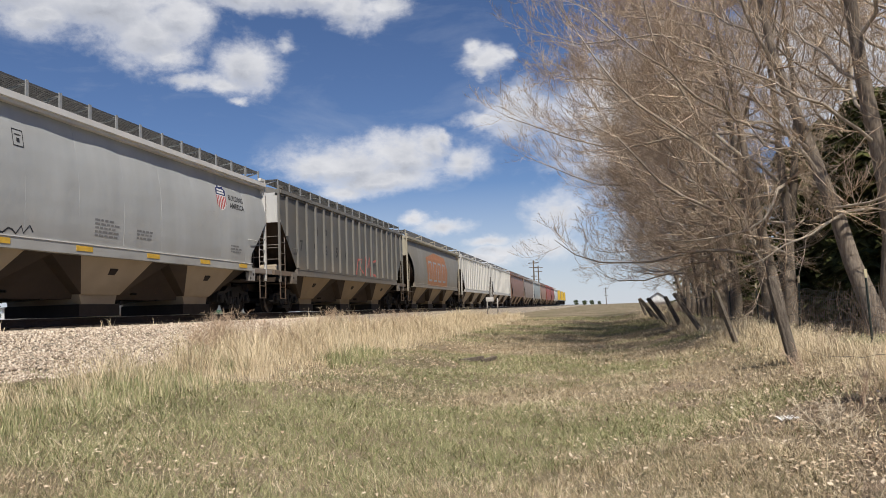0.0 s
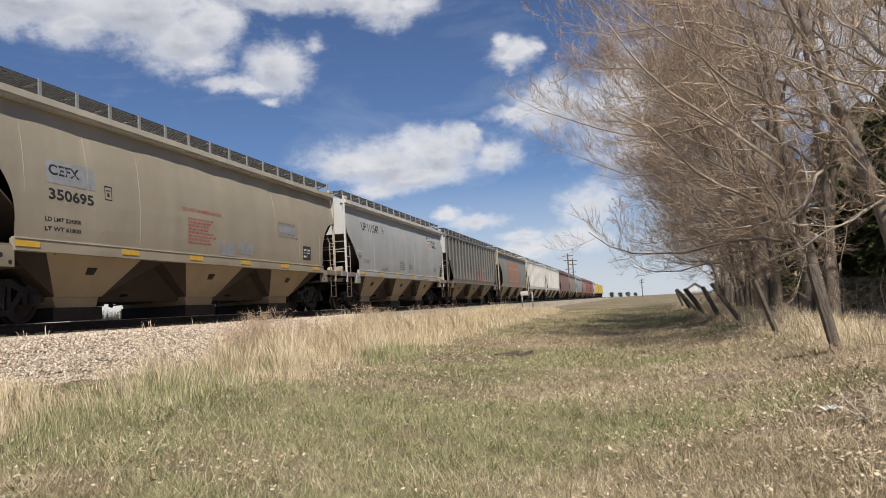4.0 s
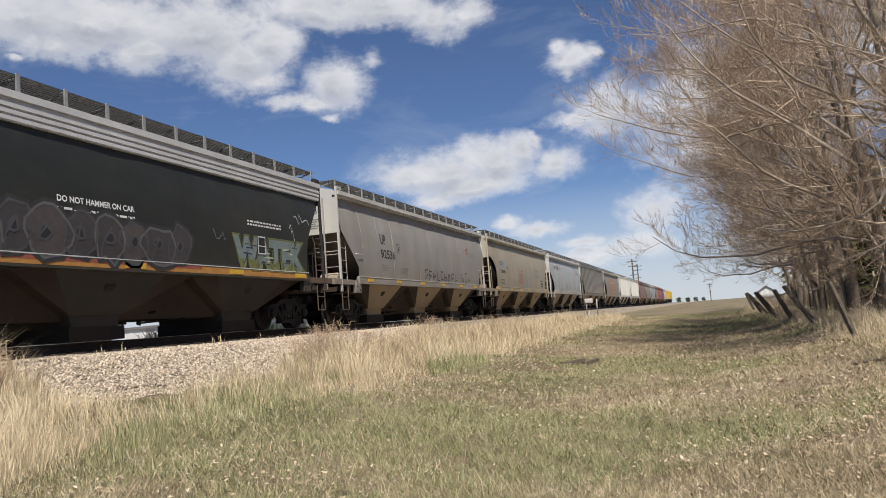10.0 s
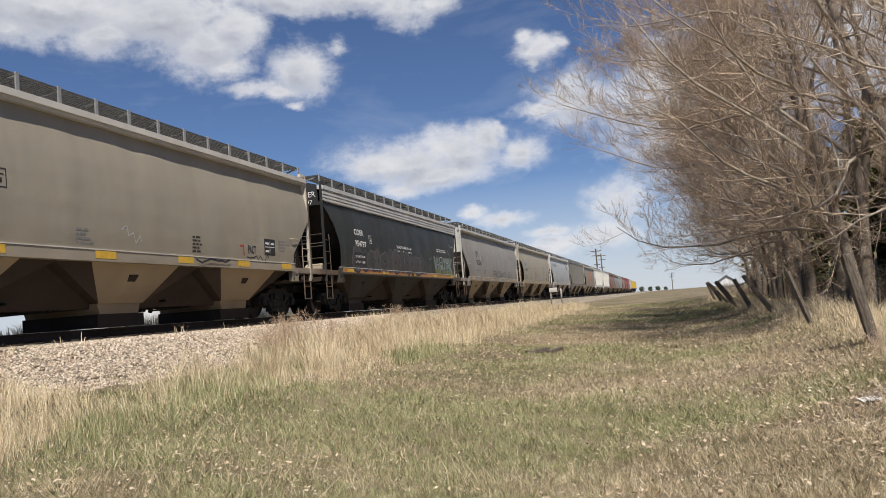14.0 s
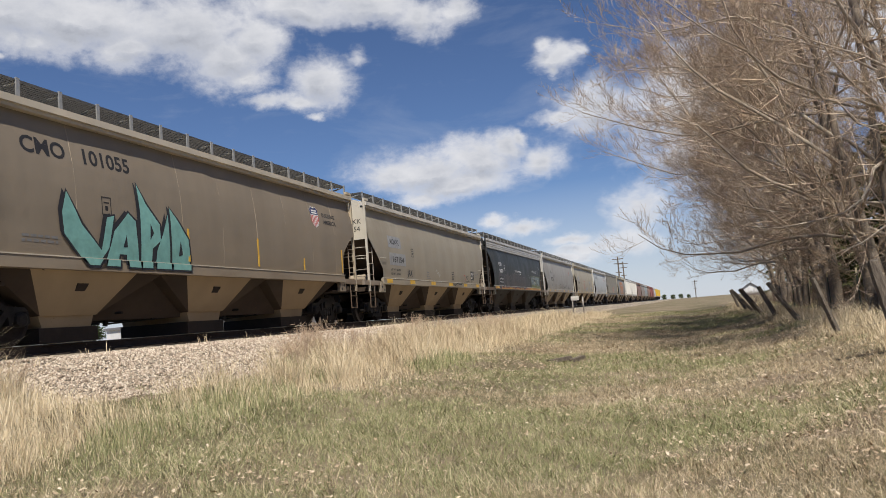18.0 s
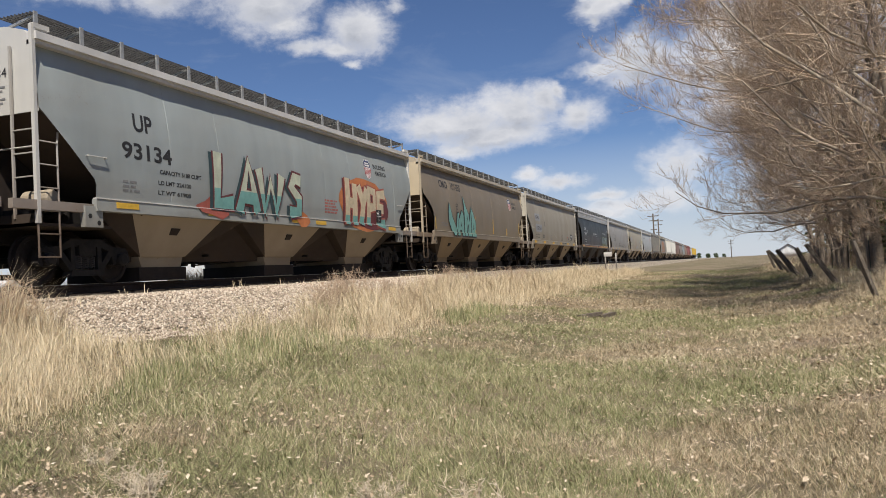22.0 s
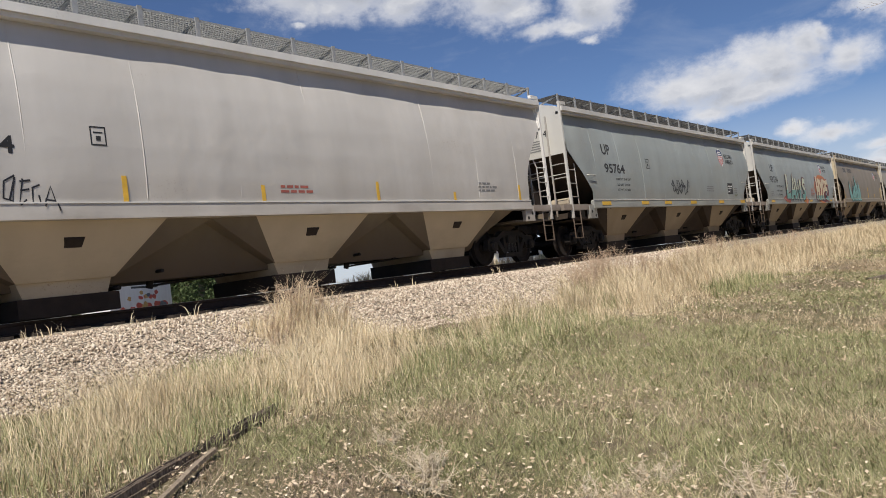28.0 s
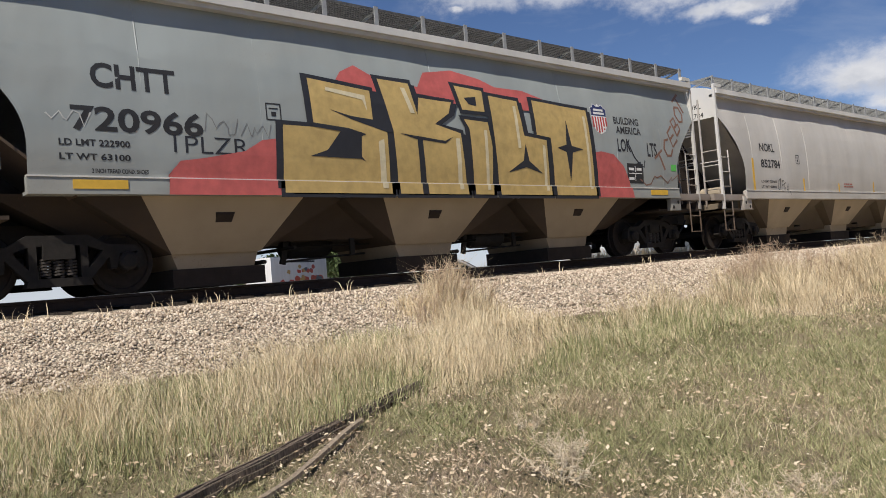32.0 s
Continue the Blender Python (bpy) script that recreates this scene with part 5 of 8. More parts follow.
# black car
letters(c3, "COER", -6.31, 2.78, 0.22, STENCIL_WHITE, width=0.95)
letters(c3, "354797", -6.29, 2.36, 0.22, STENCIL_WHITE, width=1.15)
frame_box(c3, -4.8, 2.55, 0.26, 0.30, STENCIL_WHITE)
letters(c3, "DO NOT HAMMER ON CAR", -1.58, 2.52, 0.12, STENCIL_WHITE, width=2.0)
data_block(c3, -1.6, 2.38, 1, 2.2, STENCIL_WHITE)
data_block(c3, 4.6, 2.75, 2, 2.0, STENCIL_WHITE)
gr = random.Random(17)
y = -6.6
for k in range(12):
    wide, tall = gr.uniform(0.34, 0.50), gr.uniform(0.30, 0.40)
    b = [(u, max(-0.16, v)) for u, v in blob(wide, tall, wide * 1.1, tall * 1.15, 14, 0.22, k)]
    shapes(c3, "graffiti_mist", outline(b, 0.20), y, 1.56, SMOKE, 0.008 + 0.0005 * k)
    shapes(c3, "graffiti_fill", [b], y, 1.56, LAVENDER if k % 3 else LILAC, 0.016 + 0.0005 * k)
    shapes(c3, "graffiti_outline", outline(b, 0.055), y, 1.56, SMOKE_EDGE if k % 2 else DIM_GREY, 0.024)
    inner = blob(wide * gr.uniform(0.8, 1.2), tall * gr.uniform(0.8, 1.1), wide * 0.28, tall * 0.3, 8, 0.3, k + 50)
    shapes(c3, "graffiti_counter", [inner], y, 1.56, INK, 0.026)
    shapes(c3, "graffiti_line", outline(inner, 0.05) + stroke([(wide * 0.5, 0.02), (wide * gr.uniform(0.5, 0.8), tall * 0.7), (wide * gr.uniform(0.9, 1.2), tall * 1.5)], 0.05), y, 1.58, SMOKE_EDGE, 0.028)
    y += wide * 1.75
shapes(c3, "stencil_panel", [rect(-0.05, 1.15, -0.06, 0.42)], -6.42, 1.72, BLACK, 0.034)
letters(c3, "LD LMT 224200", -6.38, 1.94, 0.09, STENCIL_WHITE, width=1.0, lift=0.04)
letters(c3, "LT WT 61800", -6.38, 1.74, 0.09, STENCIL_WHITE, width=1.0, lift=0.04)
shapes(c3, "stencil_panel", [rect(0, 0.42, 0, 0.46)], 5.0, 1.95, BLACK, 0.034)
shapes(c3, "stencil_cross", [rect(0.02, 0.05, 0, 0.46), rect(0.37, 0.40, 0, 0.46), rect(0.02, 0.40, 0.43, 0.46), rect(0.02, 0.40, 0, 0.03), rect(0.05, 0.37, 0.2, 0.22)], 5.0, 1.95, STENCIL_WHITE, 0.04)
letters(c3, "WATEK", 3.85, 1.50, 0.92, LIME, 3.75, "graffiti_outline", 0.009, 0.13)
letters(c3, "WATEK", 3.92, 1.55, 0.82, INK, 3.60, "graffiti_shadow", 0.012, 0.10)
letters(c3, "WATEK", 3.92, 1.57, 0.80, DULL_TEAL, 3.56, "graffiti_fill", 0.015, 0.07)
gr = random.Random(21)
for k in range(16):
    u, v = gr.uniform(0, 3.1), gr.uniform(0.05, 0.72)
    shapes(c3, "graffiti_streak", stroke([(u, v), (u + gr.uniform(0.15, 0.45), v + gr.uniform(-0.02, 0.02))], 0.035), 3.95, 1.57, (NAVY, SMOKE_EDGE, MINT)[k % 3], 0.018)
shapes(c3, "tag", scrawl(random.Random(8), 0.55, 0.3, 8, 0.025), 3.1, 2.15, DULL_TEAL, label="teal spray tag")
shapes(c3, "tag", scrawl(random.Random(5), 0.25, 0.55, 6, 0.03), 6.75, 2.35, PALE, label="pale spray tag")
shapes(c3, "tag", scrawl(random.Random(3), 0.8, 0.4, 7, 0.03), 7.1, 2.9, PALE, label="pale spray tag")
s = Shape().box(1.6185, 1.621, -7.6, 7.6, 1.37, 1.53)
part("sill_stripe", s, spray("dull orange", (0.50, 0.24, 0.06)), c3, "faded orange stripe along the sill")
part("sill_glow", Shape().box(1.6215, 1.6235, -6.9, 2.6, 1.455, 1.531), spray("dull pink spray", (0.34, 0.10, 0.07)), c3, "pinkish spray along the sill")
reflectors(c3, (-6.9, -3.2, 0.4, 4.0, 7.2), w=0.6)
end_mark(c3, "COER", 0.62, 3.93, 0.26, STENCIL_WHITE)
end_mark(c3, "354797", 0.52, 3.68, 0.22, STENCIL_WHITE)

# grey-tan car
shapes(c4, "repaint_patch", [rect(-0.1, 1.35, -0.1, 0.36), rect(-0.1, 1.75, -0.78, -0.3)], -6.4, 2.85, PATCH_GREY, 0.008)
letters(c4, "AOKK", -6.35, 2.88, 0.22, width=1.05)
letters(c4, "167154", -6.15, 2.18, 0.24, width=1.3)
letters(c4, "LT WT 60200", -6.4, 1.86, 0.08, width=1.1)
letters(c4, "LD LMT 225800", -6.4, 1.70, 0.08, width=1.1)
frame_box(c4, -3.9, 2.5, 0.30, 0.34)
letters(c4, "JAX", -4.5, 1.60, 0.36, INK, width=0.62, name="tag")
data_block(c4, -2.0, 1.9, 4, 0.4)
shapes(c4, "tag", scrawl(random.Random(5), 0.7, 0.4, 8, 0.03), -0.7, 1.7, PALE, label="faint pale spray tag")
data_block(c4, 1.86, 2.0, 5, 0.35, BLACK)
shapes(c4, "tag", stroke([(0, 0.3), (0.2, 0.32), (0.24, 0.05)], 0.05), 4.0, 1.62, RED)
letters(c4, "PACT", 4.45, 1.74, 0.22, INK, width=0.45, name="tag")
shapes(c4, "tag", scrawl(random.Random(11), 1.2, 0.25, 9, 0.035), 4.4, 1.5, INK, label="black spray tag")
shapes(c4, "tag", scrawl(random.Random(12), 1.6, 0.16, 7, 0.05), 1.9, 1.38, INK, 0.05, "black spray tag")
inspection(c4, 5.38, 1.74)
data_block(c4, 6.2, 2.15, 4, 0.6)
end_mark(c4, "AOKK", 0.62, 3.52, 0.26)
end_mark(c4, "167154", 0.52, 3.25, 0.26)
reflectors(c4, (-6.6, -4.0, -1.2, 1.54, 4.17, 6.64), w=0.6, h=0.15)

# weathered car with teal graffiti
letters(c5, "CMO", -6.05, 3.36, 0.32, width=1.05)
letters(c5, "101055", -4.55, 3.36, 0.32, width=1.3)
frame_box(c5, -4.2, 2.42, 0.26, 0.36)
shield(c5, 5.2, 2.98, 0.68)
letters(c5, "BUILDING", 5.72, 3.36, 0.14, width=0.95)
letters(c5, "AMERICA", 5.74, 3.14, 0.14, width=0.95)
data_block(c5, -6.15, 1.86, 2, 0.9)
v_letter = [(-0.05, 0.95), (0.08, 1.35), (0.45, 0.75), (0.95, 0.3), (1.1, 0.95), (1.3, 1.0), (1.15, 0.35), (0.85, 0.0), (0.6, 0.0), (0.0, 0.55)]
a_letter = [(1.05, 0.0), (1.3, 0.7), (1.72, 1.1), (1.95, 0.95), (2.05, 0.0), (1.7, 0.0), (1.66, 0.25), (1.45, 0.25), (1.42, 0.0)]
p_letter = [(2.1, 0.0), (2.1, 1.2), (2.05, 1.75), (2.3, 1.35), (2.7, 0.95), (2.72, 0.6), (2.45, 0.42), (2.42, 0.0)]
i_letter = [(2.55, 0.0), (2.6, 0.4), (2.8, 0.75), (3.0, 1.2), (3.05, 0.0)]
d_letter = [(3.12, 0.0), (3.08, 1.35), (3.35, 1.1), (3.72, 0.7), (3.78, 0.25), (3.75, 0.0)]
for q in (v_letter, a_letter, p_letter, i_letter, d_letter):
    shapes(c5, "graffiti_shadow", [[(u - 0.1, v + 0.04) for u, v in q]] + outline(q, 0.11), -5.2, 1.42, INK, 0.040, "black graffiti outline")
    shapes(c5, "graffiti_fill", [q], -5.2, 1.42, TEAL, 0.046, "teal graffiti letter")
for q in ([(2.38, 0.6), (2.5, 0.75), (2.4, 0.95)], [(3.35, 0.3), (3.5, 0.35), (3.42, 0.65)], [(1.55, 0.4), (1.68, 0.4), (1.65, 0.65)]):
    shapes(c5, "graffiti_counter", [q], -5.2, 1.42, INK, 0.052)
reflectors(c5, (-6.85, -1.45, 1.6, 4.2, 6.9), z=2.0, w=0.75, h=0.07, upright=True)
end_mark(c5, "CMO", 0.05, 3.9, 0.2)
end_mark(c5, "101055", 0.05, 3.62, 0.22)

# grey car with two pieces
letters(c6, "UP", -6.14, 2.93, 0.36, width=0.55)
letters(c6, "93134", -6.5, 2.37, 0.33, width=1.45)
data_block(c6, -6.5, 1.9, 3, 0.4)
shield(c6, 4.75, 3.02, 0.66)
letters(c6, "BUILDING", 5.22, 3.42, 0.15, width=0.95)
letters(c6, "AMERICA", 5.26, 3.20, 0.15, width=0.95)
data_block(c6, 1.6, 2.1, 5, 0.8, FADED_RED)
letters(c6, "CAPACITY 5188 CUFT", -5.45, 2.16, 0.09, width=1.35)
letters(c6, "LD LMT 224100", -5.5, 1.94, 0.09, width=1.05)
letters(c6, "LT WT 61900", -5.5, 1.74, 0.09, width=1.05)
GLYPHS = {
    "L": ([(0.06, 1.34), (0.02, 0.18), (0.62, 0.22)],), "A": ([(0, 0.02), (0.40, 1.22), (0.78, 0.04)], [(0.16, 0.40), (0.64, 0.38)]),
    "W": ([(0, 1.14), (0.26, 0.10), (0.52, 0.86), (0.78, 0.10), (1.06, 1.06)],), "S": ([(0.62, 1.0), (0.28, 1.06), (0.10, 0.82), (0.52, 0.52), (0.52, 0.18), (0.02, 0.14)],),
    "H": ([(0.04, 1.40), (0.0, -0.02)], [(0.54, 1.26), (0.52, -0.02)], [(0.0, 0.68), (0.54, 0.62)]), "Y": ([(0, 1.22), (0.30, 0.66)], [(0.62, 1.16), (0.30, 0.66), (0.16, 0.0)]),
    "P": ([(0.0, 0.0), (0.06, 1.16), (0.50, 1.10), (0.50, 0.62), (0.04, 0.58)],), "E": ([(0.62, 1.08), (0.10, 1.04), (0.06, 0.12), (0.62, 0.08)], [(0.08, 0.60), (0.50, 0.58)])}


def piece(car, words, spots, y, z, tops, feet, edge, under, fade):
    """Sprayed block letters: a shadow to one side, an outline, a fill that changes colour towards the foot."""
    for ch, u0 in zip(words, spots):
        lines = [[(u + u0, v) for u, v in q] for q in GLYPHS[ch]]
        thick = lambda w, du=0.0, dv=0.0: [p for q in lines for p in stroke([(u + du, v + dv) for u, v in q], w)]
        shapes(car, "graffiti_shadow", thick(0.40, -0.13, -0.03), y, z, under, 0.040)
        shapes(car, "graffiti_outline", thick(0.44), y, z, edge, 0.046)
        shapes(car, "graffiti_fill", thick(0.32), y, z, tops, 0.052, "sprayed block letter")
        foot = [q for q in (below(p, fade) for p in thick(0.32)) if len(q) > 2]
        shapes(car, "graffiti_foot", foot, y, z, feet, 0.058)


shapes(c6, "graffiti_splash", [blob(0, 0, 0.55, 0.24, 10, 0.3, 3)], -3.6, 1.60, RUST_RED, 0.032)
shapes(c6, "graffiti_splash", [blob(0, 0, 0.42, 0.2, 10, 0.3, 4)], 0.25, 1.52, ORANGE, 0.032)
piece(c6, "LAWS", (0.0, 0.86, 1.72, 3.14), -3.56, 1.52, PALE_MINT, TEAL, MAROON, NAVY_TEAL, 0.52)
shapes(c6, "graffiti_cloud", [blob(1.5, 0.74, 1.78, 0.84, 24, 0.05, 5)], 2.75, 1.42, ORANGE, 0.030, "orange spray cloud")
shapes(c6, "graffiti_cloud", [blob(1.95, 0.62, 1.4, 0.70, 20, 0.05, 6)], 2.75, 1.42, MAROON, 0.036, "maroon spray cloud")
piece(c6, "HYPE", (0.0, 0.80, 1.50, 2.20), 3.0, 1.50, SAND, TEAL, RUST_RED, MAROON, 0.26)
shapes(c6, "stencil_panel", [rect(0, 0.4, 0, 0.42)], 5.1, 1.62, BLACK, 0.068)
shapes(c6, "stencil_cross", [rect(0.02, 0.38, 0.2, 0.22), rect(0.19, 0.21, 0.03, 0.39), rect(0.04, 0.17, 0.27, 0.33)], 5.1, 1.62, STENCIL_WHITE, 0.074)
reflectors(c6, (-6.4, -3.6, 0.0, 1.3, 4.1, 6.4), w=0.6)
end_mark(c6, "UP", 0.35, 3.9, 0.22)
end_mark(c6, "93134", 0.3, 3.6, 0.24)

# grey car with a black tag
letters(c7, "UP", -6.33, 2.97, 0.34, width=0.6)
letters(c7, "95764", -6.33, 2.39, 0.31, width=1.46)
letters(c7, "CAPACITY 5188 CUFT", -5.61, 2.18, 0.07, width=1.15)
letters(c7, "LD LMT 224500", -5.55, 2.0, 0.075, width=0.95)
letters(c7, "LT WT 61500", -5.55, 1.84, 0.075, width=0.95)
frame_box(c7, -3.1, 2.62, 0.28, 0.34)
shapes(c7, "tag", scrawl(random.Random(21), 1.75, 0.62, 24, 0.055), -1.05, 1.72, INK, label="black spray tag")
shapes(c7, "tag", scrawl(random.Random(22), 1.2, 0.5, 14, 0.05), -1.0, 1.78, INK, 0.013, "black spray tag")
shapes(c7, "tag", scrawl(random.Random(25), 1.5, 0.6, 11, 0.05), -0.9, 1.7, INK, 0.016, "black spray tag")
shield(c7, 4.88, 2.95, 0.78)
letters(c7, "BUILDING", 5.38, 3.32, 0.18, width=1.0)
letters(c7, "AMERICA", 5.40, 3.08, 0.18, width=1.0)
inspection(c7, 5.18, 1.78)
data_block(c7, 6.0, 2.0, 3, 0.5)
data_block(c7, 2.6, 2.05, 3, 0.8)
shapes(c7, "tag", scrawl(random.Random(33), 0.4, 0.14, 6, 0.04), 6.0, 1.66, LIME)
reflectors(c7, (-6.5, -3.6, -1.6, 0.9, 4.1, 6.9), w=0.6)
end_mark(c7, "UP", 0.4, 3.85, 0.26)
end_mark(c7, "95764", 0.3, 3.52, 0.28)

# white-grey car with arched ends
letters(c8, "NOKL", -6.52, 2.68, 0.24, width=0.9)
letters(c8, "852784", -6.54, 2.21, 0.24, width=1.18)
letters(c8, "LD LMT 223400", -6.58, 1.78, 0.07, width=0.9)
letters(c8, "LT WT 62600", -6.58, 1.63, 0.07, width=0.9)
frame_box(c8, -4.3, 2.38, 0.24, 0.28)
for q in ([(0.2, 0.42), (0.06, 0.34), (0.04, 0.12), (0.16, 0.08), (0.2, 0.4), (0.12, 0.1)], [(0.3, 0.38), (0.24, 0.02), (0.34, 0.1)], [(0.26, 0.34), (0.4, 0.36)], [(0.26, 0.22), (0.38, 0.24)], [(0.52, 0.3), (0.42, 0.26), (0.42, 0.04), (0.52, 0.06), (0.5, 0.16)], [(0.56, 0.0), (0.66, 0.28), (0.76, -0.06)], [(0.58, 0.1), (0.72, 0.08)]):
    shapes(c8, "tag", stroke(q, 0.026), -5.6, 1.5, INK, label="black marker tag")
reflectors(c8, (-7.0,), z=2.0, w=0.92, h=0.1, upright=True)
reflectors(c8, (-3.85, -1.29, 1.64, 4.22, 7.0), z=1.75, w=0.4, h=0.08, upright=True)
data_block(c8, -0.9, 1.8, 2, 0.8, FADED_RED)
data_block(c8, 5.2, 1.95, 3, 0.7)
end_mark(c8, "NOKL", 0.55, 3.85, 0.2)
end_mark(c8, "852784", 0.55, 3.6, 0.2)

# car with the large gold piece
letters(c9, "CHTT", -6.05, 2.74, 0.35, width=1.16)
letters(c9, "720966", -6.33, 2.15, 0.34, width=1.8)
letters(c9, "LD LMT 222900", -6.49, 1.95, 0.09, width=0.9)
letters(c9, "LT WT 63100", -6.49, 1.77, 0.085, width=0.9)
letters(c9, "2 INCH TREAD COND. SHOES", -6.1, 1.60, 0.06, width=0.75)
frame_box(c9, -3.5, 2.48, 0.26, 0.27)
shield(c9, 4.84, 2.74, 0.7)
letters(c9, "BUILDING", 5.36, 3.02, 0.17, width=0.95)
letters(c9, "AMERICA", 5.40, 2.80, 0.17, width=0.95)
red_left = [(-5.1, 1.32), (-3.35, 1.32), (-3.35, 2.2), (-3.6, 2.16), (-3.9, 1.98), (-4.5, 1.86), (-4.9, 1.8), (-5.08, 1.6)]
red_right = [(4.4, 1.32), (5.85, 1.32), (5.75, 1.7), (5.55, 2.05), (5.2, 2.3), (4.75, 2.35), (4.4, 2.3)]
red_top = [(-2.2, 3.2), (-2.05, 3.4), (-1.75, 3.55), (-1.4, 3.4), (-0.4, 3.3), (-0.2, 3.6), (0.5, 3.72), (1.2, 3.62), (1.6, 3.5), (2.4, 3.5), (3.1, 3.35), (3.1, 3.1), (-2.2, 3.0)]
for q in (red_left, red_right, red_top):
    shapes(c9, "graffiti_cloud", [q], 0, 0, CORAL, 0.036, "coral red graffiti cloud")
S_ = [(-2.72, 3.22), (-1.5, 3.12), (-1.5, 2.66), (-1.22, 2.42), (-1.2, 1.36), (-3.28, 1.36), (-3.24, 2.42), (-2.68, 2.42)]
K_ = [(-1.3, 3.36), (-0.62, 3.34), (-0.5, 2.78), (-0.42, 3.1), (0.36, 3.08), (0.26, 2.86), (-0.1, 2.64), (0.5, 2.5), (0.6, 1.36), (-1.02, 1.36), (-1.08, 2.44)]
I_dot = [(0.5, 3.42), (1.2, 3.38), (1.2, 2.96), (0.62, 2.96)]
I_ = [(0.62, 2.78), (1.25, 2.76), (1.32, 2.3), (1.26, 1.36), (0.78, 1.36), (0.74, 2.6)]
L_ = [(1.36, 3.3), (2.16, 3.26), (2.26, 2.56), (2.92, 2.5), (2.96, 1.36), (1.46, 1.36)]
O_ = [(2.62, 3.32), (4.36, 3.24), (4.44, 1.36), (3.12, 1.36), (3.06, 2.56), (2.64, 2.6)]
for q in (S_, K_, I_dot, I_, L_, O_):
    shapes(c9, "graffiti_shadow", [[(u - 0.12, v + 0.07) for u, v in q], [(u + 0.14, v - 0.02) for u, v in q]] + outline(q, 0.2), 0, 0, INK, 0.040, "black graffiti outline")
for q in (S_, K_, I_dot, I_, L_, O_):
    shapes(c9, "graffiti_fill", [q], 0, 0, GOLD, 0.046, "gold graffiti letter")
for q in ([(-2.35, 2.73), (-1.95, 2.60), (-1.22, 2.42), (-1.08, 2.44), (-1.25, 3.12), (-1.5, 3.12), (-1.5, 2.62), (-1.95, 2.65)],
          [(-2.78, 2.52), (-2.68, 2.49), (-2.0, 2.44), (-1.66, 2.36), (-1.76, 2.32), (-1.78, 1.98), (-1.7, 1.90), (-1.8, 1.94), (-2.78, 1.95), (-2.45, 2.06), (-2.18, 2.38), (-2.68, 2.42)],
          [(-0.95, 2.42), (0.1, 2.34), (0.3, 2.42), (0.1, 2.29), (-0.6, 2.34)], [(-0.52, 1.36), (-0.38, 1.36), (-0.44, 2.34), (-0.56, 2.34)],
          [(0.7, 3.2), (1.0, 3.24), (1.0, 3.06), (0.8, 3.08)], [(1.72, 1.8), (2.25, 1.92), (2.75, 1.8), (2.35, 2.05), (2.27, 2.4), (2.18, 2.05)],
          [(3.62, 2.98), (3.72, 2.42), (4.1, 2.36), (3.74, 2.28), (3.64, 1.66), (3.54, 2.28), (3.25, 2.36), (3.55, 2.44)], [(3.0, 1.36), (3.12, 1.36), (3.06, 2.5), (2.96, 2.5)]):
    shapes(c9, "graffiti_slit", [q], 0, 0, INK, 0.052)
for q in ([(-1.42, 2.25), (-1.3, 2.3), (-1.28, 1.45), (-1.4, 1.45)], [(-2.4, 3.1), (-1.62, 3.03), (-1.6, 2.75), (-1.68, 2.95), (-2.4, 3.04)], [(-0.82, 3.25), (-0.72, 3.25), (-0.56, 2.8), (-0.66, 2.8)], [(0.36, 2.4), (0.46, 2.4), (0.48, 1.45), (0.38, 1.45)],
          [(1.12, 2.6), (1.2, 2.6), (1.18, 1.45), (1.1, 1.45)], [(2.02, 3.15), (2.1, 3.15), (2.14, 2.3), (2.06, 2.3)], [(2.78, 2.4), (2.86, 2.38), (2.88, 1.45), (2.8, 1.45)], [(4.2, 3.1), (4.28, 3.1), (4.33, 1.5), (4.25, 1.5)]):
    shapes(c9, "graffiti_highlight", [q], 0, 0, CREAM, 0.053)
letters(c9, "1PLZR", -4.98, 1.92, 0.24, INK, 1.15, "tag", bold=-0.008)
shapes(c9, "tag", scrawl(random.Random(41), 0.55, 0.4, 10, 0.016), -4.5, 2.15, GREY_INK)
shapes(c9, "tag", scrawl(random.Random(42), 0.5, 0.3, 10, 0.016), -3.95, 2.2, GREY_INK)
shapes(c9, "tag", scrawl(random.Random(43), 0.5, 0.3, 8, 0.02), -6.6, 2.15, PALE)
letters(c9, "LOK", 5.4, 2.38, 0.3, INK, 0.5, "tag")
shapes(c9, "tag", stroke([(0.35, 0.3), (0.6, -0.1), (0.9, -0.35)], 0.04), 5.4, 2.38, INK)
letters(c9, "LTS", 6.55, 2.3, 0.34, INK, 0.4, "tag")
shapes(c9, "tag", scrawl(random.Random(44), 0.7, 0.3, 8, 0.035), 5.75, 1.95, INK, label="black spray tag")
shapes(c9, "tag", scrawl(random.Random(45), 1.7, 0.3, 11, 0.035), 6.2, 1.62, BROWN_INK, label="brown spray tag")
inspection(c9, 5.7, 1.66)
BRUSH = {"I": ([(0.1, 0.62), (0.1, 0.0)], [(-0.16, 0.66), (0.3, 0.6)]), "C": ([(0.36, 0.5), (0.18, 0.6), (0.02, 0.42), (0.04, 0.14), (0.2, 0.0), (0.38, 0.1)],), "E": ([(0.36, 0.58), (0.06, 0.56), (0.04, 0.02), (0.36, 0.02)], [(0.06, 0.3), (0.3, 0.3)]),
         "B": ([(0.04, 0.0), (0.04, 0.58), (0.26, 0.54), (0.24, 0.34), (0.06, 0.3), (0.32, 0.24), (0.3, 0.04), (0.04, 0.0)],), "O": ([(0.18, 0.6), (0.02, 0.42), (0.04, 0.12), (0.2, 0.0), (0.36, 0.14), (0.36, 0.44), (0.18, 0.6)],)}
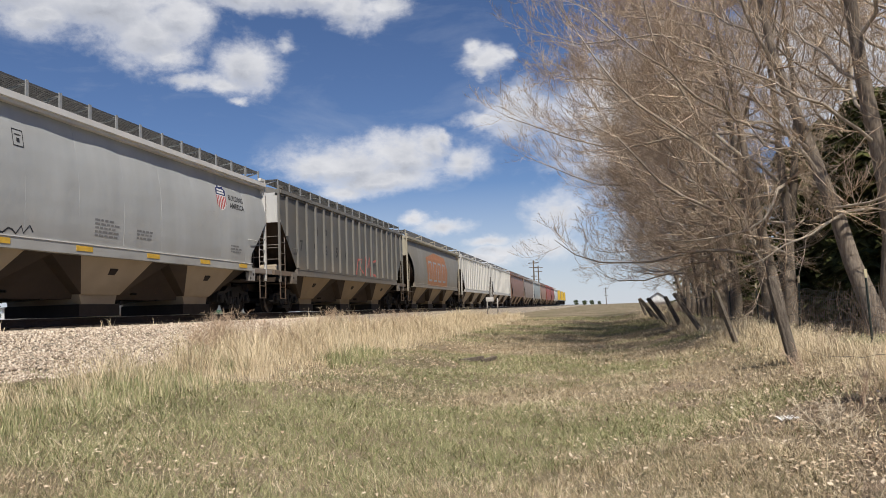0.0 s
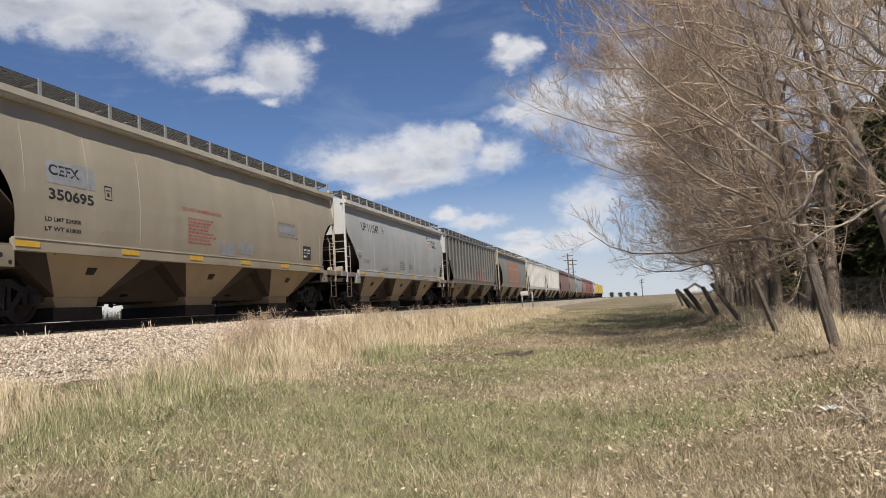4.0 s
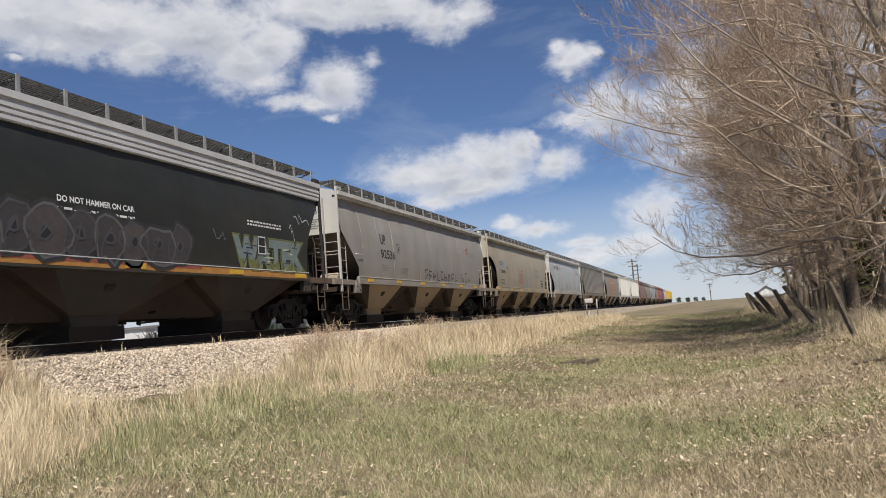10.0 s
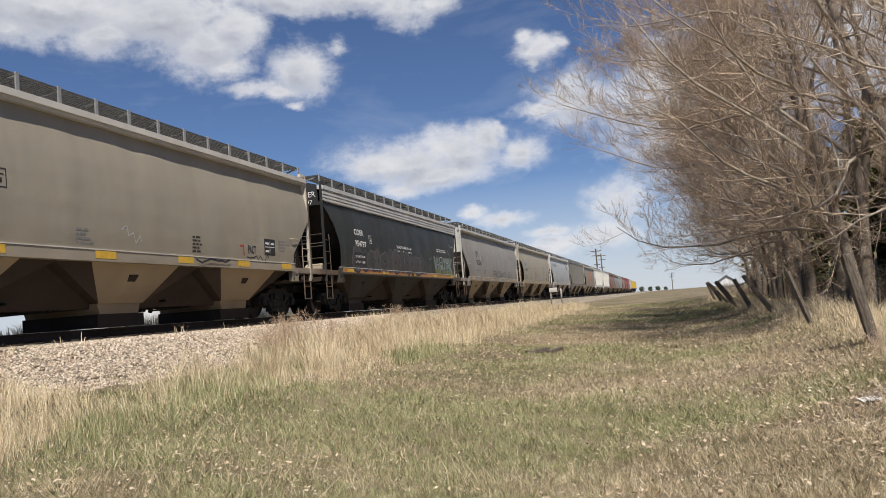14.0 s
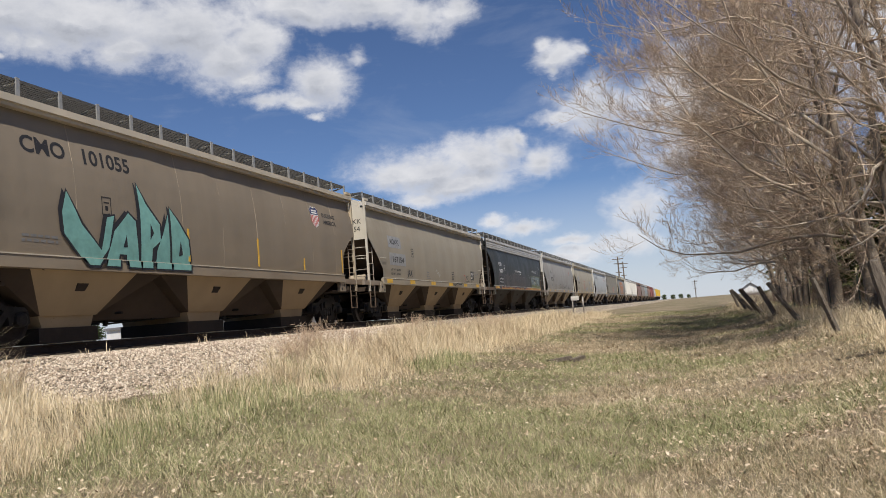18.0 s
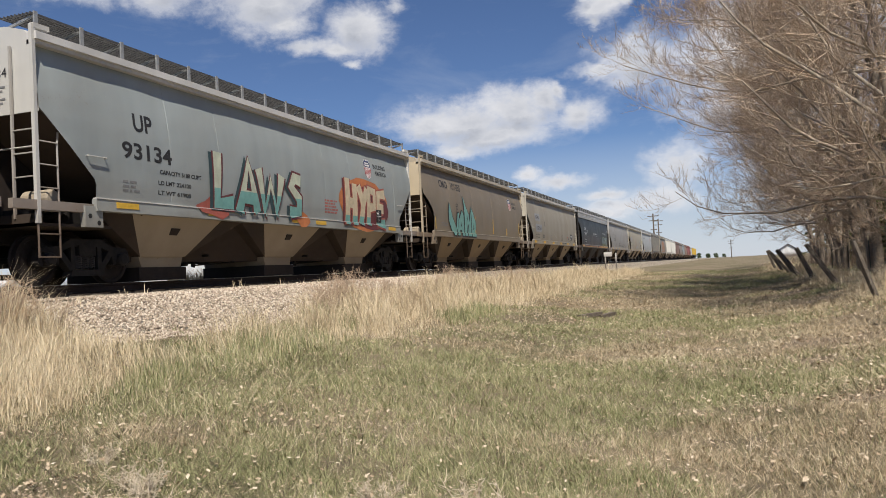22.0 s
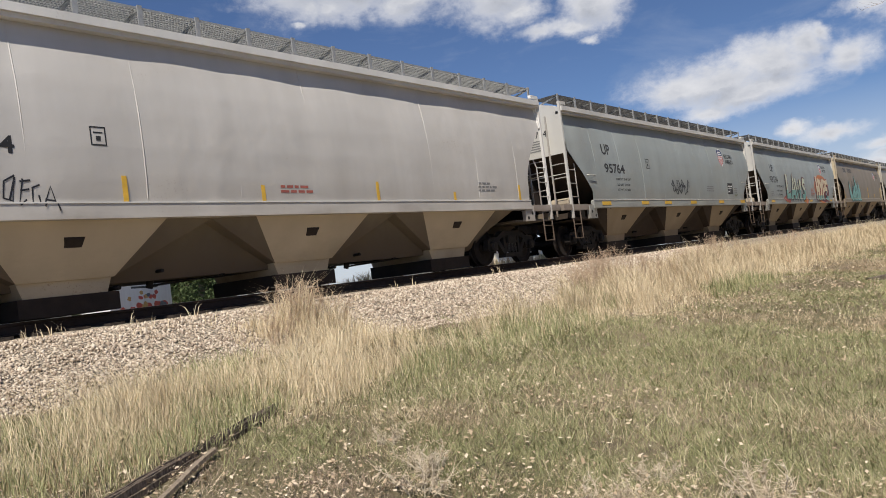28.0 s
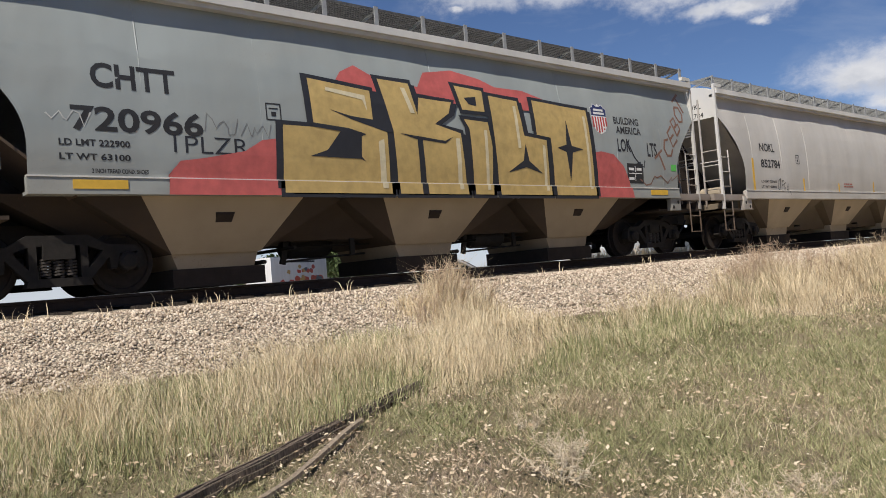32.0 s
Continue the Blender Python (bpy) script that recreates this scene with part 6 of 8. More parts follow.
for k, ch in enumerate("ICEBOI"):
    lean = 0.75
    lines = [p for q in BRUSH[ch] for p in stroke([(0.95 * (u * math.cos(lean) - v * math.sin(lean) * 0.55), 0.85 * (v * math.cos(lean) + u * math.sin(lean))) for u, v in q], 0.06)]
    shapes(c9, "tag", lines, 7.18 + 0.235 * k, 1.95 + 0.30 * k, BROWN_INK, 0.012, "brown spray letter")
shapes(c9, "sticker", [rect(0, 0.22, 0, 0.16)], 7.5, 1.98, spray("green sticker", (0.12, 0.55, 0.10)), 0.014, "small green sticker")
reflectors(c9, (-6.0, -3.1, -0.4, 1.9, 4.0, 6.9), w=0.7, h=0.12)

# cars ahead
for ch, y, z in (("U", -5.4, 2.9), ("P", -4.2, 2.9), ("7", -7.0, 2.25), ("9", -5.5, 2.25), ("6", -4.2, 2.25), ("5", -2.9, 2.25), ("6", -1.6, 2.25)):
    letters(f1, ch, y, z, 0.42)
shapes(f1, "graffiti_line", stroke([(0, 0.0), (0.3, 0.7), (0.9, 0.75), (0.6, 0.3), (1.1, 0.1)], 0.12) + stroke([(1.4, 0.0), (1.5, 0.9), (1.9, 0.4), (2.2, 0.9), (2.3, 0.0)], 0.12) + stroke([(3.3, 0.8), (2.7, 0.7), (2.7, 0.1), (3.3, 0.05)], 0.12), -0.2, 1.62, spray("pinkish red spray", (0.62, 0.17, 0.14)), 0.09, "pinkish red graffiti letters")
end_mark(f1, "UP", 0.35, 3.85, 0.28)
shapes(f2, "graffiti_fill", [[(-3.6, 1.5), (3.0, 1.5), (3.3, 2.6), (2.6, 3.6), (-1.0, 3.75), (-3.9, 3.3)]], 0, 0, spray("rusty orange spray", (0.42, 0.17, 0.055)), 0.012, "large orange graffiti panel")
for k in range(4):
    shapes(f2, "graffiti_line", outline(rect(0.2, 1.1, 0.1, 1.3), 0.18), -3.4 + 1.55 * k, 1.75, PATCH_GREY, 0.016)


# ---- the engines at the head of the train
def locomotive(label):
    car = thing("locomotive", label, "locomotive", group="train")
    yel = paint("engine yellow", (0.62, 0.42, 0.04), 0.45, 0.3)
    grey = paint("engine grey", (0.16, 0.16, 0.16), 0.55, 0.3)
    part("hood", Shape().plate([(-9.5, 1.6), (6.0, 1.6), (6.0, 4.3), (-8.8, 4.3), (-9.5, 4.0)], -0.95, 0.95), yel, car, "yellow engine hood")
    part("hood_roof", Shape().plate([(-9.4, 4.3), (6.0, 4.3), (5.8, 4.65), (-9.0, 4.6)], -0.9, 0.9), grey, car)
    part("cab", Shape().plate([(6.0, 1.6), (8.6, 1.6), (8.6, 3.4), (8.2, 4.5), (6.0, 4.6)], -1.5, 1.5), yel, car, "yellow driver's cab")
    part("cab_window", Shape().box(1.5, 1.51, 6.4, 7.8, 3.2, 3.9), plain("dark glass", (0.02, 0.022, 0.025), 0.15), car)
    part("nose", Shape().plate([(8.6, 1.6), (10.6, 1.6), (10.6, 2.7), (10.2, 3.1), (8.6, 3.3)], -0.9, 0.9), yel, car)
    part("walkway", Shape().box(-1.55, 1.55, -10.7, 10.8, 1.35, 1.6), grey, car)
    part("fuel_tank", Shape().plate([(-2.8, 0.45), (2.8, 0.45), (3.1, 0.8), (3.1, 1.3), (-3.1, 1.3), (-3.1, 0.8)], -1.4, 1.4), STEEL_DARK, car)
    r = Shape()
    for k in range(12):
        y = -10.4 + 1.35 * k
        r.tube((1.5, y, 1.6), (1.5, y, 2.6), 0.02, n=4)
    r.tube((1.5, -10.4, 2.6), (1.5, 4.5, 2.6), 0.02, n=4)
    part("hand_rail", r, yel, car)
    for e in (-7.2, -6.0, 6.0, 7.2):
        truck(car, e, False, False)
    return car


for k, label in enumerate(("yellow and grey diesel locomotive pulling the train", "yellow diesel locomotive, second of the engines", "yellow diesel locomotive at the head of the train")):
    TRAIN[locomotive(label)] = 232 + 11.2 + 22.4 * k

# ---------------------------------------------------------------- trees


def prisms(P, Q, r1, r2, sides=3):
    """Tapered rods between the rows of P and Q, as arrays of vertices and faces."""
    P, Q, r1, r2 = (np.asarray(a, float) for a in (P, Q, r1, r2))
    d = Q - P
    d /= np.linalg.norm(d, axis=1)[:, None] + 1e-9
    ref = np.where(np.abs(d[:, 2:3]) > 0.9, np.array([[1.0, 0, 0]]), np.array([[0, 0, 1.0]]))
    a = np.cross(d, ref)
    a /= np.linalg.norm(a, axis=1)[:, None] + 1e-9
    b = np.cross(d, a)
    ang = 2 * np.pi * np.arange(sides) / sides
    ring = a[:, None] * np.cos(ang)[None, :, None] + b[:, None] * np.sin(ang)[None, :, None]
    V = np.concatenate([P[:, None] + ring * r1[:, None, None], Q[:, None] + ring * r2[:, None, None]], 1)
    k = np.arange(sides)
    f = np.stack([k, (k + 1) % sides, sides + (k + 1) % sides, sides + k], -1)
    F = (np.arange(len(P)) * 2 * sides)[:, None, None] + f[None]
    return V.reshape(-1, 3), F.reshape(-1, 4)


def bend_tube(pts, radii, sides):
    """One continuous tapered tube along a bent line."""
    s = Shape()
    pts = [Vector(p) for p in pts]
    ref = Vector((1, 0.3, 0))
    for k, p in enumerate(pts):
        d = (pts[min(k + 1, len(pts) - 1)] - pts[max(k - 1, 0)]).normalized()
        a = d.cross(ref).normalized()
        b = d.cross(a)
        s.v += [tuple(p + (a * math.cos(2 * math.pi * j / sides) + b * math.sin(2 * math.pi * j / sides)) * radii[k]) for j in range(sides)]
    s.f += [(k * sides + j, k * sides + (j + 1) % sides, (k + 1) * sides + (j + 1) % sides, (k + 1) * sides + j) for k in range(len(pts) - 1) for j in range(sides)]
    return s


def sprout(rng, pts, rad, length, count, ratio, spread, segs, up):
    """Side shoots along many bent lines at once: their points, radii and lengths."""
    n, m = pts.shape[0], pts.shape[1] - 1
    f = 0.10 + 0.90 * (np.arange(count)[None] + rng.random((n, count))) / count
    i = np.minimum((f * m).astype(int), m - 1)
    u = f * m - i
    row = np.arange(n)[:, None]
    p = (pts[row, i] * (1 - u)[..., None] + pts[row, i + 1] * u[..., None]).reshape(-1, 3)
    d = (pts[row, i + 1] - pts[row, i]).reshape(-1, 3)
    d /= np.linalg.norm(d, axis=1)[:, None] + 1e-9
    r = (rad[row, i] * (1 - u) + rad[row, i + 1] * u).ravel() * rng.uniform(0.35, 0.6, n * count)
    ax = rng.normal(0, 1, d.shape) * (1, 1, 0.8)
    ax -= d * (ax * d).sum(1)[:, None]
    ax /= np.linalg.norm(ax, axis=1)[:, None] + 1e-9
    a = (spread * rng.uniform(0.55, 1.25, n * count))[:, None]
    d = d * np.cos(a) + ax * np.sin(a)
    L = np.repeat(length, count) * ratio * rng.uniform(0.55, 1.25, n * count) * (1.2 - 0.55 * f.ravel())
    line = [p]
    for _ in range(segs):
        d = d + rng.normal(0, 0.17, d.shape) + (0, 0, up / segs)
        d /= np.linalg.norm(d, axis=1)[:, None]
        line.append(line[-1] + d * (L / segs)[:, None])
    taper = 1 - 0.65 * np.arange(segs + 1) / segs
    return np.stack(line, 1), np.maximum(r, 0.0048)[:, None] * taper[None], L


def rods_of(pts, rad):
    flat = lambda q: q.reshape(-1, q.shape[-1]) if q.ndim == 3 else q.ravel()
    return prisms(flat(pts[:, :-1]), flat(pts[:, 1:]), flat(rad[:, :-1]), flat(rad[:, 1:]), 3)


def twig_tips(pts, rad):
    """The last twigs: folded slivers that end in a point."""
    P, Q, r = pts[:, 0], pts[:, -1], rad[:, :1] * 1.0
    d = Q - P
    a = np.cross(d, (0.31, 0.52, 0.8))
    a *= r / (np.linalg.norm(a, axis=1)[:, None] + 1e-9)
    b = np.cross(d, a)
    b *= r / (np.linalg.norm(b, axis=1)[:, None] + 1e-9)
    v = np.stack([P - a, P + b, P + a, Q], 1).reshape(-1, 3)
    f = (4 * np.arange(len(P)))[:, None, None] + np.array([(0, 1, 3), (1, 2, 3)])
    return v, f.reshape(-1, 3)


def bare_tree(seed, height, r, limbs, crown, plan, stems=((0, 0, 1.0),), low=1.4):
    """Stem meshes, limb meshes and the twigs of a leafless tree; its limbs end on a domed crown (middle, half sizes)."""
    rng = random.Random(seed)
    nrng = np.random.default_rng(seed)
    mid, half = np.array(crown[0], float), np.array(crown[1], float)
    stem_meshes, limb_meshes, lines, radii, lengths = [], [], [], [], []
    for sx, sy, scale in stems:
        H = height * scale
        pts, p, d = [], np.array([sx * 0.3, sy * 0.3, -0.35]), np.array([sx, sy, 3.2])
        n = 11
        for k in range(n + 1):
            pts.append(p)
            d = d / np.linalg.norm(d)
            p = p + d * H / n
            d = d + np.array([rng.gauss(0, 0.075), rng.gauss(0, 0.075), 0.06])
        rad = [r * scale * (1.3 if k == 0 else 1.08 if k == 1 else 1) * (1 - 0.86 * k / n) for k in range(n + 1)]
        stem_meshes.append(bend_tube(pts, rad, 10).mesh("trunk", BARK, True))
        for k in range(limbs):
            f = (low / H) + (0.97 - low / H) * (k + rng.random() * 0.8) / limbs
            i = min(n - 1, int(f * n))
            q = pts[i] + (pts[i + 1] - pts[i]) * (f * n - i)
            a = rng.uniform(0, 2 * math.pi) if rng.random() > 0.6 else math.pi + rng.gauss(0.3, 0.7)
            rise = rng.uniform(-0.18, 0.45) + 1.0 * f
            d = np.array([math.cos(a), math.sin(a), rise])
            d /= np.linalg.norm(d)
            # out to the dome
            o, w = (q - mid) / half, d / half
            B, C = (o * w).sum(), (o * o).sum() - 1
            L = (-B + math.sqrt(max(0.0, B * B - (w * w).sum() * C))) / (w * w).sum() if C < 0 else 2.0
            L = max(1.6, L * rng.uniform(0.72, 1.0))
            m = 8
            lp, dd, r0 = [q], d, min(rad[i] * 0.5, 0.015 + 0.0068 * L)
            sag = rng.uniform(-0.10, 0.04)
            for j in range(m):
                dd = dd + np.array([rng.gauss(0, 0.22), rng.gauss(0, 0.22), rng.gauss(sag if j < 4 else 0.12, 0.15)])
                dd = dd / np.linalg.norm(dd)
                lp.append(lp[-1] + dd * L / m)
            lr = [r0 * (1 - 0.8 * j / m) for j in range(m + 1)]
            limb_meshes.append(bend_tube(lp, lr, 6).mesh("limb", LIMB_BARK, True))
            lines.append(lp), radii.append(lr), lengths.append(L)
    pts, rad, L = np.array(lines), np.array(radii), np.array(lengths)
    V, Fs, base = [], [], 0
    for level, (count, ratio, spread) in enumerate(plan):
        last = level == len(plan) - 1
        pts, rad, L = sprout(nrng, pts, rad, L, count, ratio, spread, 1 if last else (4, 2, 2)[level], (0.35, 0.5, 0.5)[min(level, 2)])
        v, f = twig_tips(pts, rad) if last else rods_of(pts, rad)
        if f.shape[1] == 4:
            f = np.concatenate([f[:, [0, 1, 2]], f[:, [0, 2, 3]]])
        V.append(v), Fs.append(f + base)
        base += len(v)
    return stem_meshes, limb_meshes, raw_mesh("twigs", np.concatenate(V), np.concatenate(Fs), TWIG)


def plant(name, meshes, x, y, turn, label, category="tree", group="row of trees", scale=1.0):
    t = thing(name, label, category, pose(x, y, float(ground_z(x, y)), 0, 0, turn) @ Matrix.Diagonal((scale, scale, scale, 1)), group)
    if len(meshes) == 3:
        for me in meshes[0]:
            part("trunk", me, None, t)
        for me in meshes[1]:
            part("limb", me, None, t)
        part("crown", meshes[2], None, t)
    else:
        for part_name, me in zip(("trunk", "crown"), meshes):
            part(part_name, me, None, t)
    return t


DENSE = ((15, 0.34, 0.9), (9, 0.5, 0.8), (11, 0.46, 0.8))
LIGHT = ((12, 0.36, 0.9), (8, 0.5, 0.8), (10, 0.48, 0.8))
tree_a = bare_tree(11, 14.5, 0.29, 10, ((-0.4, -0.3, 8.8), (5.6, 5.5, 6.8)), LIGHT, ((-0.75, 0.1, 0.85), (0.1, 0.25, 1.0), (0.7, -0.3, 0.8)), 3.2)
tree_b = bare_tree(12, 15.5, 0.20, 13, ((-1.6, -0.6, 9.2), (7.6, 6.0, 7.2)), DENSE, ((-0.25, 0.0, 1.0), (0.3, -0.35, 0.9)), 1.6)
tree_c = bare_tree(13, 14.0, 0.18, 12, ((-1.8, -0.4, 8.2), (7.6, 6.0, 6.8)), DENSE, ((-0.45, -0.2, 0.95), (0.2, 0.3, 1.0)), 1.5)
tree_d = bare_tree(14, 16.5, 0.20, 13, ((-1.4, -0.4, 9.6), (7.2, 6.0, 7.6)), LIGHT, ((0.05, 0.1, 1.0), (-0.4, -0.2, 0.85)), 2.6)
tree_e = bare_tree(15, 15.5, 0.19, 12, ((-1.4, -0.4, 9.2), (7.2, 6.0, 7.2)), LIGHT, ((-0.1, 0.1, 1.0), (0.45, 0.0, 0.85)), 2.6)
LEAFLESS = "tall leafless cottonwood with pale bark and dense bare twigs"
plant("cottonwood", tree_a, 7.0, 20.5, 0, "large leafless cottonwood with several forked trunks behind the fence")
for k, (x, y, m, turn, s) in enumerate(((6.0, 26.5, tree_c, 0, 1.05), (6.3, 30.0, tree_b, 15, 1.05), (5.8, 34.5, tree_b, -40, 1.0), (6.2, 39.5, tree_c, 20, 1.1), (6.0, 45.0, tree_b, -15, 0.95), (6.6, 51.0, tree_d, 8, 0.9),
                                       (6.6, 58.0, tree_e, -20, 0.95), (7.2, 66.0, tree_d, 25, 0.9), (7.8, 76.0, tree_e, -5, 0.85), (11.5, 29.0, tree_d, 30, 1.1), (11.0, 37.0, tree_e, -25, 1.1), (12.5, 22.0, tree_e, 20, 1.05))):
    plant("cottonwood", m, x, y, turn, LEAFLESS, scale=s)


def spruce(seed, height, spread, ragged=0.0):
    """A spruce: a straight trunk, whorls of drooping boughs, needle sprays on them."""
    rng = random.Random(seed)
    P = [(0, 0, -0.3, 0, 0, height, 0.16, 0.02)]
    tri = []
    z = 0.6
    while z < height - 0.3:
        f = 1 - z / height
        for k in range(7):
            if rng.random() < ragged * (0.4 + 0.6 * f):
                continue
            a = rng.uniform(0, 2 * math.pi)
            L = spread * (0.25 + 0.75 * f) * rng.uniform(0.7, 1.1)
            n = 7
            p = np.array([0, 0, z + rng.uniform(-0.1, 0.1)])
            for j in range(n):
                drop = -0.10 - 0.35 * (j / n) ** 2 + (0.25 if j > 5 else 0)
                q = p + np.array([math.cos(a), math.sin(a), drop]) * L / n
                P.append((*p, *q, 0.022 * (1 - j / (n + 1)), 0.02 * (1 - (j + 1) / (n + 1))))
                for _ in range(11):
                    c = p + (q - p) * rng.random()
                    side = rng.choice((-1, 1))
                    w = np.array([-math.sin(a) * side + math.cos(a) * 0.6, math.cos(a) * side + math.sin(a) * 0.6, -0.55 + rng.uniform(-0.3, 0.2)]) * rng.uniform(0.22, 0.55)
                    t = np.array([rng.gauss(0, 1), rng.gauss(0, 1), rng.gauss(0, 0.4)]) * 0.10
                    tri.append((c - t, c + t, c + w))
                p = q
        z += rng.uniform(0.3, 0.42)
    P = np.array(P)
    v, f = prisms(P[:, :3], P[:, 3:6], P[:, 6], P[:, 7], 3)
    T = np.array(tri).reshape(-1, 3)
    return raw_mesh("trunk", v, f, BARK_MOSS), raw_mesh("crown", T, np.arange(len(T)).reshape(-1, 3), NEEDLES)


spruce_a, spruce_b = spruce(3, 11.0, 2.9), spruce(4, 13.5, 2.8, 0.72)
for x, y, m, turn, s in ((9.0, 22.8, spruce_a, 0, 0.62), (8.6, 26.0, spruce_a, 80, 0.66), (8.8, 29.5, spruce_a, 150, 0.62), (11.2, 18.2, spruce_b, 0, 0.95), (11.8, 28.0, spruce_a, 200, 0.75), (10.5, 33.0, spruce_a, 40, 0.8),
                        (9.4, 37.5, spruce_a, 77, 0.7), (10.2, 43.0, spruce_a, 190, 0.8), (9.8, 50.0, spruce_a, 290, 0.8), (9.5, 60.0, spruce_a, 10, 0.9), (10.5, 85.0, spruce_b, 10, 1.0), (14.8, 34.0, spruce_a, 220, 1.0), (13.5, 40.0, spruce_a, 300, 1.0), (13.0, 47.0, spruce_a, 95, 1.0), (12.0, 66.0, spruce_a, 35, 0.9)):
    plant("spruce", m, x, y, turn, "dark green spruce with drooping boughs behind bare trees", "tree", "spruces", s)


# undergrowth between the trunks
def brush(n, seed, x0, x1, y0, y1, h):
    rng = np.random.default_rng(seed)
    x, y = rng.uniform(x0, x1, n), rng.uniform(y0, y1, n)
    P = np.stack([x, y, ground_z(x, y)], -1)
    d = np.stack([rng.normal(0, 0.45, n), rng.normal(0, 0.45, n), np.ones(n)], -1)
    Q = P + d * (h * rng.uniform(0.3, 1, n))[:, None]
    d2 = d + rng.normal(0, 0.6, (n, 3))
    Q2 = Q + d2 * (0.5 * h * rng.uniform(0.3, 1, n))[:, None]
    return np.concatenate([P, Q]), np.concatenate([Q, Q2]), np.concatenate([np.full(n, 0.007), np.full(n, 0.005)]), np.concatenate([np.full(n, 0.005), np.full(n, 0.0025)])


v, f = prisms(*brush(3000, 5, 5.8, 12, 16, 80, 0.9), 3)
tagged(new("undergrowth", raw_mesh("undergrowth", v, f, BRUSHWOOD)), "tangle of bare brown brush under the trees", "brush", kind="stuff")

# ---------------------------------------------------------------- grass


def field(x, y):
    """Heights of tall dry grass over the plan, 0 where the turf is short."""
    n = np.sin(x * 2.1 + 1.3 * np.sin(y * 0.7)) * np.sin(y * 0.9 + 0.8 * np.sin(x * 1.3)) * 0.5 + 0.5
    toe = -8.35 + 0.25 * np.sin(y * 0.55)
    band = np.clip(1 - np.abs(x - (toe + 1.25)) / 1.7, 0, 1)
    tall = band * (0.34 + 0.34 * n)
    # the thick stand beside the bank, from 15 m on
    stand = np.clip((y - 14.0) / 2.5, 0, 1) * np.clip((60 - y) / 10, 0, 1) * np.clip(1 - np.abs(x + 7.4) / 2.3, 0, 1)
    tall = np.maximum(tall, stand * (0.55 + 0.35 * n))
    # a tuft on the edge of the stones
    tuft = np.exp(-(((x + 8.7) / 0.75) ** 2 + ((y - 7.8) / 0.9) ** 2))
    tall = np.maximum(tall, tuft * 0.75)
    bare = np.clip((y - 8.4) / 1.0, 0, 1) * np.clip((14.5 - y) / 1.0, 0, 1)
    tall = tall * np.where(x < -7.4, 1 - 0.75 * bare, 1)
    near = np.clip((5.0 - y) / 1.5, 0, 1) * (x < -7.2)
    tall = tall * (1 - 0.8 * near)
    # along the fence
    fence = np.clip(1 - np.abs(x - 4.0) / 1.5, 0, 1) * (0.30 + 0.25 * n)
    return np.maximum(tall, fence)


def patches(x, y, size, seed, octaves=3):
    """Uneven patches about size metres across, from -1 to 1."""
    out, amp, tot = 0.0, 1.0, 0.0
    for o in range(octaves):
        u, v = x / size * 2 ** o + 17.3 * seed, y / size * 2 ** o + 9.7 * seed
        i, j = np.floor(u), np.floor(v)
        fu, fv = u - i, v - j
        fu, fv = fu * fu * (3 - 2 * fu), fv * fv * (3 - 2 * fv)
        grain = lambda a, b: (np.sin(a * 127.1 + b * 311.7 + seed * 74.7) * 43758.5453) % 1.0
        low = grain(i, j) * (1 - fu) + grain(i + 1, j) * fu
        high = grain(i, j + 1) * (1 - fu) + grain(i + 1, j + 1) * fu
        out = out + amp * (low * (1 - fv) + high * fv)
        tot += amp
        amp *= 0.55
    return 2.6 * (out / tot - 0.5)


def worn_ground(x, y):
    """Where the turf is thin and brown: positive."""
    return patches(x * 0.75, y, 1.7, 3) + 0.9 * np.clip((x - 0.8) / 1.6, 0, 1) * np.clip((15 - y) / 3, 0, 1) + 0.7 * np.exp(-((x + 1.8) / 2.4) ** 2 - ((y - 4.2) / 1.6) ** 2) - 0.15


def scatter(n, seed, near, far, power, a0=-84, a1=31):
    rng = np.random.default_rng(seed)
    r = near + (far - near) * rng.random(n) ** power
    a = np.radians(rng.uniform(a0, a1, n))
    return rng, r * np.sin(a), r * np.cos(a), r


def tufts(rng, x, y, h, w, lean, base=None, slim=False):
    """Bent blades with three faces each; slim ones are one pointed face."""
    n = len(x)
    z = bank_z(x, y) if base is None else base
    a = rng.uniform(0, 2 * np.pi, n)
    side = np.stack([np.cos(a), np.sin(a), 0 * a], -1) * (w / 2)[:, None]
    la = rng.uniform(0, 2 * np.pi, n)
    k = rng.uniform(0.2, 1.0, n) * lean
    sway = 0.09 * np.sin(x * 1.9 + 1.2 * np.sin(y * 1.3))
    out = np.stack([np.cos(la) * k - 0.1 + sway * 0.5, np.sin(la) * k + sway, 0 * a], -1)
    p = np.stack([x, y, z - 0.015], -1)
    m = p + out * (h * 0.35)[:, None] + np.array([0, 0, 1.0]) * (h * 0.6)[:, None]
    t = p + out * h[:, None] + np.array([0, 0, 1.0]) * (h * (1 - 0.25 * k))[:, None]
    if slim:
        flat = np.stack([np.cos(la) * k, np.sin(la) * k, 0 * a], -1)
        t = p + flat * h[:, None] + np.array([0, 0, 1.0]) * (h * (1 - 0.25 * k))[:, None]
        return np.stack([p - side, p + side, t], 1).reshape(-1, 3), np.arange(3 * n).reshape(-1, 3)
    V = np.stack([p - side, p + side, m + side * 0.75, m - side * 0.75, t], 1).reshape(-1, 3)
    i = (np.arange(n) * 5)[:, None]
    F = np.concatenate([i + [0, 1, 2], i + [0, 2, 3], i + [3, 2, 4]], 1).reshape(-1, 3)
    return V, F


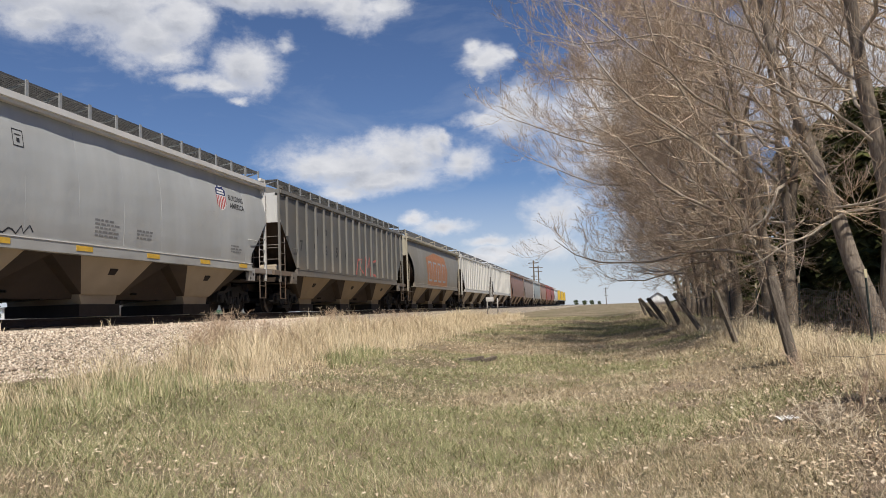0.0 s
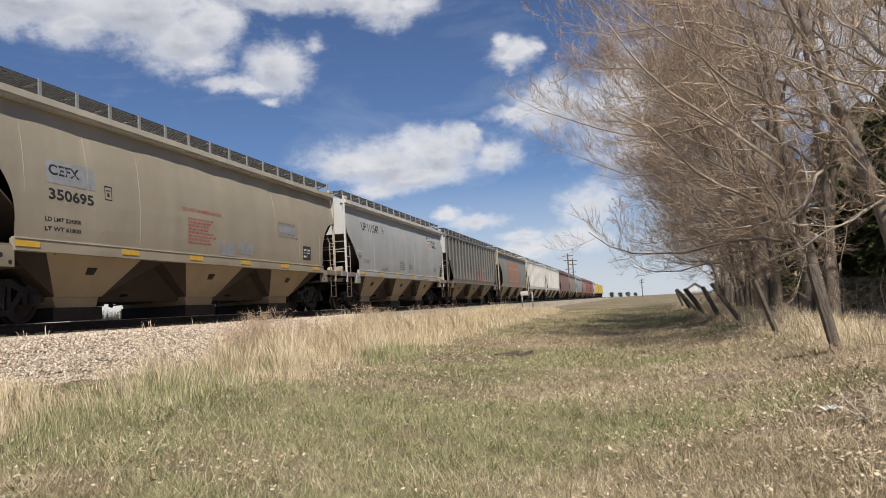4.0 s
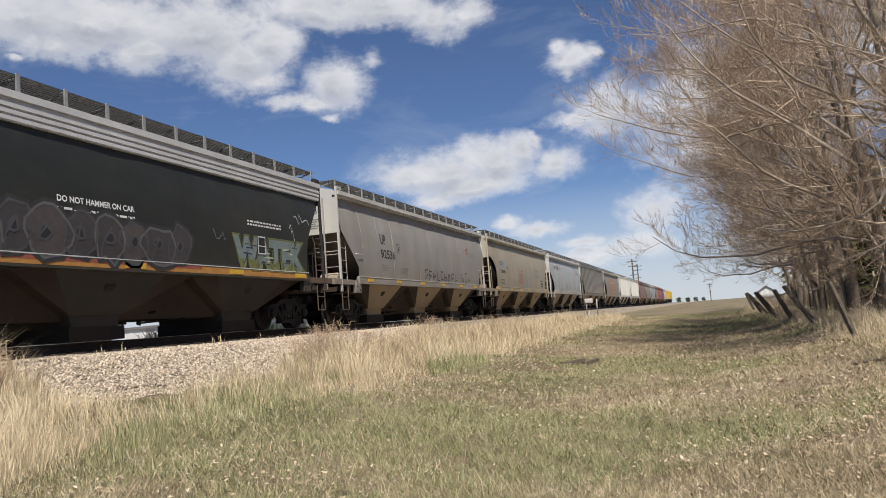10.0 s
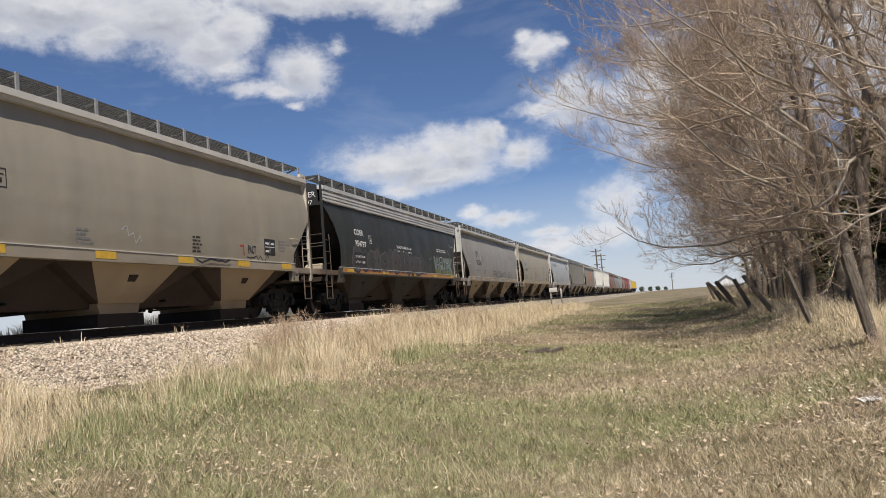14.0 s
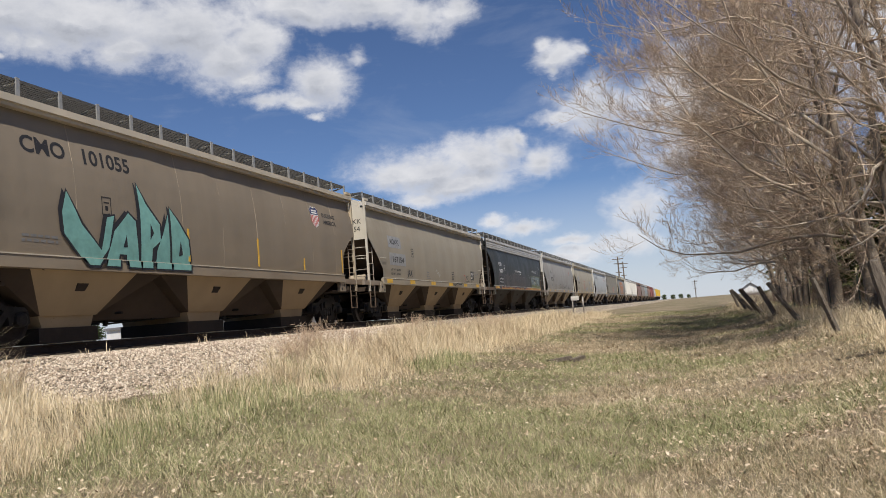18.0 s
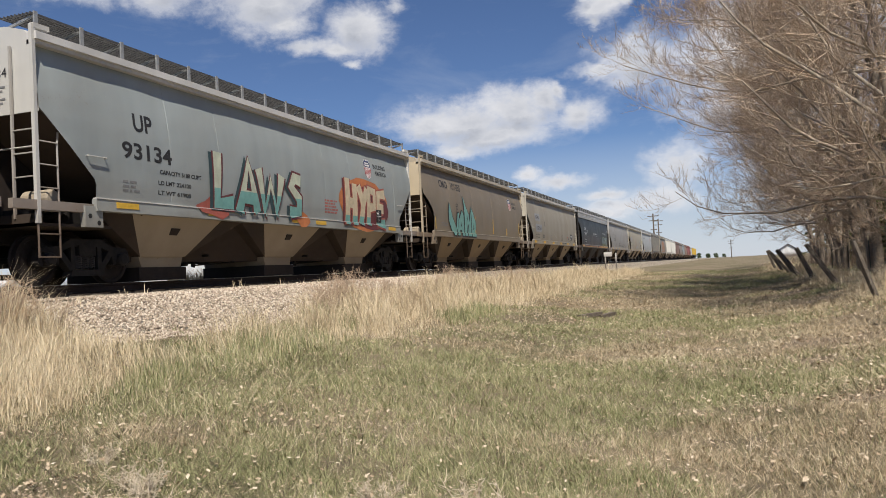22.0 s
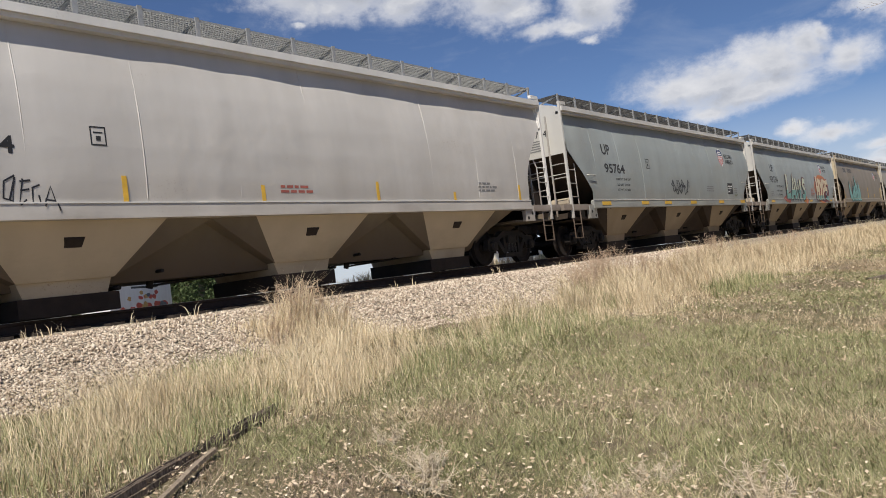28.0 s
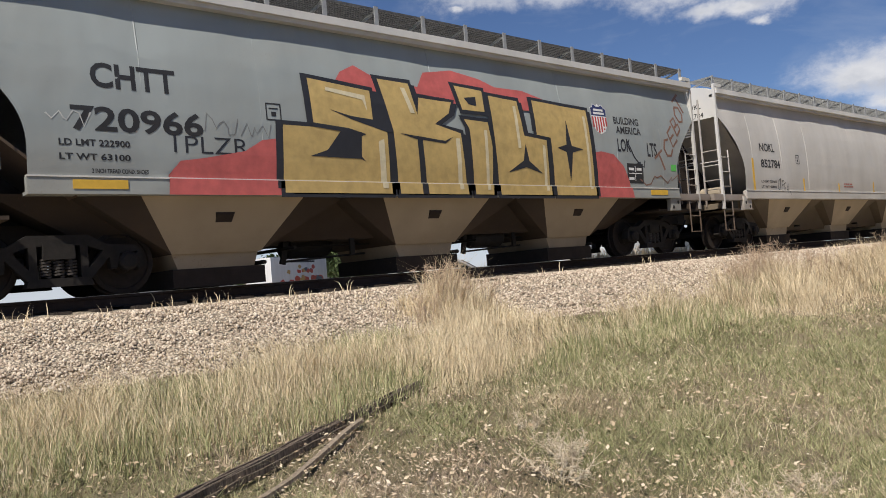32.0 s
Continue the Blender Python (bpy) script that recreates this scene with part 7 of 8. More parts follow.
def clump(x, y):
    """Bunches a hand or two across."""
    n = np.sin(x * 9.1 + 2.2 * np.sin(y * 5.3)) * np.sin(y * 8.3 + 2.0 * np.sin(x * 6.1 + 1)) + 0.5 * np.sin(x * 17 + y * 11) * np.sin(y * 19 - x * 7)
    return np.clip(0.5 + 0.5 * n, 0, 1)


rng_, x, y, r = scatter(3000000, 1, 2.2, 70, 1.5)
h0 = field(x, y)
cl = clump(x, y)
ok = (h0 > 0.10) & (x > TRACK + 2.9) & (rng_.random(len(x)) < np.clip(h0 * 2.2, 0.25, 1) * (0.12 + 1.1 * cl ** 1.6) * np.clip(0.75 + 0.8 * patches(x, y, 0.7, 12), 0.08, 1.2))
x, y, r, h0, cl = x[ok], y[ok], r[ok], h0[ok], cl[ok]
h = h0 * rng_.uniform(0.3, 1.4, len(x)) * (0.6 + 0.5 * cl) * np.clip(1.05 + 0.45 * patches(x, y, 0.9, 11), 0.35, 1.6)
v, f = tufts(rng_, x, y, h, (0.0014 + 0.00038 * r) * rng_.uniform(0.6, 1.3, len(x)), 0.85)
tagged(new("tall_grass", raw_mesh("tall_grass", v, f, STRAW)), "tall dry straw-coloured grass at the foot of the bank", "grass", kind="stuff")

rng_, x, y, r = scatter(1500000, 2, 1.8, 70, 1.6)
h0 = field(x, y)
ok = (x > TRACK + 3.7) & (h0 < 0.45) & (x < 9)
x, y, r = x[ok], y[ok], r[ok]


lush = patches(x * 0.6, y, 2.4, 5) + 0.45 * np.exp(-(((x + 2.5) / 3.5) ** 2 + ((y - 11) / 3.0) ** 2)) + rng_.normal(0, 0.16, len(x))
worn = worn_ground(x, y) + rng_.normal(0, 0.14, len(x))
brown = worn > 0.3
green = (lush > 0.12) & ~brown
keep = ~brown | (rng_.random(len(x)) < 0.9)
tuft_of = rng_.random(len(x)) < 0.35 + 0.9 * clump(x * 0.8, y * 0.8)
h = rng_.uniform(0.025, 0.10, len(x)) * (1 + 0.9 * rng_.random(len(x)) ** 4) * np.where(brown, 0.6, 1.0)
for name, mat, sel, label in (("short_grass", TURF, ~green & ~brown & tuft_of, "short worn grass, part dry and part green"), ("green_grass", FRESH, green & tuft_of, "fresh green grass between dry stalks"),
                              ("brown_grass", SEDGE, brown & keep, "thin trampled brown turf and leaf litter")):
    v, f = tufts(rng_, x[sel], y[sel], h[sel] * (1.25 if name == "green_grass" else 1), 0.0022 + 0.00085 * r[sel], 1.4, slim=True)
    tagged(new(name, raw_mesh(name, v, f, mat)), label, "grass", kind="stuff")

# the turf close by: fine blades in bunches with dark gaps between them
rng_, x, y, r = scatter(520000, 51, 1.9, 13, 1.25)
ok = (x > -7.6) & (x < 5.5) & (field(x, y) < 0.5)
x, y, r = x[ok], y[ok], r[ok]
bunch = clump(x * 1.4 + 3, y * 1.4) * (0.5 + 0.5 * clump(x * 0.45, y * 0.45 + 5))
dull = worn_ground(x, y) + 0.28 + rng_.normal(0, 0.12, len(x))
dry = patches(x * 0.6, y, 2.4, 5) < -0.1
ok = rng_.random(len(x)) < np.where(dull > 0.7, 0.16 + 0.5 * bunch ** 2, 0.25 + 0.9 * bunch ** 1.5)
x, y, r, bunch, dull, dry = x[ok], y[ok], r[ok], bunch[ok], dull[ok], dry[ok]
h = (0.03 + 0.10 * rng_.random(len(x)) ** 1.6) * (0.6 + 0.8 * bunch)
pick = rng_.random(len(x)) + 0.3 * dry
for name, mat, sel, label in (("fine_green_grass", FRESH, (dull < 0.7) & (pick < 0.52), "fine grey-green grass in small bunches"), ("fine_dry_grass", TURF, ((dull < 0.7) & (pick >= 0.52)) | ((dull >= 0.7) & (pick < 0.3)), "fine dry grass between green bunches"),
                              ("fine_brown_grass", SEDGE, (dull >= 0.7) & (pick >= 0.3), "thin brown stems on worn ground")):
    v, f = tufts(rng_, x[sel], y[sel], h[sel], (0.0016 + 0.00055 * r[sel]) * rng_.uniform(0.7, 1.4, int(sel.sum())), 1.0, slim=True)
    tagged(new(name, raw_mesh(name, v, f, mat)), label, "grass", kind="stuff")

# the same turf behind and beside the viewpoint
rng_ = np.random.default_rng(41)
n = 90000
rr, aa = 0.5 + 24 * rng_.random(n) ** 1.3, rng_.uniform(0, 2 * np.pi, n)
x, y = rr * np.sin(aa), rr * np.cos(aa)
deg = np.degrees(np.arctan2(x, y))
ok = ((deg < -84) | (deg > 31) | (rr < 2.2)) & (x > TRACK + 3.7) & (x < 9)
x, y, rr = x[ok], y[ok], rr[ok]
v, f = tufts(rng_, x, y, rng_.uniform(0.03, 0.11, len(x)), 0.006 + 0.001 * rr, 1.3, slim=True)
tagged(new("rear_grass", raw_mesh("rear_grass", v, f, TURF)), "short worn grass around the viewpoint", "grass", kind="stuff")

# long pale stalks bent over the turf
rng_, x, y, r = scatter(60000, 31, 2.0, 30, 1.3)
trod = np.clip((x - 0.5) / 1.5, 0, 1) * np.clip((15 - y) / 3, 0, 1)
ok = (x > -7.5) & (x < 7) & (patches(x, y, 1.4, 8) + rng_.normal(0, 0.35, len(x)) + 0.7 * trod > 0.5)
x, y, r = x[ok], y[ok], r[ok]
v, f = tufts(rng_, x, y, rng_.uniform(0.08, 0.30, len(x)), 0.0010 + 0.0003 * r, 2.2)
tagged(new("bent_stalks", raw_mesh("bent_stalks", v, f, STRAW)), "long pale dry stalks bent over the turf", "grass", kind="stuff")

# longer green blades at the foot of the straw
rng_, x, y, r = scatter(200000, 3, 3, 22, 1.2)
h0 = field(x, y)
ok = (h0 > 0.12) & (x > -8.3) & (x < -4.0) & ((np.exp(-(((x + 6.9) / 1.2) ** 2 + ((y - 3.0) / 2.2) ** 2)) > 0.25) | (np.sin(x * 1.7 + y * 0.6) + 0.6 * np.sin(y * 1.9 + x) > 0.1))
x, y, r = x[ok], y[ok], r[ok]
v, f = tufts(rng_, x, y, rng_.uniform(0.10, 0.36, len(x)), 0.003 + 0.0005 * r, 0.7)
tagged(new("green_blades", raw_mesh("green_blades", v, f, FRESH)), "green blades coming up among the straw", "grass", kind="stuff")

# fallen leaves and chaff
rng_, x, y, r = scatter(230000, 4, 2.2, 32, 1.35)
trod = np.clip((x - 0.5) / 1.5, 0, 1) * np.clip((15 - y) / 3, 0, 1)
ok = (x > -6.8) & (field(x, y) < 0.3) & (worn_ground(x, y) + rng_.normal(0, 0.6, len(x)) + 0.7 * trod > 0.3)
x, y = x[ok], y[ok]
n = len(x)
a, s = rng_.uniform(0, 6.28, n), (0.008 + 0.024 * rng_.random(n) ** 3) * (0.55 + np.hypot(x, y) / 24)
z = ground_z(x, y) + rng_.uniform(0.03, 0.10, n)
u = np.stack([np.cos(a), np.sin(a), rng_.normal(0, 0.3, n)], -1) * s[:, None]
w = np.stack([-np.sin(a), np.cos(a), rng_.normal(0, 0.3, n)], -1) * (s * 0.7)[:, None]
c = np.stack([x, y, z], -1)
v = np.stack([c - u, c - w * 0.9, c + u * 1.1, c + w], 1).reshape(-1, 3)
tagged(new("fallen_leaves", raw_mesh("fallen_leaves", v, np.arange(4 * n).reshape(-1, 4), LITTER)), "dry pale leaves scattered on the grass", "leaves", kind="stuff")

# ---- crushed stone on the bank, stone by stone
rng_ = np.random.default_rng(6)
n = 42000
y = 1.0 + 27 * rng_.random(n) ** 1.2
x = TRACK + 2.15 + 1.95 * rng_.random(n)
iv = np.array([(1, 0, 0), (-1, 0, 0), (0, 1, 0), (0, -1, 0), (0, 0, 1), (0, 0, -1)], float) * 1.1
jf = np.array([(0, 2, 4), (2, 1, 4), (1, 3, 4), (3, 0, 4), (2, 0, 5), (1, 2, 5), (3, 1, 5), (0, 3, 5)])
size = rng_.uniform(0.009, 0.023, n) * (1 + y / 45)
th = rng_.uniform(0, 6.28, (n, 2))
R1 = np.zeros((n, 3, 3))
ca, sa, cb, sb = np.cos(th[:, 0]), np.sin(th[:, 0]), np.cos(th[:, 1]), np.sin(th[:, 1])
R1[:, 0, 0], R1[:, 0, 1], R1[:, 1, 0], R1[:, 1, 1], R1[:, 2, 2] = ca, -sa, sa, ca, 1
R2 = np.zeros((n, 3, 3))
R2[:, 0, 0], R2[:, 0, 2], R2[:, 2, 0], R2[:, 2, 2], R2[:, 1, 1] = cb, sb, -sb, cb, 1
shape = iv[None] * rng_.uniform(0.55, 1.3, (n, 1, 3)) + rng_.normal(0, 0.22, (n, 6, 3))
pts = np.einsum("nij,njk,nvk->nvi", R1, R2, shape) * size[:, None, None]
pts += np.stack([x, y, bank_z(x, y) + size * 0.3], -1)[:, None]
tagged(new("crushed_stone", raw_mesh("crushed_stone", pts.reshape(-1, 3), ((np.arange(n) * 6)[:, None, None] + jf[None]).reshape(-1, 3), STONE)), "loose pale tan crushed stones on the bank", "stones", kind="stuff")


# rank dry growth along the far shoulder of the bank
rng_ = np.random.default_rng(14)
n = 20000
y = 13 + 85 * rng_.random(n) ** 1.2
x = TRACK - 2.2 - 1.0 * rng_.random(n)
ok = np.sin(y * 0.61 + 0.4) + 0.5 * np.sin(y * 1.7) > -1.05
ok &= ~((y > 35) & (y < 41))
x, y = x[ok], y[ok]
v, f = tufts(rng_, x, y, rng_.uniform(0.38, 0.8, len(x)) * np.clip((y - 12) / 4, 0.3, 1), np.full(len(x), 0.028), 0.5)
tagged(new("shoulder_grass", raw_mesh("shoulder_grass", v, f, STRAW)), "rank dry grass along the far shoulder of the bank", "grass", kind="stuff")

# ---- weeds
def weed(seed, h, stems, spread, droop=0.0, mat=WEED):
    """A dry feathery weed: stems with side twigs."""
    rng = np.random.default_rng(seed)
    P, Q, A, B = [], [], [], []
    for _ in range(stems):
        a, k = rng.uniform(0, 6.28), rng.uniform(0.1, 1) * spread
        p = np.array([0.12 * math.cos(a) * rng.random(), 0.12 * math.sin(a) * rng.random(), -0.03])
        d = np.array([math.cos(a) * k, math.sin(a) * k, 1.0])
        L = h * rng.uniform(0.55, 1.05)
        for j in range(5):
            d = d + rng.normal(0, 0.09, 3)
            q = p + d / np.linalg.norm(d) * L / 5
            P.append(p), Q.append(q), A.append(0.006 * (1 - j / 6)), B.append(0.006 * (1 - (j + 1) / 6))
            for _ in range(1 if j < 1 else 4):
                s = p + (q - p) * rng.random()
                e = s + (d * 0.5 + rng.normal(0, 0.5, 3) - np.array([0, 0, droop])) * L * rng.uniform(0.06, 0.18)
                P.append(s), Q.append(e), A.append(0.003), B.append(0.0015)
                for _ in range(2):
                    e2 = e + rng.normal(0, 0.035, 3)
                    P.append(s + (e - s) * 0.6), Q.append(e2), A.append(0.002), B.append(0.001)
            p = q
    v, f = prisms(np.array(P), np.array(Q), np.array(A) * 1.3, np.array(B) * 1.3, 3)
    return raw_mesh("weed", v, f, mat)


weed_tall, weed_wide, weed_low = weed(1, 0.85, 9, 0.5), weed(2, 0.65, 8, 0.8), weed(3, 0.36, 13, 1.4, 0.2, BLEACHED)
spots = [(-9.15, 8.0, weed_tall, 0.95), (-9.35, 8.35, weed_tall, 0.85), (-8.95, 7.7, weed_wide, 1.1), (-9.0, 8.3, weed_wide, 1.0), (-8.75, 7.9, weed_tall, 0.9), (-9.3, 7.75, weed_wide, 0.9), (-8.6, 7.5, weed_wide, 0.9), (-8.8, 8.5, weed_wide, 0.85), (-8.45, 7.0, weed_tall, 0.75)]
wr = random.Random(9)
for k in range(46):
    yy = 15 + 22 * wr.random() ** 1.3
    spots.append((-8.6 + wr.uniform(-0.5, 1.1), yy, wr.choice((weed_tall, weed_wide)), wr.uniform(0.7, 1.15)))
spots += [(-1.45, 4.55, weed_low, 1.1), (-2.27, 4.95, weed_low, 0.7), (-3.55, 4.0, weed_low, 1.0), (-3.75, 4.35, weed_low, 0.8), (-2.35, 4.3, weed_low, 0.8), (-4.6, 4.8, weed_low, 0.6), (2.2, 8.3, weed_low, 1.3), (2.7, 9.0, weed_wide, 0.8), (3.0, 12.5, weed_wide, 0.8), (3.6, 10.2, weed_wide, 0.8), (2.7, 7.2, weed_low, 1.2), (3.9, 15.0, weed_wide, 0.9)]
for xx, yy, me, s in spots:
    ob = new("dry_weed", me)
    ob.matrix_world = pose(xx, yy, float(bank_z(xx, yy)), 0, 0, wr.uniform(0, 360)) @ Matrix.Diagonal((s, s, s, 1))
    tagged(ob, "dry feathery brown weed standing in the grass", "weed", "dry weeds")
# thin stalks along the edge of the sleepers
rng_ = np.random.default_rng(12)
n = 70
x, y = TRACK + rng_.uniform(2.0, 2.7, n), rng_.uniform(2, 34, n)
v, f = tufts(rng_, np.repeat(x, 4) + rng_.normal(0, 0.05, 4 * n), np.repeat(y, 4) + rng_.normal(0, 0.08, 4 * n), rng_.uniform(0.1, 0.28, 4 * n), np.full(4 * n, 0.012), 0.7)
tagged(new("dry_stalks", raw_mesh("dry_stalks", v, f, STRAW)), "dry stalks growing out of the stones", "grass", kind="stuff")

# ---------------------------------------------------------------- fence, timber, sign


def old_post(name, x, y, height, width, tilt_x, tilt_y, label, seed):
    """A split, weathered timber post that leans; tilts in degrees towards +x and +y."""
    rng = random.Random(seed)
    s = Shape()
    n = 10
    rings = 6
    shape = [(1 + rng.uniform(-0.16, 0.16)) for _ in range(n)]
    vs = []
    for k in range(rings + 1):
        z = -0.25 + (height + 0.25) * k / rings
        tw = 0.05 * k
        for j in range(n):
            a = 2 * math.pi * j / n + tw
            r = width / 2 * shape[j] * (1.08 - 0.13 * k / rings) * (1 + rng.uniform(-0.03, 0.03))
            top = rng.uniform(-0.03, 0.04) if k == rings else 0
            vs.append((r * math.cos(a), r * math.sin(a), z + top))
    fs = [(k * n + j, k * n + (j + 1) % n, (k + 1) * n + (j + 1) % n, (k + 1) * n + j) for k in range(rings) for j in range(n)]
    s.add(vs, fs + [tuple(range(rings * n, rings * n + n))])
    ob = new(name, s.mesh(name, WOOD_GREY))
    ob.matrix_world = pose(x, y, float(ground_z(x, y)), -tilt_y, tilt_x, 0)
    return tagged(ob, label, "fence post", "fence posts")


big_post = old_post("fence_post", 3.28, 8.65, 1.48, 0.27, -3, 0, "thick grey weathered timber fence post with a pink ribbon", 1)
ribbon = Shape().lathe([(-0.03, 0.136), (-0.03, 0.143), (0.03, 0.143), (0.03, 0.136)], (0, 0, 1.22), "z", 14)
part("ribbon", ribbon, spray("pink ribbon", (0.72, 0.10, 0.17)), big_post, "bright pink survey ribbon")
old_post("fence_post", 3.25, 14.2, 1.50, 0.17, -11, 0, "leaning grey weathered timber fence post", 2)
old_post("fence_post", 3.3, 20.0, 1.35, 0.14, -17, 4, "leaning grey weathered timber fence post", 3)
for k, (yy, tilt, hh) in enumerate(((27.0, -32, 1.5), (33.5, -24, 1.3), (39.5, -34, 1.45), (41.5, -32, 1.4), (44.0, -38, 1.45), (49.0, -30, 1.4), (55.0, -20, 1.3))):
    old_post("fence_post", 3.4, yy, hh, 0.17, tilt, 3, "steeply leaning grey timber fence post", 4 + k)

STEEL_GREEN = plain("steel post", (0.07, 0.085, 0.07), 0.6, 0.3)
TIP = spray("pale post tip", (0.66, 0.58, 0.36))
for k, yy in enumerate((9.6, 15.8, 21.0, 26.0, 31.0, 36.0, 41.0, 46.0)):
    t = thing("steel_post", "dark steel fence post with a pale tip", "fence post", pose(5.0, yy, float(ground_z(5.0, yy)), 0, random.Random(k).uniform(-2, 2), 0), "steel fence posts")
    part("stake", Shape().box(-0.02, 0.02, -0.004, 0.004, -0.3, 1.32).box(-0.004, 0.004, -0.025, 0.0, -0.3, 1.32), STEEL_GREEN, t)
    part("tip", Shape().box(-0.024, 0.024, -0.03, 0.008, 1.32, 1.48), TIP, t, "pale painted tip")
    if k == 0:
        part("ribbon", Shape().box(-0.05, 0.05, -0.035, 0.012, 1.1, 1.2).beam((0, -0.03, 1.1), (0.05, -0.03, 0.8), 0.03, 0.01), spray("pink ribbon", (0.72, 0.10, 0.17)), t, "bright pink survey ribbon")
wire = thing("wire_fence", "rusty woven wire fence strung on steel posts", "fence")
P, Q = [], []
ys = np.arange(7.0, 47.0, 0.15)
top = lambda yy: ground_z(5.0, yy) + 0.03 * np.sin(yy * 1.3)
for hgt in (0.06, 0.2, 0.36, 0.54, 0.74, 0.96, 1.12):
    a = np.stack([np.full(len(ys), 5.0) + 0.03 * np.sin(ys * 0.8), ys, top(ys) + hgt], -1)
    P.append(a[:-1]), Q.append(a[1:])
a = np.stack([np.full(len(ys), 5.0) + 0.03 * np.sin(ys * 0.8), ys, top(ys) + 0.06], -1)
P.append(a), Q.append(a + np.array([0, 0, 1.06]))
P, Q = np.concatenate(P), np.concatenate(Q)
v, f = prisms(P, Q, np.full(len(P), 0.003), np.full(len(P), 0.003), 3)
part("mesh", raw_mesh("mesh", v, f, WIRE), None, wire)
P, Q = [], []
for k, (ya, yb) in enumerate(((8.65, 14.2), (14.2, 20.0), (20.0, 27.0))):
    for hgt in (0.5, 0.95):
        t = np.linspace(0, 1, 12)
        yy = ya + (yb - ya) * t
        a = np.stack([np.full(12, 3.1), yy, ground_z(3.3, yy) + hgt - 0.25 * np.sin(np.pi * t)], -1)
        P.append(a[:-1]), Q.append(a[1:])
P, Q = np.concatenate(P), np.concatenate(Q)
v, f = prisms(P, Q, np.full(len(P), 0.0025), np.full(len(P), 0.0025), 3)
part("strand", raw_mesh("strand", v, f, WIRE), None, wire, "sagging wire strand")


def board(pts, w, h):
    """A bent board with flat sides along a line of points."""
    s = Shape()
    for k, p in enumerate(pts):
        d = (pts[min(k + 1, len(pts) - 1)] - pts[max(k - 1, 0)]).normalized()
        a = d.cross(Vector((0, 0, 1))).normalized() * (w / 2)
        s.v += [tuple(p - a), tuple(p + a), tuple(p + a * 0.9 + Vector((0, 0, h))), tuple(p - a * 0.9 + Vector((0, 0, h)))]
    m = len(pts)
    s.f += [(4 * k + j, 4 * k + (j + 1) % 4, 4 * k + 4 + (j + 1) % 4, 4 * k + 4 + j) for k in range(m - 1) for j in range(4)]
    s.f += [(3, 2, 1, 0), (4 * m - 4, 4 * m - 3, 4 * m - 2, 4 * m - 1)]
    return s


# a split old timber lying in the grass, in strips
log = thing("old_timber", "long split grey-brown timber lying in the grass", "timber")
split = bark("split timber", (0.055, 0.039, 0.029), (0.26, 0.20, 0.15), 12.0)
tr_ = random.Random(3)
a, b = Vector((-6.20, 5.05, 0)), Vector((-4.80, 1.60, 0))
d = (b - a).normalized()
side = Vector((d.y, -d.x, 0))
za, zb = float(ground_z(a.x, a.y)), float(ground_z(b.x, b.y))
for k in range(9):
    off, lift = -0.10 + 0.022 * k, -0.01 + 0.03 * math.sin(math.pi * (k + 0.5) / 9) + 0.02 * tr_.random()
    f0, f1 = tr_.uniform(0, 0.10), tr_.uniform(0.90, 1.0)
    pts = [a.lerp(b, f0 + (f1 - f0) * i / 20) + side * (off + tr_.uniform(-0.010, 0.010)) for i in range(21)]
    pts = [Vector((p.x, p.y, za + (zb - za) * i / 20 + lift + 0.012 * tr_.random())) for i, p in enumerate(pts)]
    part("strip", board(pts, 0.017 + 0.008 * tr_.random(), 0.03 + 0.035 * tr_.random()), split, log)
pa, pb = Vector((-5.45, 3.74, 0)), Vector((-4.48, 2.05, 0))
s = board([Vector((p.x, p.y, float(ground_z(p.x, p.y)) + 0.045 + 0.01 * tr_.random())) for p in (pa.lerp(pb, k / 10) for k in range(11))], 0.05, 0.03)
thing("timber_strip", "pale split strip of wood beside the old timber", "timber", shape=s, mat=bark("pale split wood", (0.22, 0.17, 0.12), (0.46, 0.38, 0.28), 12.0))
for k, (xx, yy, rot) in enumerate(((-3.4, 21.5, 60), (-3.0, 22.2, 75))):
    s = Shape().beam((-0.5, 0, 0.06), (0.5, 0.05, 0.08), 0.14, 0.1)
    thing("dark_board", "dark weathered board lying in the grass", "timber", pose(xx, yy, float(ground_z(xx, yy)) - 0.01, 0, 0, rot), shape=s, mat=WOOD_GREY)
s = Shape()
for k in range(5):
    s.add([(0.05 * k, 0, 0.02 * (k % 2)), (0.05 * k + 0.05, 0.01, 0.02 * ((k + 1) % 2)), (0.05 * k + 0.05, 0.12, 0.03), (0.05 * k, 0.11, 0.04)], [(0, 1, 2, 3)])
thing("plastic_scrap", "crumpled white plastic scrap on the grass", "litter", pose(1.9, 9.0, float(ground_z(1.9, 9.0)) + 0.05, 0, 0, 30), shape=s, mat=plain("white plastic", (0.75, 0.75, 0.74), 0.4))

sg = thing("trackside_sign", "small white board on two short posts beside the track", "sign", pose(-8.75, 66.0, float(bank_z(-8.75, 66.0)), 0, 0, 0))
zt = EYE + 0.012 * 66 - float(bank_z(-8.75, 66.0)) + 0.1
part("board", Shape().box(-0.3, 0.35, -0.03, 0.03, zt - 0.36, zt), WHITE, sg, "white board")
part("post", Shape().box(-0.25, -0.15, 0.03, 0.1, -0.2, zt), WHITE, sg)
part("post", Shape().box(0.62, 0.72, 0.03, 0.1, -0.2, zt - 0.1), WHITE, sg)

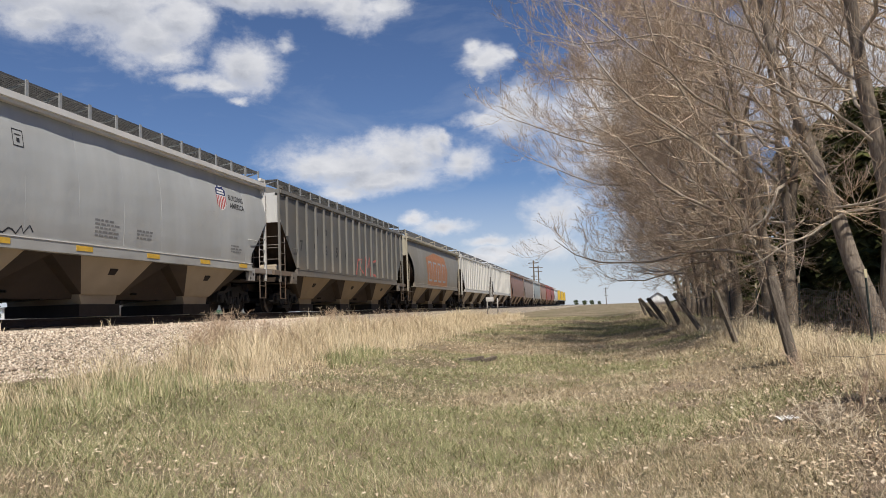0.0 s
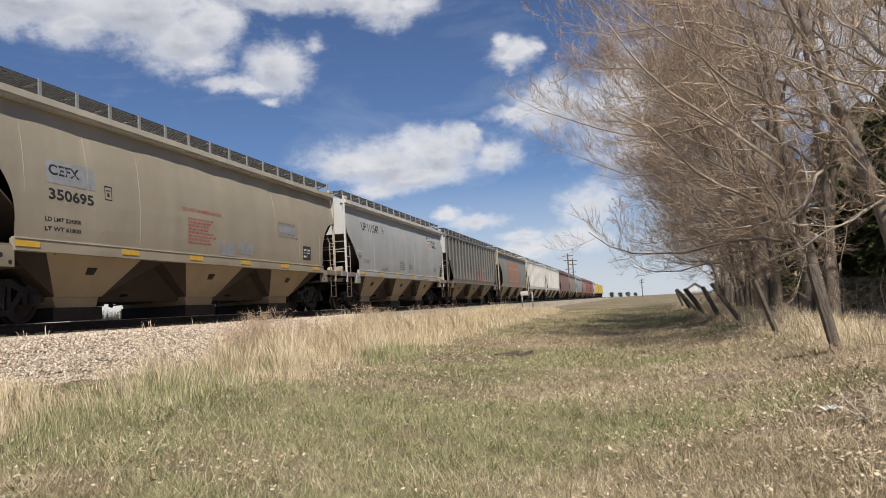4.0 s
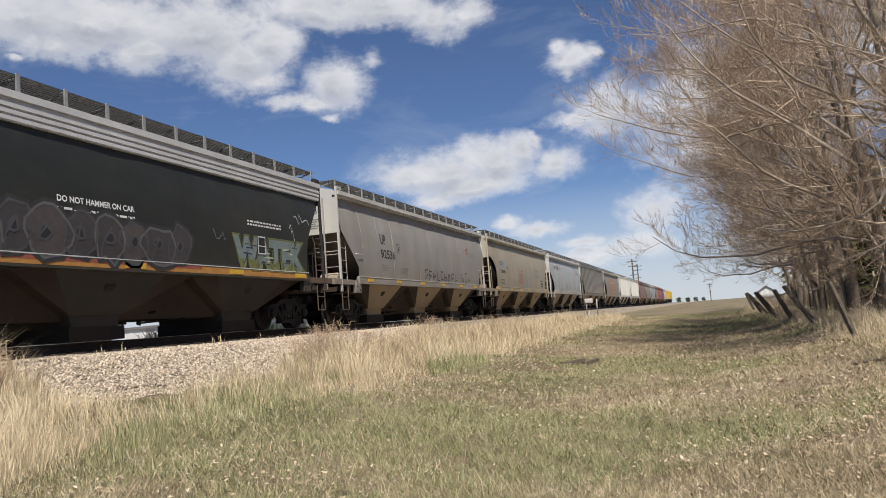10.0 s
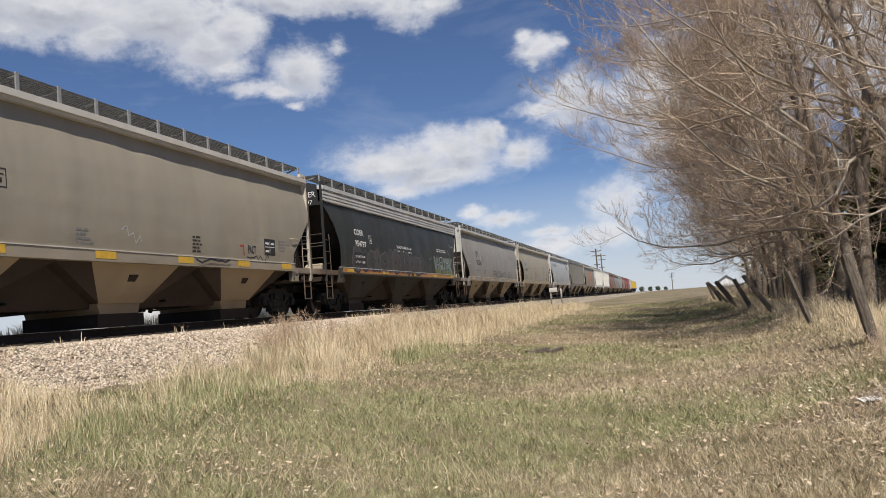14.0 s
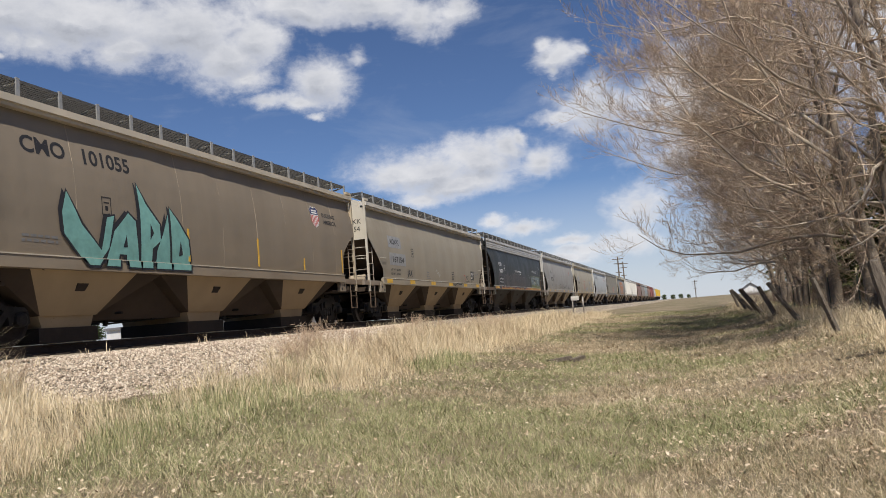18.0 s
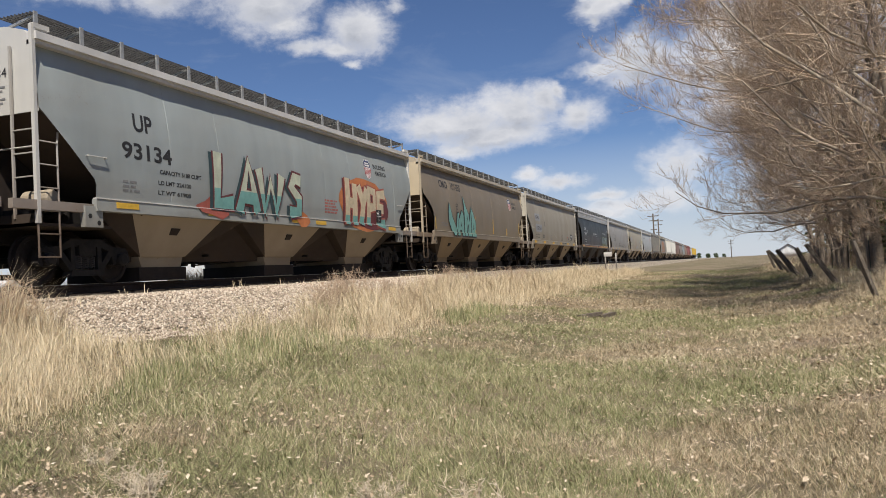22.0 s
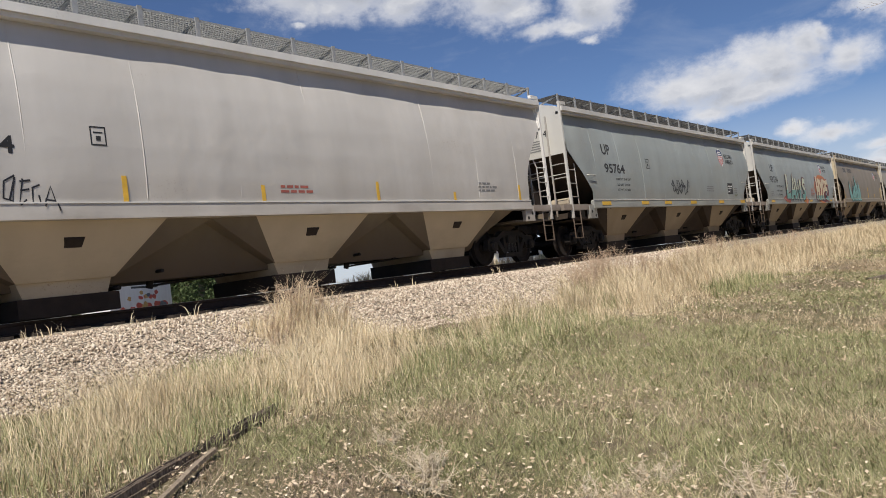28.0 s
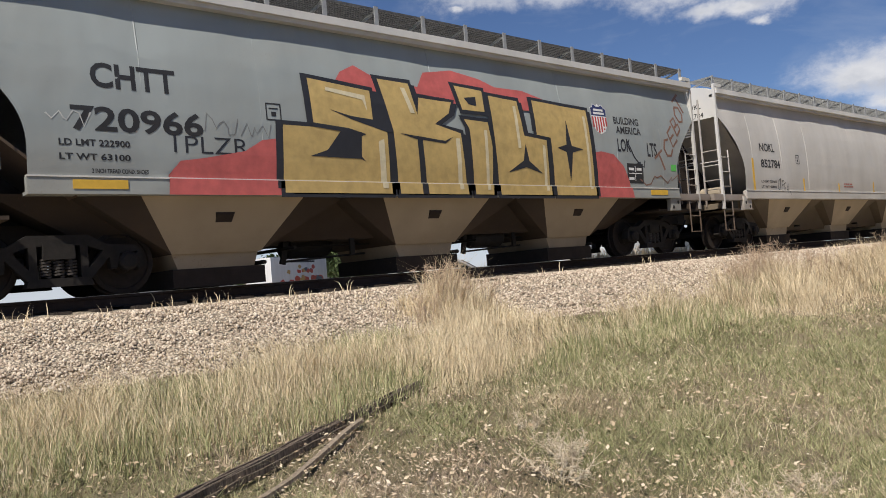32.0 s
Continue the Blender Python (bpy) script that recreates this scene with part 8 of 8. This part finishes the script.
# ---- a tank car standing on the next track
SIDING_X, SIDING_Z = -17.4, 1.62
bed = Shape().add([(SIDING_X + u, yy, z) for yy in (-40, 60) for u, z in ((-3.2, 0.45), (-1.7, 1.36), (1.7, 1.36), (2.6, 0.95))], [(0, 1, 5, 4), (1, 2, 6, 5), (2, 3, 7, 6), (0, 3, 2, 1), (4, 5, 6, 7)])
side_track = thing("siding_track", "second railway track on a low bed of stone", "track")
part("stone_bed", bed, BALLAST, side_track)
for u in (-0.755, 0.755):
    part("rail", Shape().box(SIDING_X + u - 0.035, SIDING_X + u + 0.035, -40, 60, 1.45, SIDING_Z).box(SIDING_X + u - 0.07, SIDING_X + u + 0.07, -40, 60, 1.43, 1.45), RAIL_SIDE, side_track)
sleeper_mesh = Shape().box(-1.3, 1.3, -0.115, 0.115, -0.26, -0.172).mesh("sleeper", TIE_WOOD)
for k in range(40):
    part("sleeper", sleeper_mesh, None, side_track).location = (SIDING_X, -10 + 0.55 * k, SIDING_Z)
TANK_BLACK = paint("tank black", (0.028, 0.032, 0.042), 0.45, 0.2)
tank_car = thing("tank_car", "dark blue-black railway tank car on the next track", "tank car", pose(SIDING_X, 0.4, SIDING_Z))
shell = Shape().lathe([(-8.05, 0.2), (-7.98, 0.75), (-7.75, 1.2), (-7.4, 1.45), (-7.0, 1.52), (7.0, 1.52), (7.4, 1.45), (7.75, 1.2), (7.98, 0.75), (8.05, 0.2)], (0, 0, 2.72), "y", 36)
part("tank", shell, TANK_BLACK, tank_car, "round blue-black steel tank", True)
part("dome", Shape().lathe([(-0.1, 0.6), (0.35, 0.6), (0.4, 0.5)], (0, 0, 4.2), "z", 20), TANK_BLACK, tank_car)
for e in (-1, 1):
    part("stub_sill", Shape().box(-0.35, 0.35, min(e * 5.4, e * 8.6), max(e * 5.4, e * 8.6), 0.8, 1.15).box(-1.3, 1.3, min(e * 8.1, e * 8.4), max(e * 8.1, e * 8.4), 0.95, 1.12), STEEL_DARK, tank_car)
    part("saddle", Shape().box(-1.2, 1.2, e * 6.2 - 0.15, e * 6.2 + 0.15, 1.0, 1.75), STEEL_DARK, tank_car)
    truck(tank_car, e * 6.2, False, False)
    rail_ = Shape().tube((-1.3, e * 8.3, 2.2), (1.3, e * 8.3, 2.2), 0.018, n=5)
    for u in (-1.3, 1.3):
        rail_.tube((u, e * 8.3, 1.1), (u, e * 8.3, 2.2), 0.018, n=5)
    part("hand_rail", rail_, GALV, tank_car)

# ---------------------------------------------------------------- distance


def utility_pole(x, y, h):
    t = thing("utility_pole", "tall wooden utility pole with cross-arms, far beyond the train", "utility pole", pose(x, y, float(ground_z(x, y))), "utility poles")
    part("pole", Shape().tube((0, 0, -0.5), (0, 0, h), 0.28, 0.2, 8), WOOD_GREY, t)
    for k, w in ((h - 0.8, 1.7), (h - 2.2, 1.4), (h - 5.0, 1.0)):
        part("cross_arm", Shape().box(-w, w, -0.1, 0.1, k - 0.1, k + 0.12), WOOD_GREY, t)
    return t


utility_pole(-18.6, 250.0, 15.6)
utility_pole(-19.9, 290.0, 16.0)
utility_pole(7.0, 500.0, 11.0)

SIDING = paint("white siding", (0.72, 0.73, 0.72), 0.6, 0.15)
ROOF_GREY = plain("grey shingles", (0.20, 0.20, 0.21), 0.9)
GREEN_TRIM = spray("green trim", (0.05, 0.30, 0.17))
DARK_GLASS = plain("dark window", (0.03, 0.035, 0.045), 0.2)


def house(name, label, x, y, w, d, h, turn=0, wall=None, roof=None, rise=1.6, windows=2):
    t = thing(name, label, "house", pose(x, y, float(ground_z(x, y)), 0, 0, turn))
    wall_ob = part("wall", Shape().plate([(-d / 2, -0.5), (d / 2, -0.5), (d / 2, h), (0, h + rise), (-d / 2, h)], -w / 2, w / 2), wall or SIDING, t)
    r = Shape()
    for sgn in (-1, 1):
        r.add([(-w / 2 - 0.4, sgn * (d / 2 + 0.4), h - 0.15), (w / 2 + 0.4, sgn * (d / 2 + 0.4), h - 0.15), (w / 2 + 0.4, 0, h + rise + 0.12), (-w / 2 - 0.4, 0, h + rise + 0.12),
               (-w / 2 - 0.4, sgn * (d / 2 + 0.4), h), (w / 2 + 0.4, sgn * (d / 2 + 0.4), h), (w / 2 + 0.4, 0, h + rise + 0.3), (-w / 2 - 0.4, 0, h + rise + 0.3)],
              [(0, 1, 2, 3), (4, 7, 6, 5), (0, 4, 5, 1), (1, 5, 6, 2), (0, 3, 7, 4)])
    part("roof", r, roof or ROOF_GREY, t)
    for k in range(windows):
        u = -w / 2 + w * (k + 0.5) / windows
        wf = part("window", Shape().box(u - 0.6, u + 0.6, -d / 2 - 0.06, -d / 2 - 0.004, 1.0, 2.2), WHITE, t)
        part("pane", Shape().box(u - 0.5, u + 0.5, -d / 2 - 0.07, -d / 2 - 0.062, 1.1, 2.1), DARK_GLASS, wf)
        v0 = -d / 2 + d * (k + 0.5) / windows
        wf = part("window", Shape().box(w / 2 + 0.004, w / 2 + 0.06, v0 - 0.6, v0 + 0.6, 1.0, 2.2), WHITE, t)
        part("pane", Shape().box(w / 2 + 0.062, w / 2 + 0.07, v0 - 0.5, v0 + 0.5, 1.1, 2.1), DARK_GLASS, wf)
    return t


house("white_shed", "small white house with a grey gabled roof beyond the trees", 19.8, 260.0, 4.5, 5.0, 2.0, 90)
house("white_house", "pale blue-white house behind the spruces", 20.0, 42.0, 9.0, 12.0, 3.6, 0, paint("pale blue siding", (0.60, 0.66, 0.70), 0.6, 0.15))

# beyond the track: a long white building with green doors, houses, trees, a lorry
wh = thing("warehouse", "long white metal building with green doors beyond the track", "building", pose(-70, 108, 0.2, 0, 0, 0))
part("wall", Shape().box(-8, 8, -16, 20, -0.5, 3.4), SIDING, wh)
part("roof", Shape().plate([(-16.3, 3.4), (20.3, 3.4), (20.3, 3.7), (2, 4.4), (-16.3, 3.7)], -8.3, 8.3), ROOF_GREY, wh)
part("tower", Shape().box(2, 7.8, -20, -16.02, -0.5, 5.6), SIDING, wh)
for k in range(4):
    part("door", Shape().box(8.003, 8.06, -12 + 8 * k, -8.5 + 8 * k, -0.3, 2.6), GREEN_TRIM if k % 2 else PATCH_GREY, wh, "roller door")
for k in range(9):
    part("panel_rib", Shape().box(8.003, 8.03, -15.5 + 4 * k, -15.3 + 4 * k, -0.3, 3.4), PALE, wh)
fence_line = thing("chain_fence", "far chain-link fence posts in front of the white building", "fence", pose(-58, 95, 0.3))
for k in range(14):
    part("post", Shape().tube((0, -20 + 4 * k, -0.5), (0, -20 + 4 * k, 2.0), 0.05, n=5), GALV, fence_line)
part("rail", Shape().tube((0, -20, 1.95), (0, 32, 1.95), 0.04, n=5), GALV, fence_line)

tr = thing("semi_trailer", "white lorry trailer printed with food pictures, beyond the track", "truck", pose(-66, 38.0, 0.3, 0, 0, 32))
part("box", Shape().box(-1.3, 1.3, -5.2, 6.2, 1.1, 4.1), paint("trailer white", (0.78, 0.78, 0.77), 0.4, 0.1), tr, "white trailer box")
food = ((0.55, 0.08, 0.05), (0.62, 0.16, 0.07), (0.10, 0.12, 0.16), (0.55, 0.35, 0.12), (0.06, 0.06, 0.08))
fr = random.Random(2)
for k in range(22):
    row = k % 2
    y0 = -3.6 + 8.6 * fr.random() if row == 0 else -2.4 + 7.5 * fr.random()
    z0 = 1.75 + 0.35 * fr.random() if row == 0 else 2.7 + 0.5 * fr.random()
    b = blob(0, 0, 0.55 if row == 0 else 0.38, 0.3 if row == 0 else 0.2, 9, 0.3, k)
    part("picture", Shape().add([(1.306 + 0.0004 * k, y0 + u, z0 + v) for u, v in b], [tuple(range(9))]), spray("print %d" % (k % 5), food[k % 2] if row == 0 else food[2 + k % 3]), tr, "printed food picture")
part("print_line", Shape().add([(1.307, -1.5, 3.62), (1.307, 3.5, 3.62), (1.307, 3.5, 3.8), (1.307, -1.5, 3.8)], [(0, 1, 2, 3)]), BLACK, tr)
for yy in (-4.2, -3.1, 5.0):
    w = part("wheel", Shape().lathe([(-0.15, 0.2), (-0.15, 0.5), (0.12, 0.5), (0.15, 0.3), (0.15, 0.1)], (1.1, yy, 0.5), "x", 16), HOSE, tr)
cab = thing("truck_cab", "white and green lorry cab beyond the track", "truck", pose(-69.6, 32.2, 0.3, 0, 0, 32))
part("cab_body", Shape().plate([(-2.6, 0.6), (1.4, 0.6), (1.4, 3.4), (0.6, 3.7), (-0.4, 3.6), (-0.9, 2.2), (-2.5, 1.9)], -1.2, 1.2), SIDING, cab)
part("cab_stripe", Shape().box(1.203, 1.22, -2.4, 1.3, 0.9, 1.3), GREEN_TRIM, cab)
part("window", Shape().box(1.203, 1.22, -0.6, 0.3, 2.2, 2.9), DARK_GLASS, cab)
for yy in (-1.7, 0.7):
    part("wheel", Shape().lathe([(-0.15, 0.2), (-0.15, 0.5), (0.12, 0.5), (0.15, 0.3), (0.15, 0.1)], (1.0, yy, 0.5), "x", 16), HOSE, cab)


def parked_car(label, x, y, turn, colour):
    t = thing("parked_car", label, "car", pose(x, y, float(ground_z(x, y)), 0, 0, turn), "parked cars")
    m = paint("car " + label[:12], colour, 0.3, 0.1)
    part("body", Shape().plate([(-2.2, 0.35), (2.2, 0.35), (2.25, 0.8), (1.2, 0.95), (0.6, 1.45), (-1.1, 1.5), (-1.9, 1.0), (-2.25, 0.9)], -0.88, 0.88), m, t)
    part("window", Shape().plate([(-1.5, 1.0), (1.0, 1.0), (0.5, 1.38), (-1.05, 1.42)], 0.882, 0.89), DARK_GLASS, t)
    for yy in (-1.4, 1.4):
        part("wheel", Shape().lathe([(-0.1, 0.1), (-0.1, 0.32), (0.1, 0.32), (0.1, 0.1)], (0.82, yy, 0.32), "x", 14), HOSE, t)


parked_car("red parked car beyond the track", -33.0, 66.0, 10, (0.40, 0.04, 0.04))
parked_car("dark blue parked car beyond the track", -62.0, 42.5, 60, (0.05, 0.09, 0.20))
parked_car("white parked car beyond the track", -52.0, 41.0, 30, (0.6, 0.6, 0.6))
for x, y, w, h, turn in ((-190, 72, 16, 2.3, 15), (-170, 80, 14, 2.0, 40), (-150, 82, 12, 2.0, -10), (-210, 95, 18, 2.6, 25), (-125, 75, 10, 1.8, 20), (-130, 112, 14, 2.4, 10)):
    house("far_house", "far low house with a grey roof", x, y, w, 9, h, turn, SIDING, ROOF_GREY, 1.5)
house("white_tent_shed", "far shed with a pale pitched roof", -60, 51, 7.0, 5.0, 1.6, 0, SIDING, paint("pale roof", (0.66, 0.65, 0.63), 0.6, 0.1), 0.9)


def leafy(seed, h, spread):
    """A far tree: trunk, limbs and many small leaf clumps."""
    r = random.Random(seed)
    P = [(0, 0, -0.3, 0, 0, h * 0.55, 0.2, 0.1)]
    tri = []
    for k in range(26):
        a, z0 = r.uniform(0, 6.28), r.uniform(0.15, 0.55) * h
        tip = np.array([math.cos(a) * spread * r.uniform(0.3, 1), math.sin(a) * spread * r.uniform(0.3, 1), z0 + h * r.uniform(0.1, 0.45)])
        P.append((0, 0, z0, *tip, 0.07, 0.02))
        for _ in range(90):
            c = tip * 1.0 + np.array([r.gauss(0, 0.22), r.gauss(0, 0.22), r.gauss(0, 0.16)]) * spread
            d = np.array([[r.gauss(0, 1) for _ in range(3)] for _ in range(3)]) * 0.16
            tri.append(c + d)
    P = np.array(P)
    v, f = prisms(P[:, :3], P[:, 3:6], P[:, 6], P[:, 7], 5)
    T = np.array(tri).reshape(-1, 3)
    return raw_mesh("trunk", v, f, BARK), raw_mesh("crown", T, np.arange(len(T)).reshape(-1, 3), LEAFY)


lt = leafy(1, 6.0, 2.2)
for x, y, s in ((-160, 75, 1.2), (-150, 76.5, 0.9), (-70, 51.0, 0.9), (-76, 54, 1.0), (-84, 56, 1.1), (-92, 62, 1.1), (-64, 44.5, 0.85), (-110, 60, 1.1), (-180, 130, 1.3), (-140, 160, 1.5), (-100, 190, 1.5), (-20, 420, 0.8), (-9, 380, 0.5), (-6, 460, 0.55), (-2, 520, 0.6), (3, 540, 0.5)):
    plant("far_tree", lt, x, y, x * 7 % 360, "far green tree beyond the track", "tree", "far trees", s)
plant("bare_tree", tree_e, -58.0, 49.0, 0, "small bare tree beyond the track", "tree", "far bare trees", 0.35)


def run(t):
    """How far the train has rolled at t seconds."""
    u = t / 32
    return u * (163.394 + u * (10.8475 + u * (-22.5073 + u * 5.8894)))


def motions():
    """The train rolls away along the track and its wheels turn."""
    for car, y in TRAIN.items():
        walk(car, [(t, pose(TRACK, y + run(t), RAIL)) for t in range(0, 33)])
    for wheel, e in KEYED_WHEELS:
        walk(wheel, [(t / 10, pose(0, e, WHEEL_R, -math.degrees(run(t / 10) / WHEEL_R))) for t in range(321)])


motions()
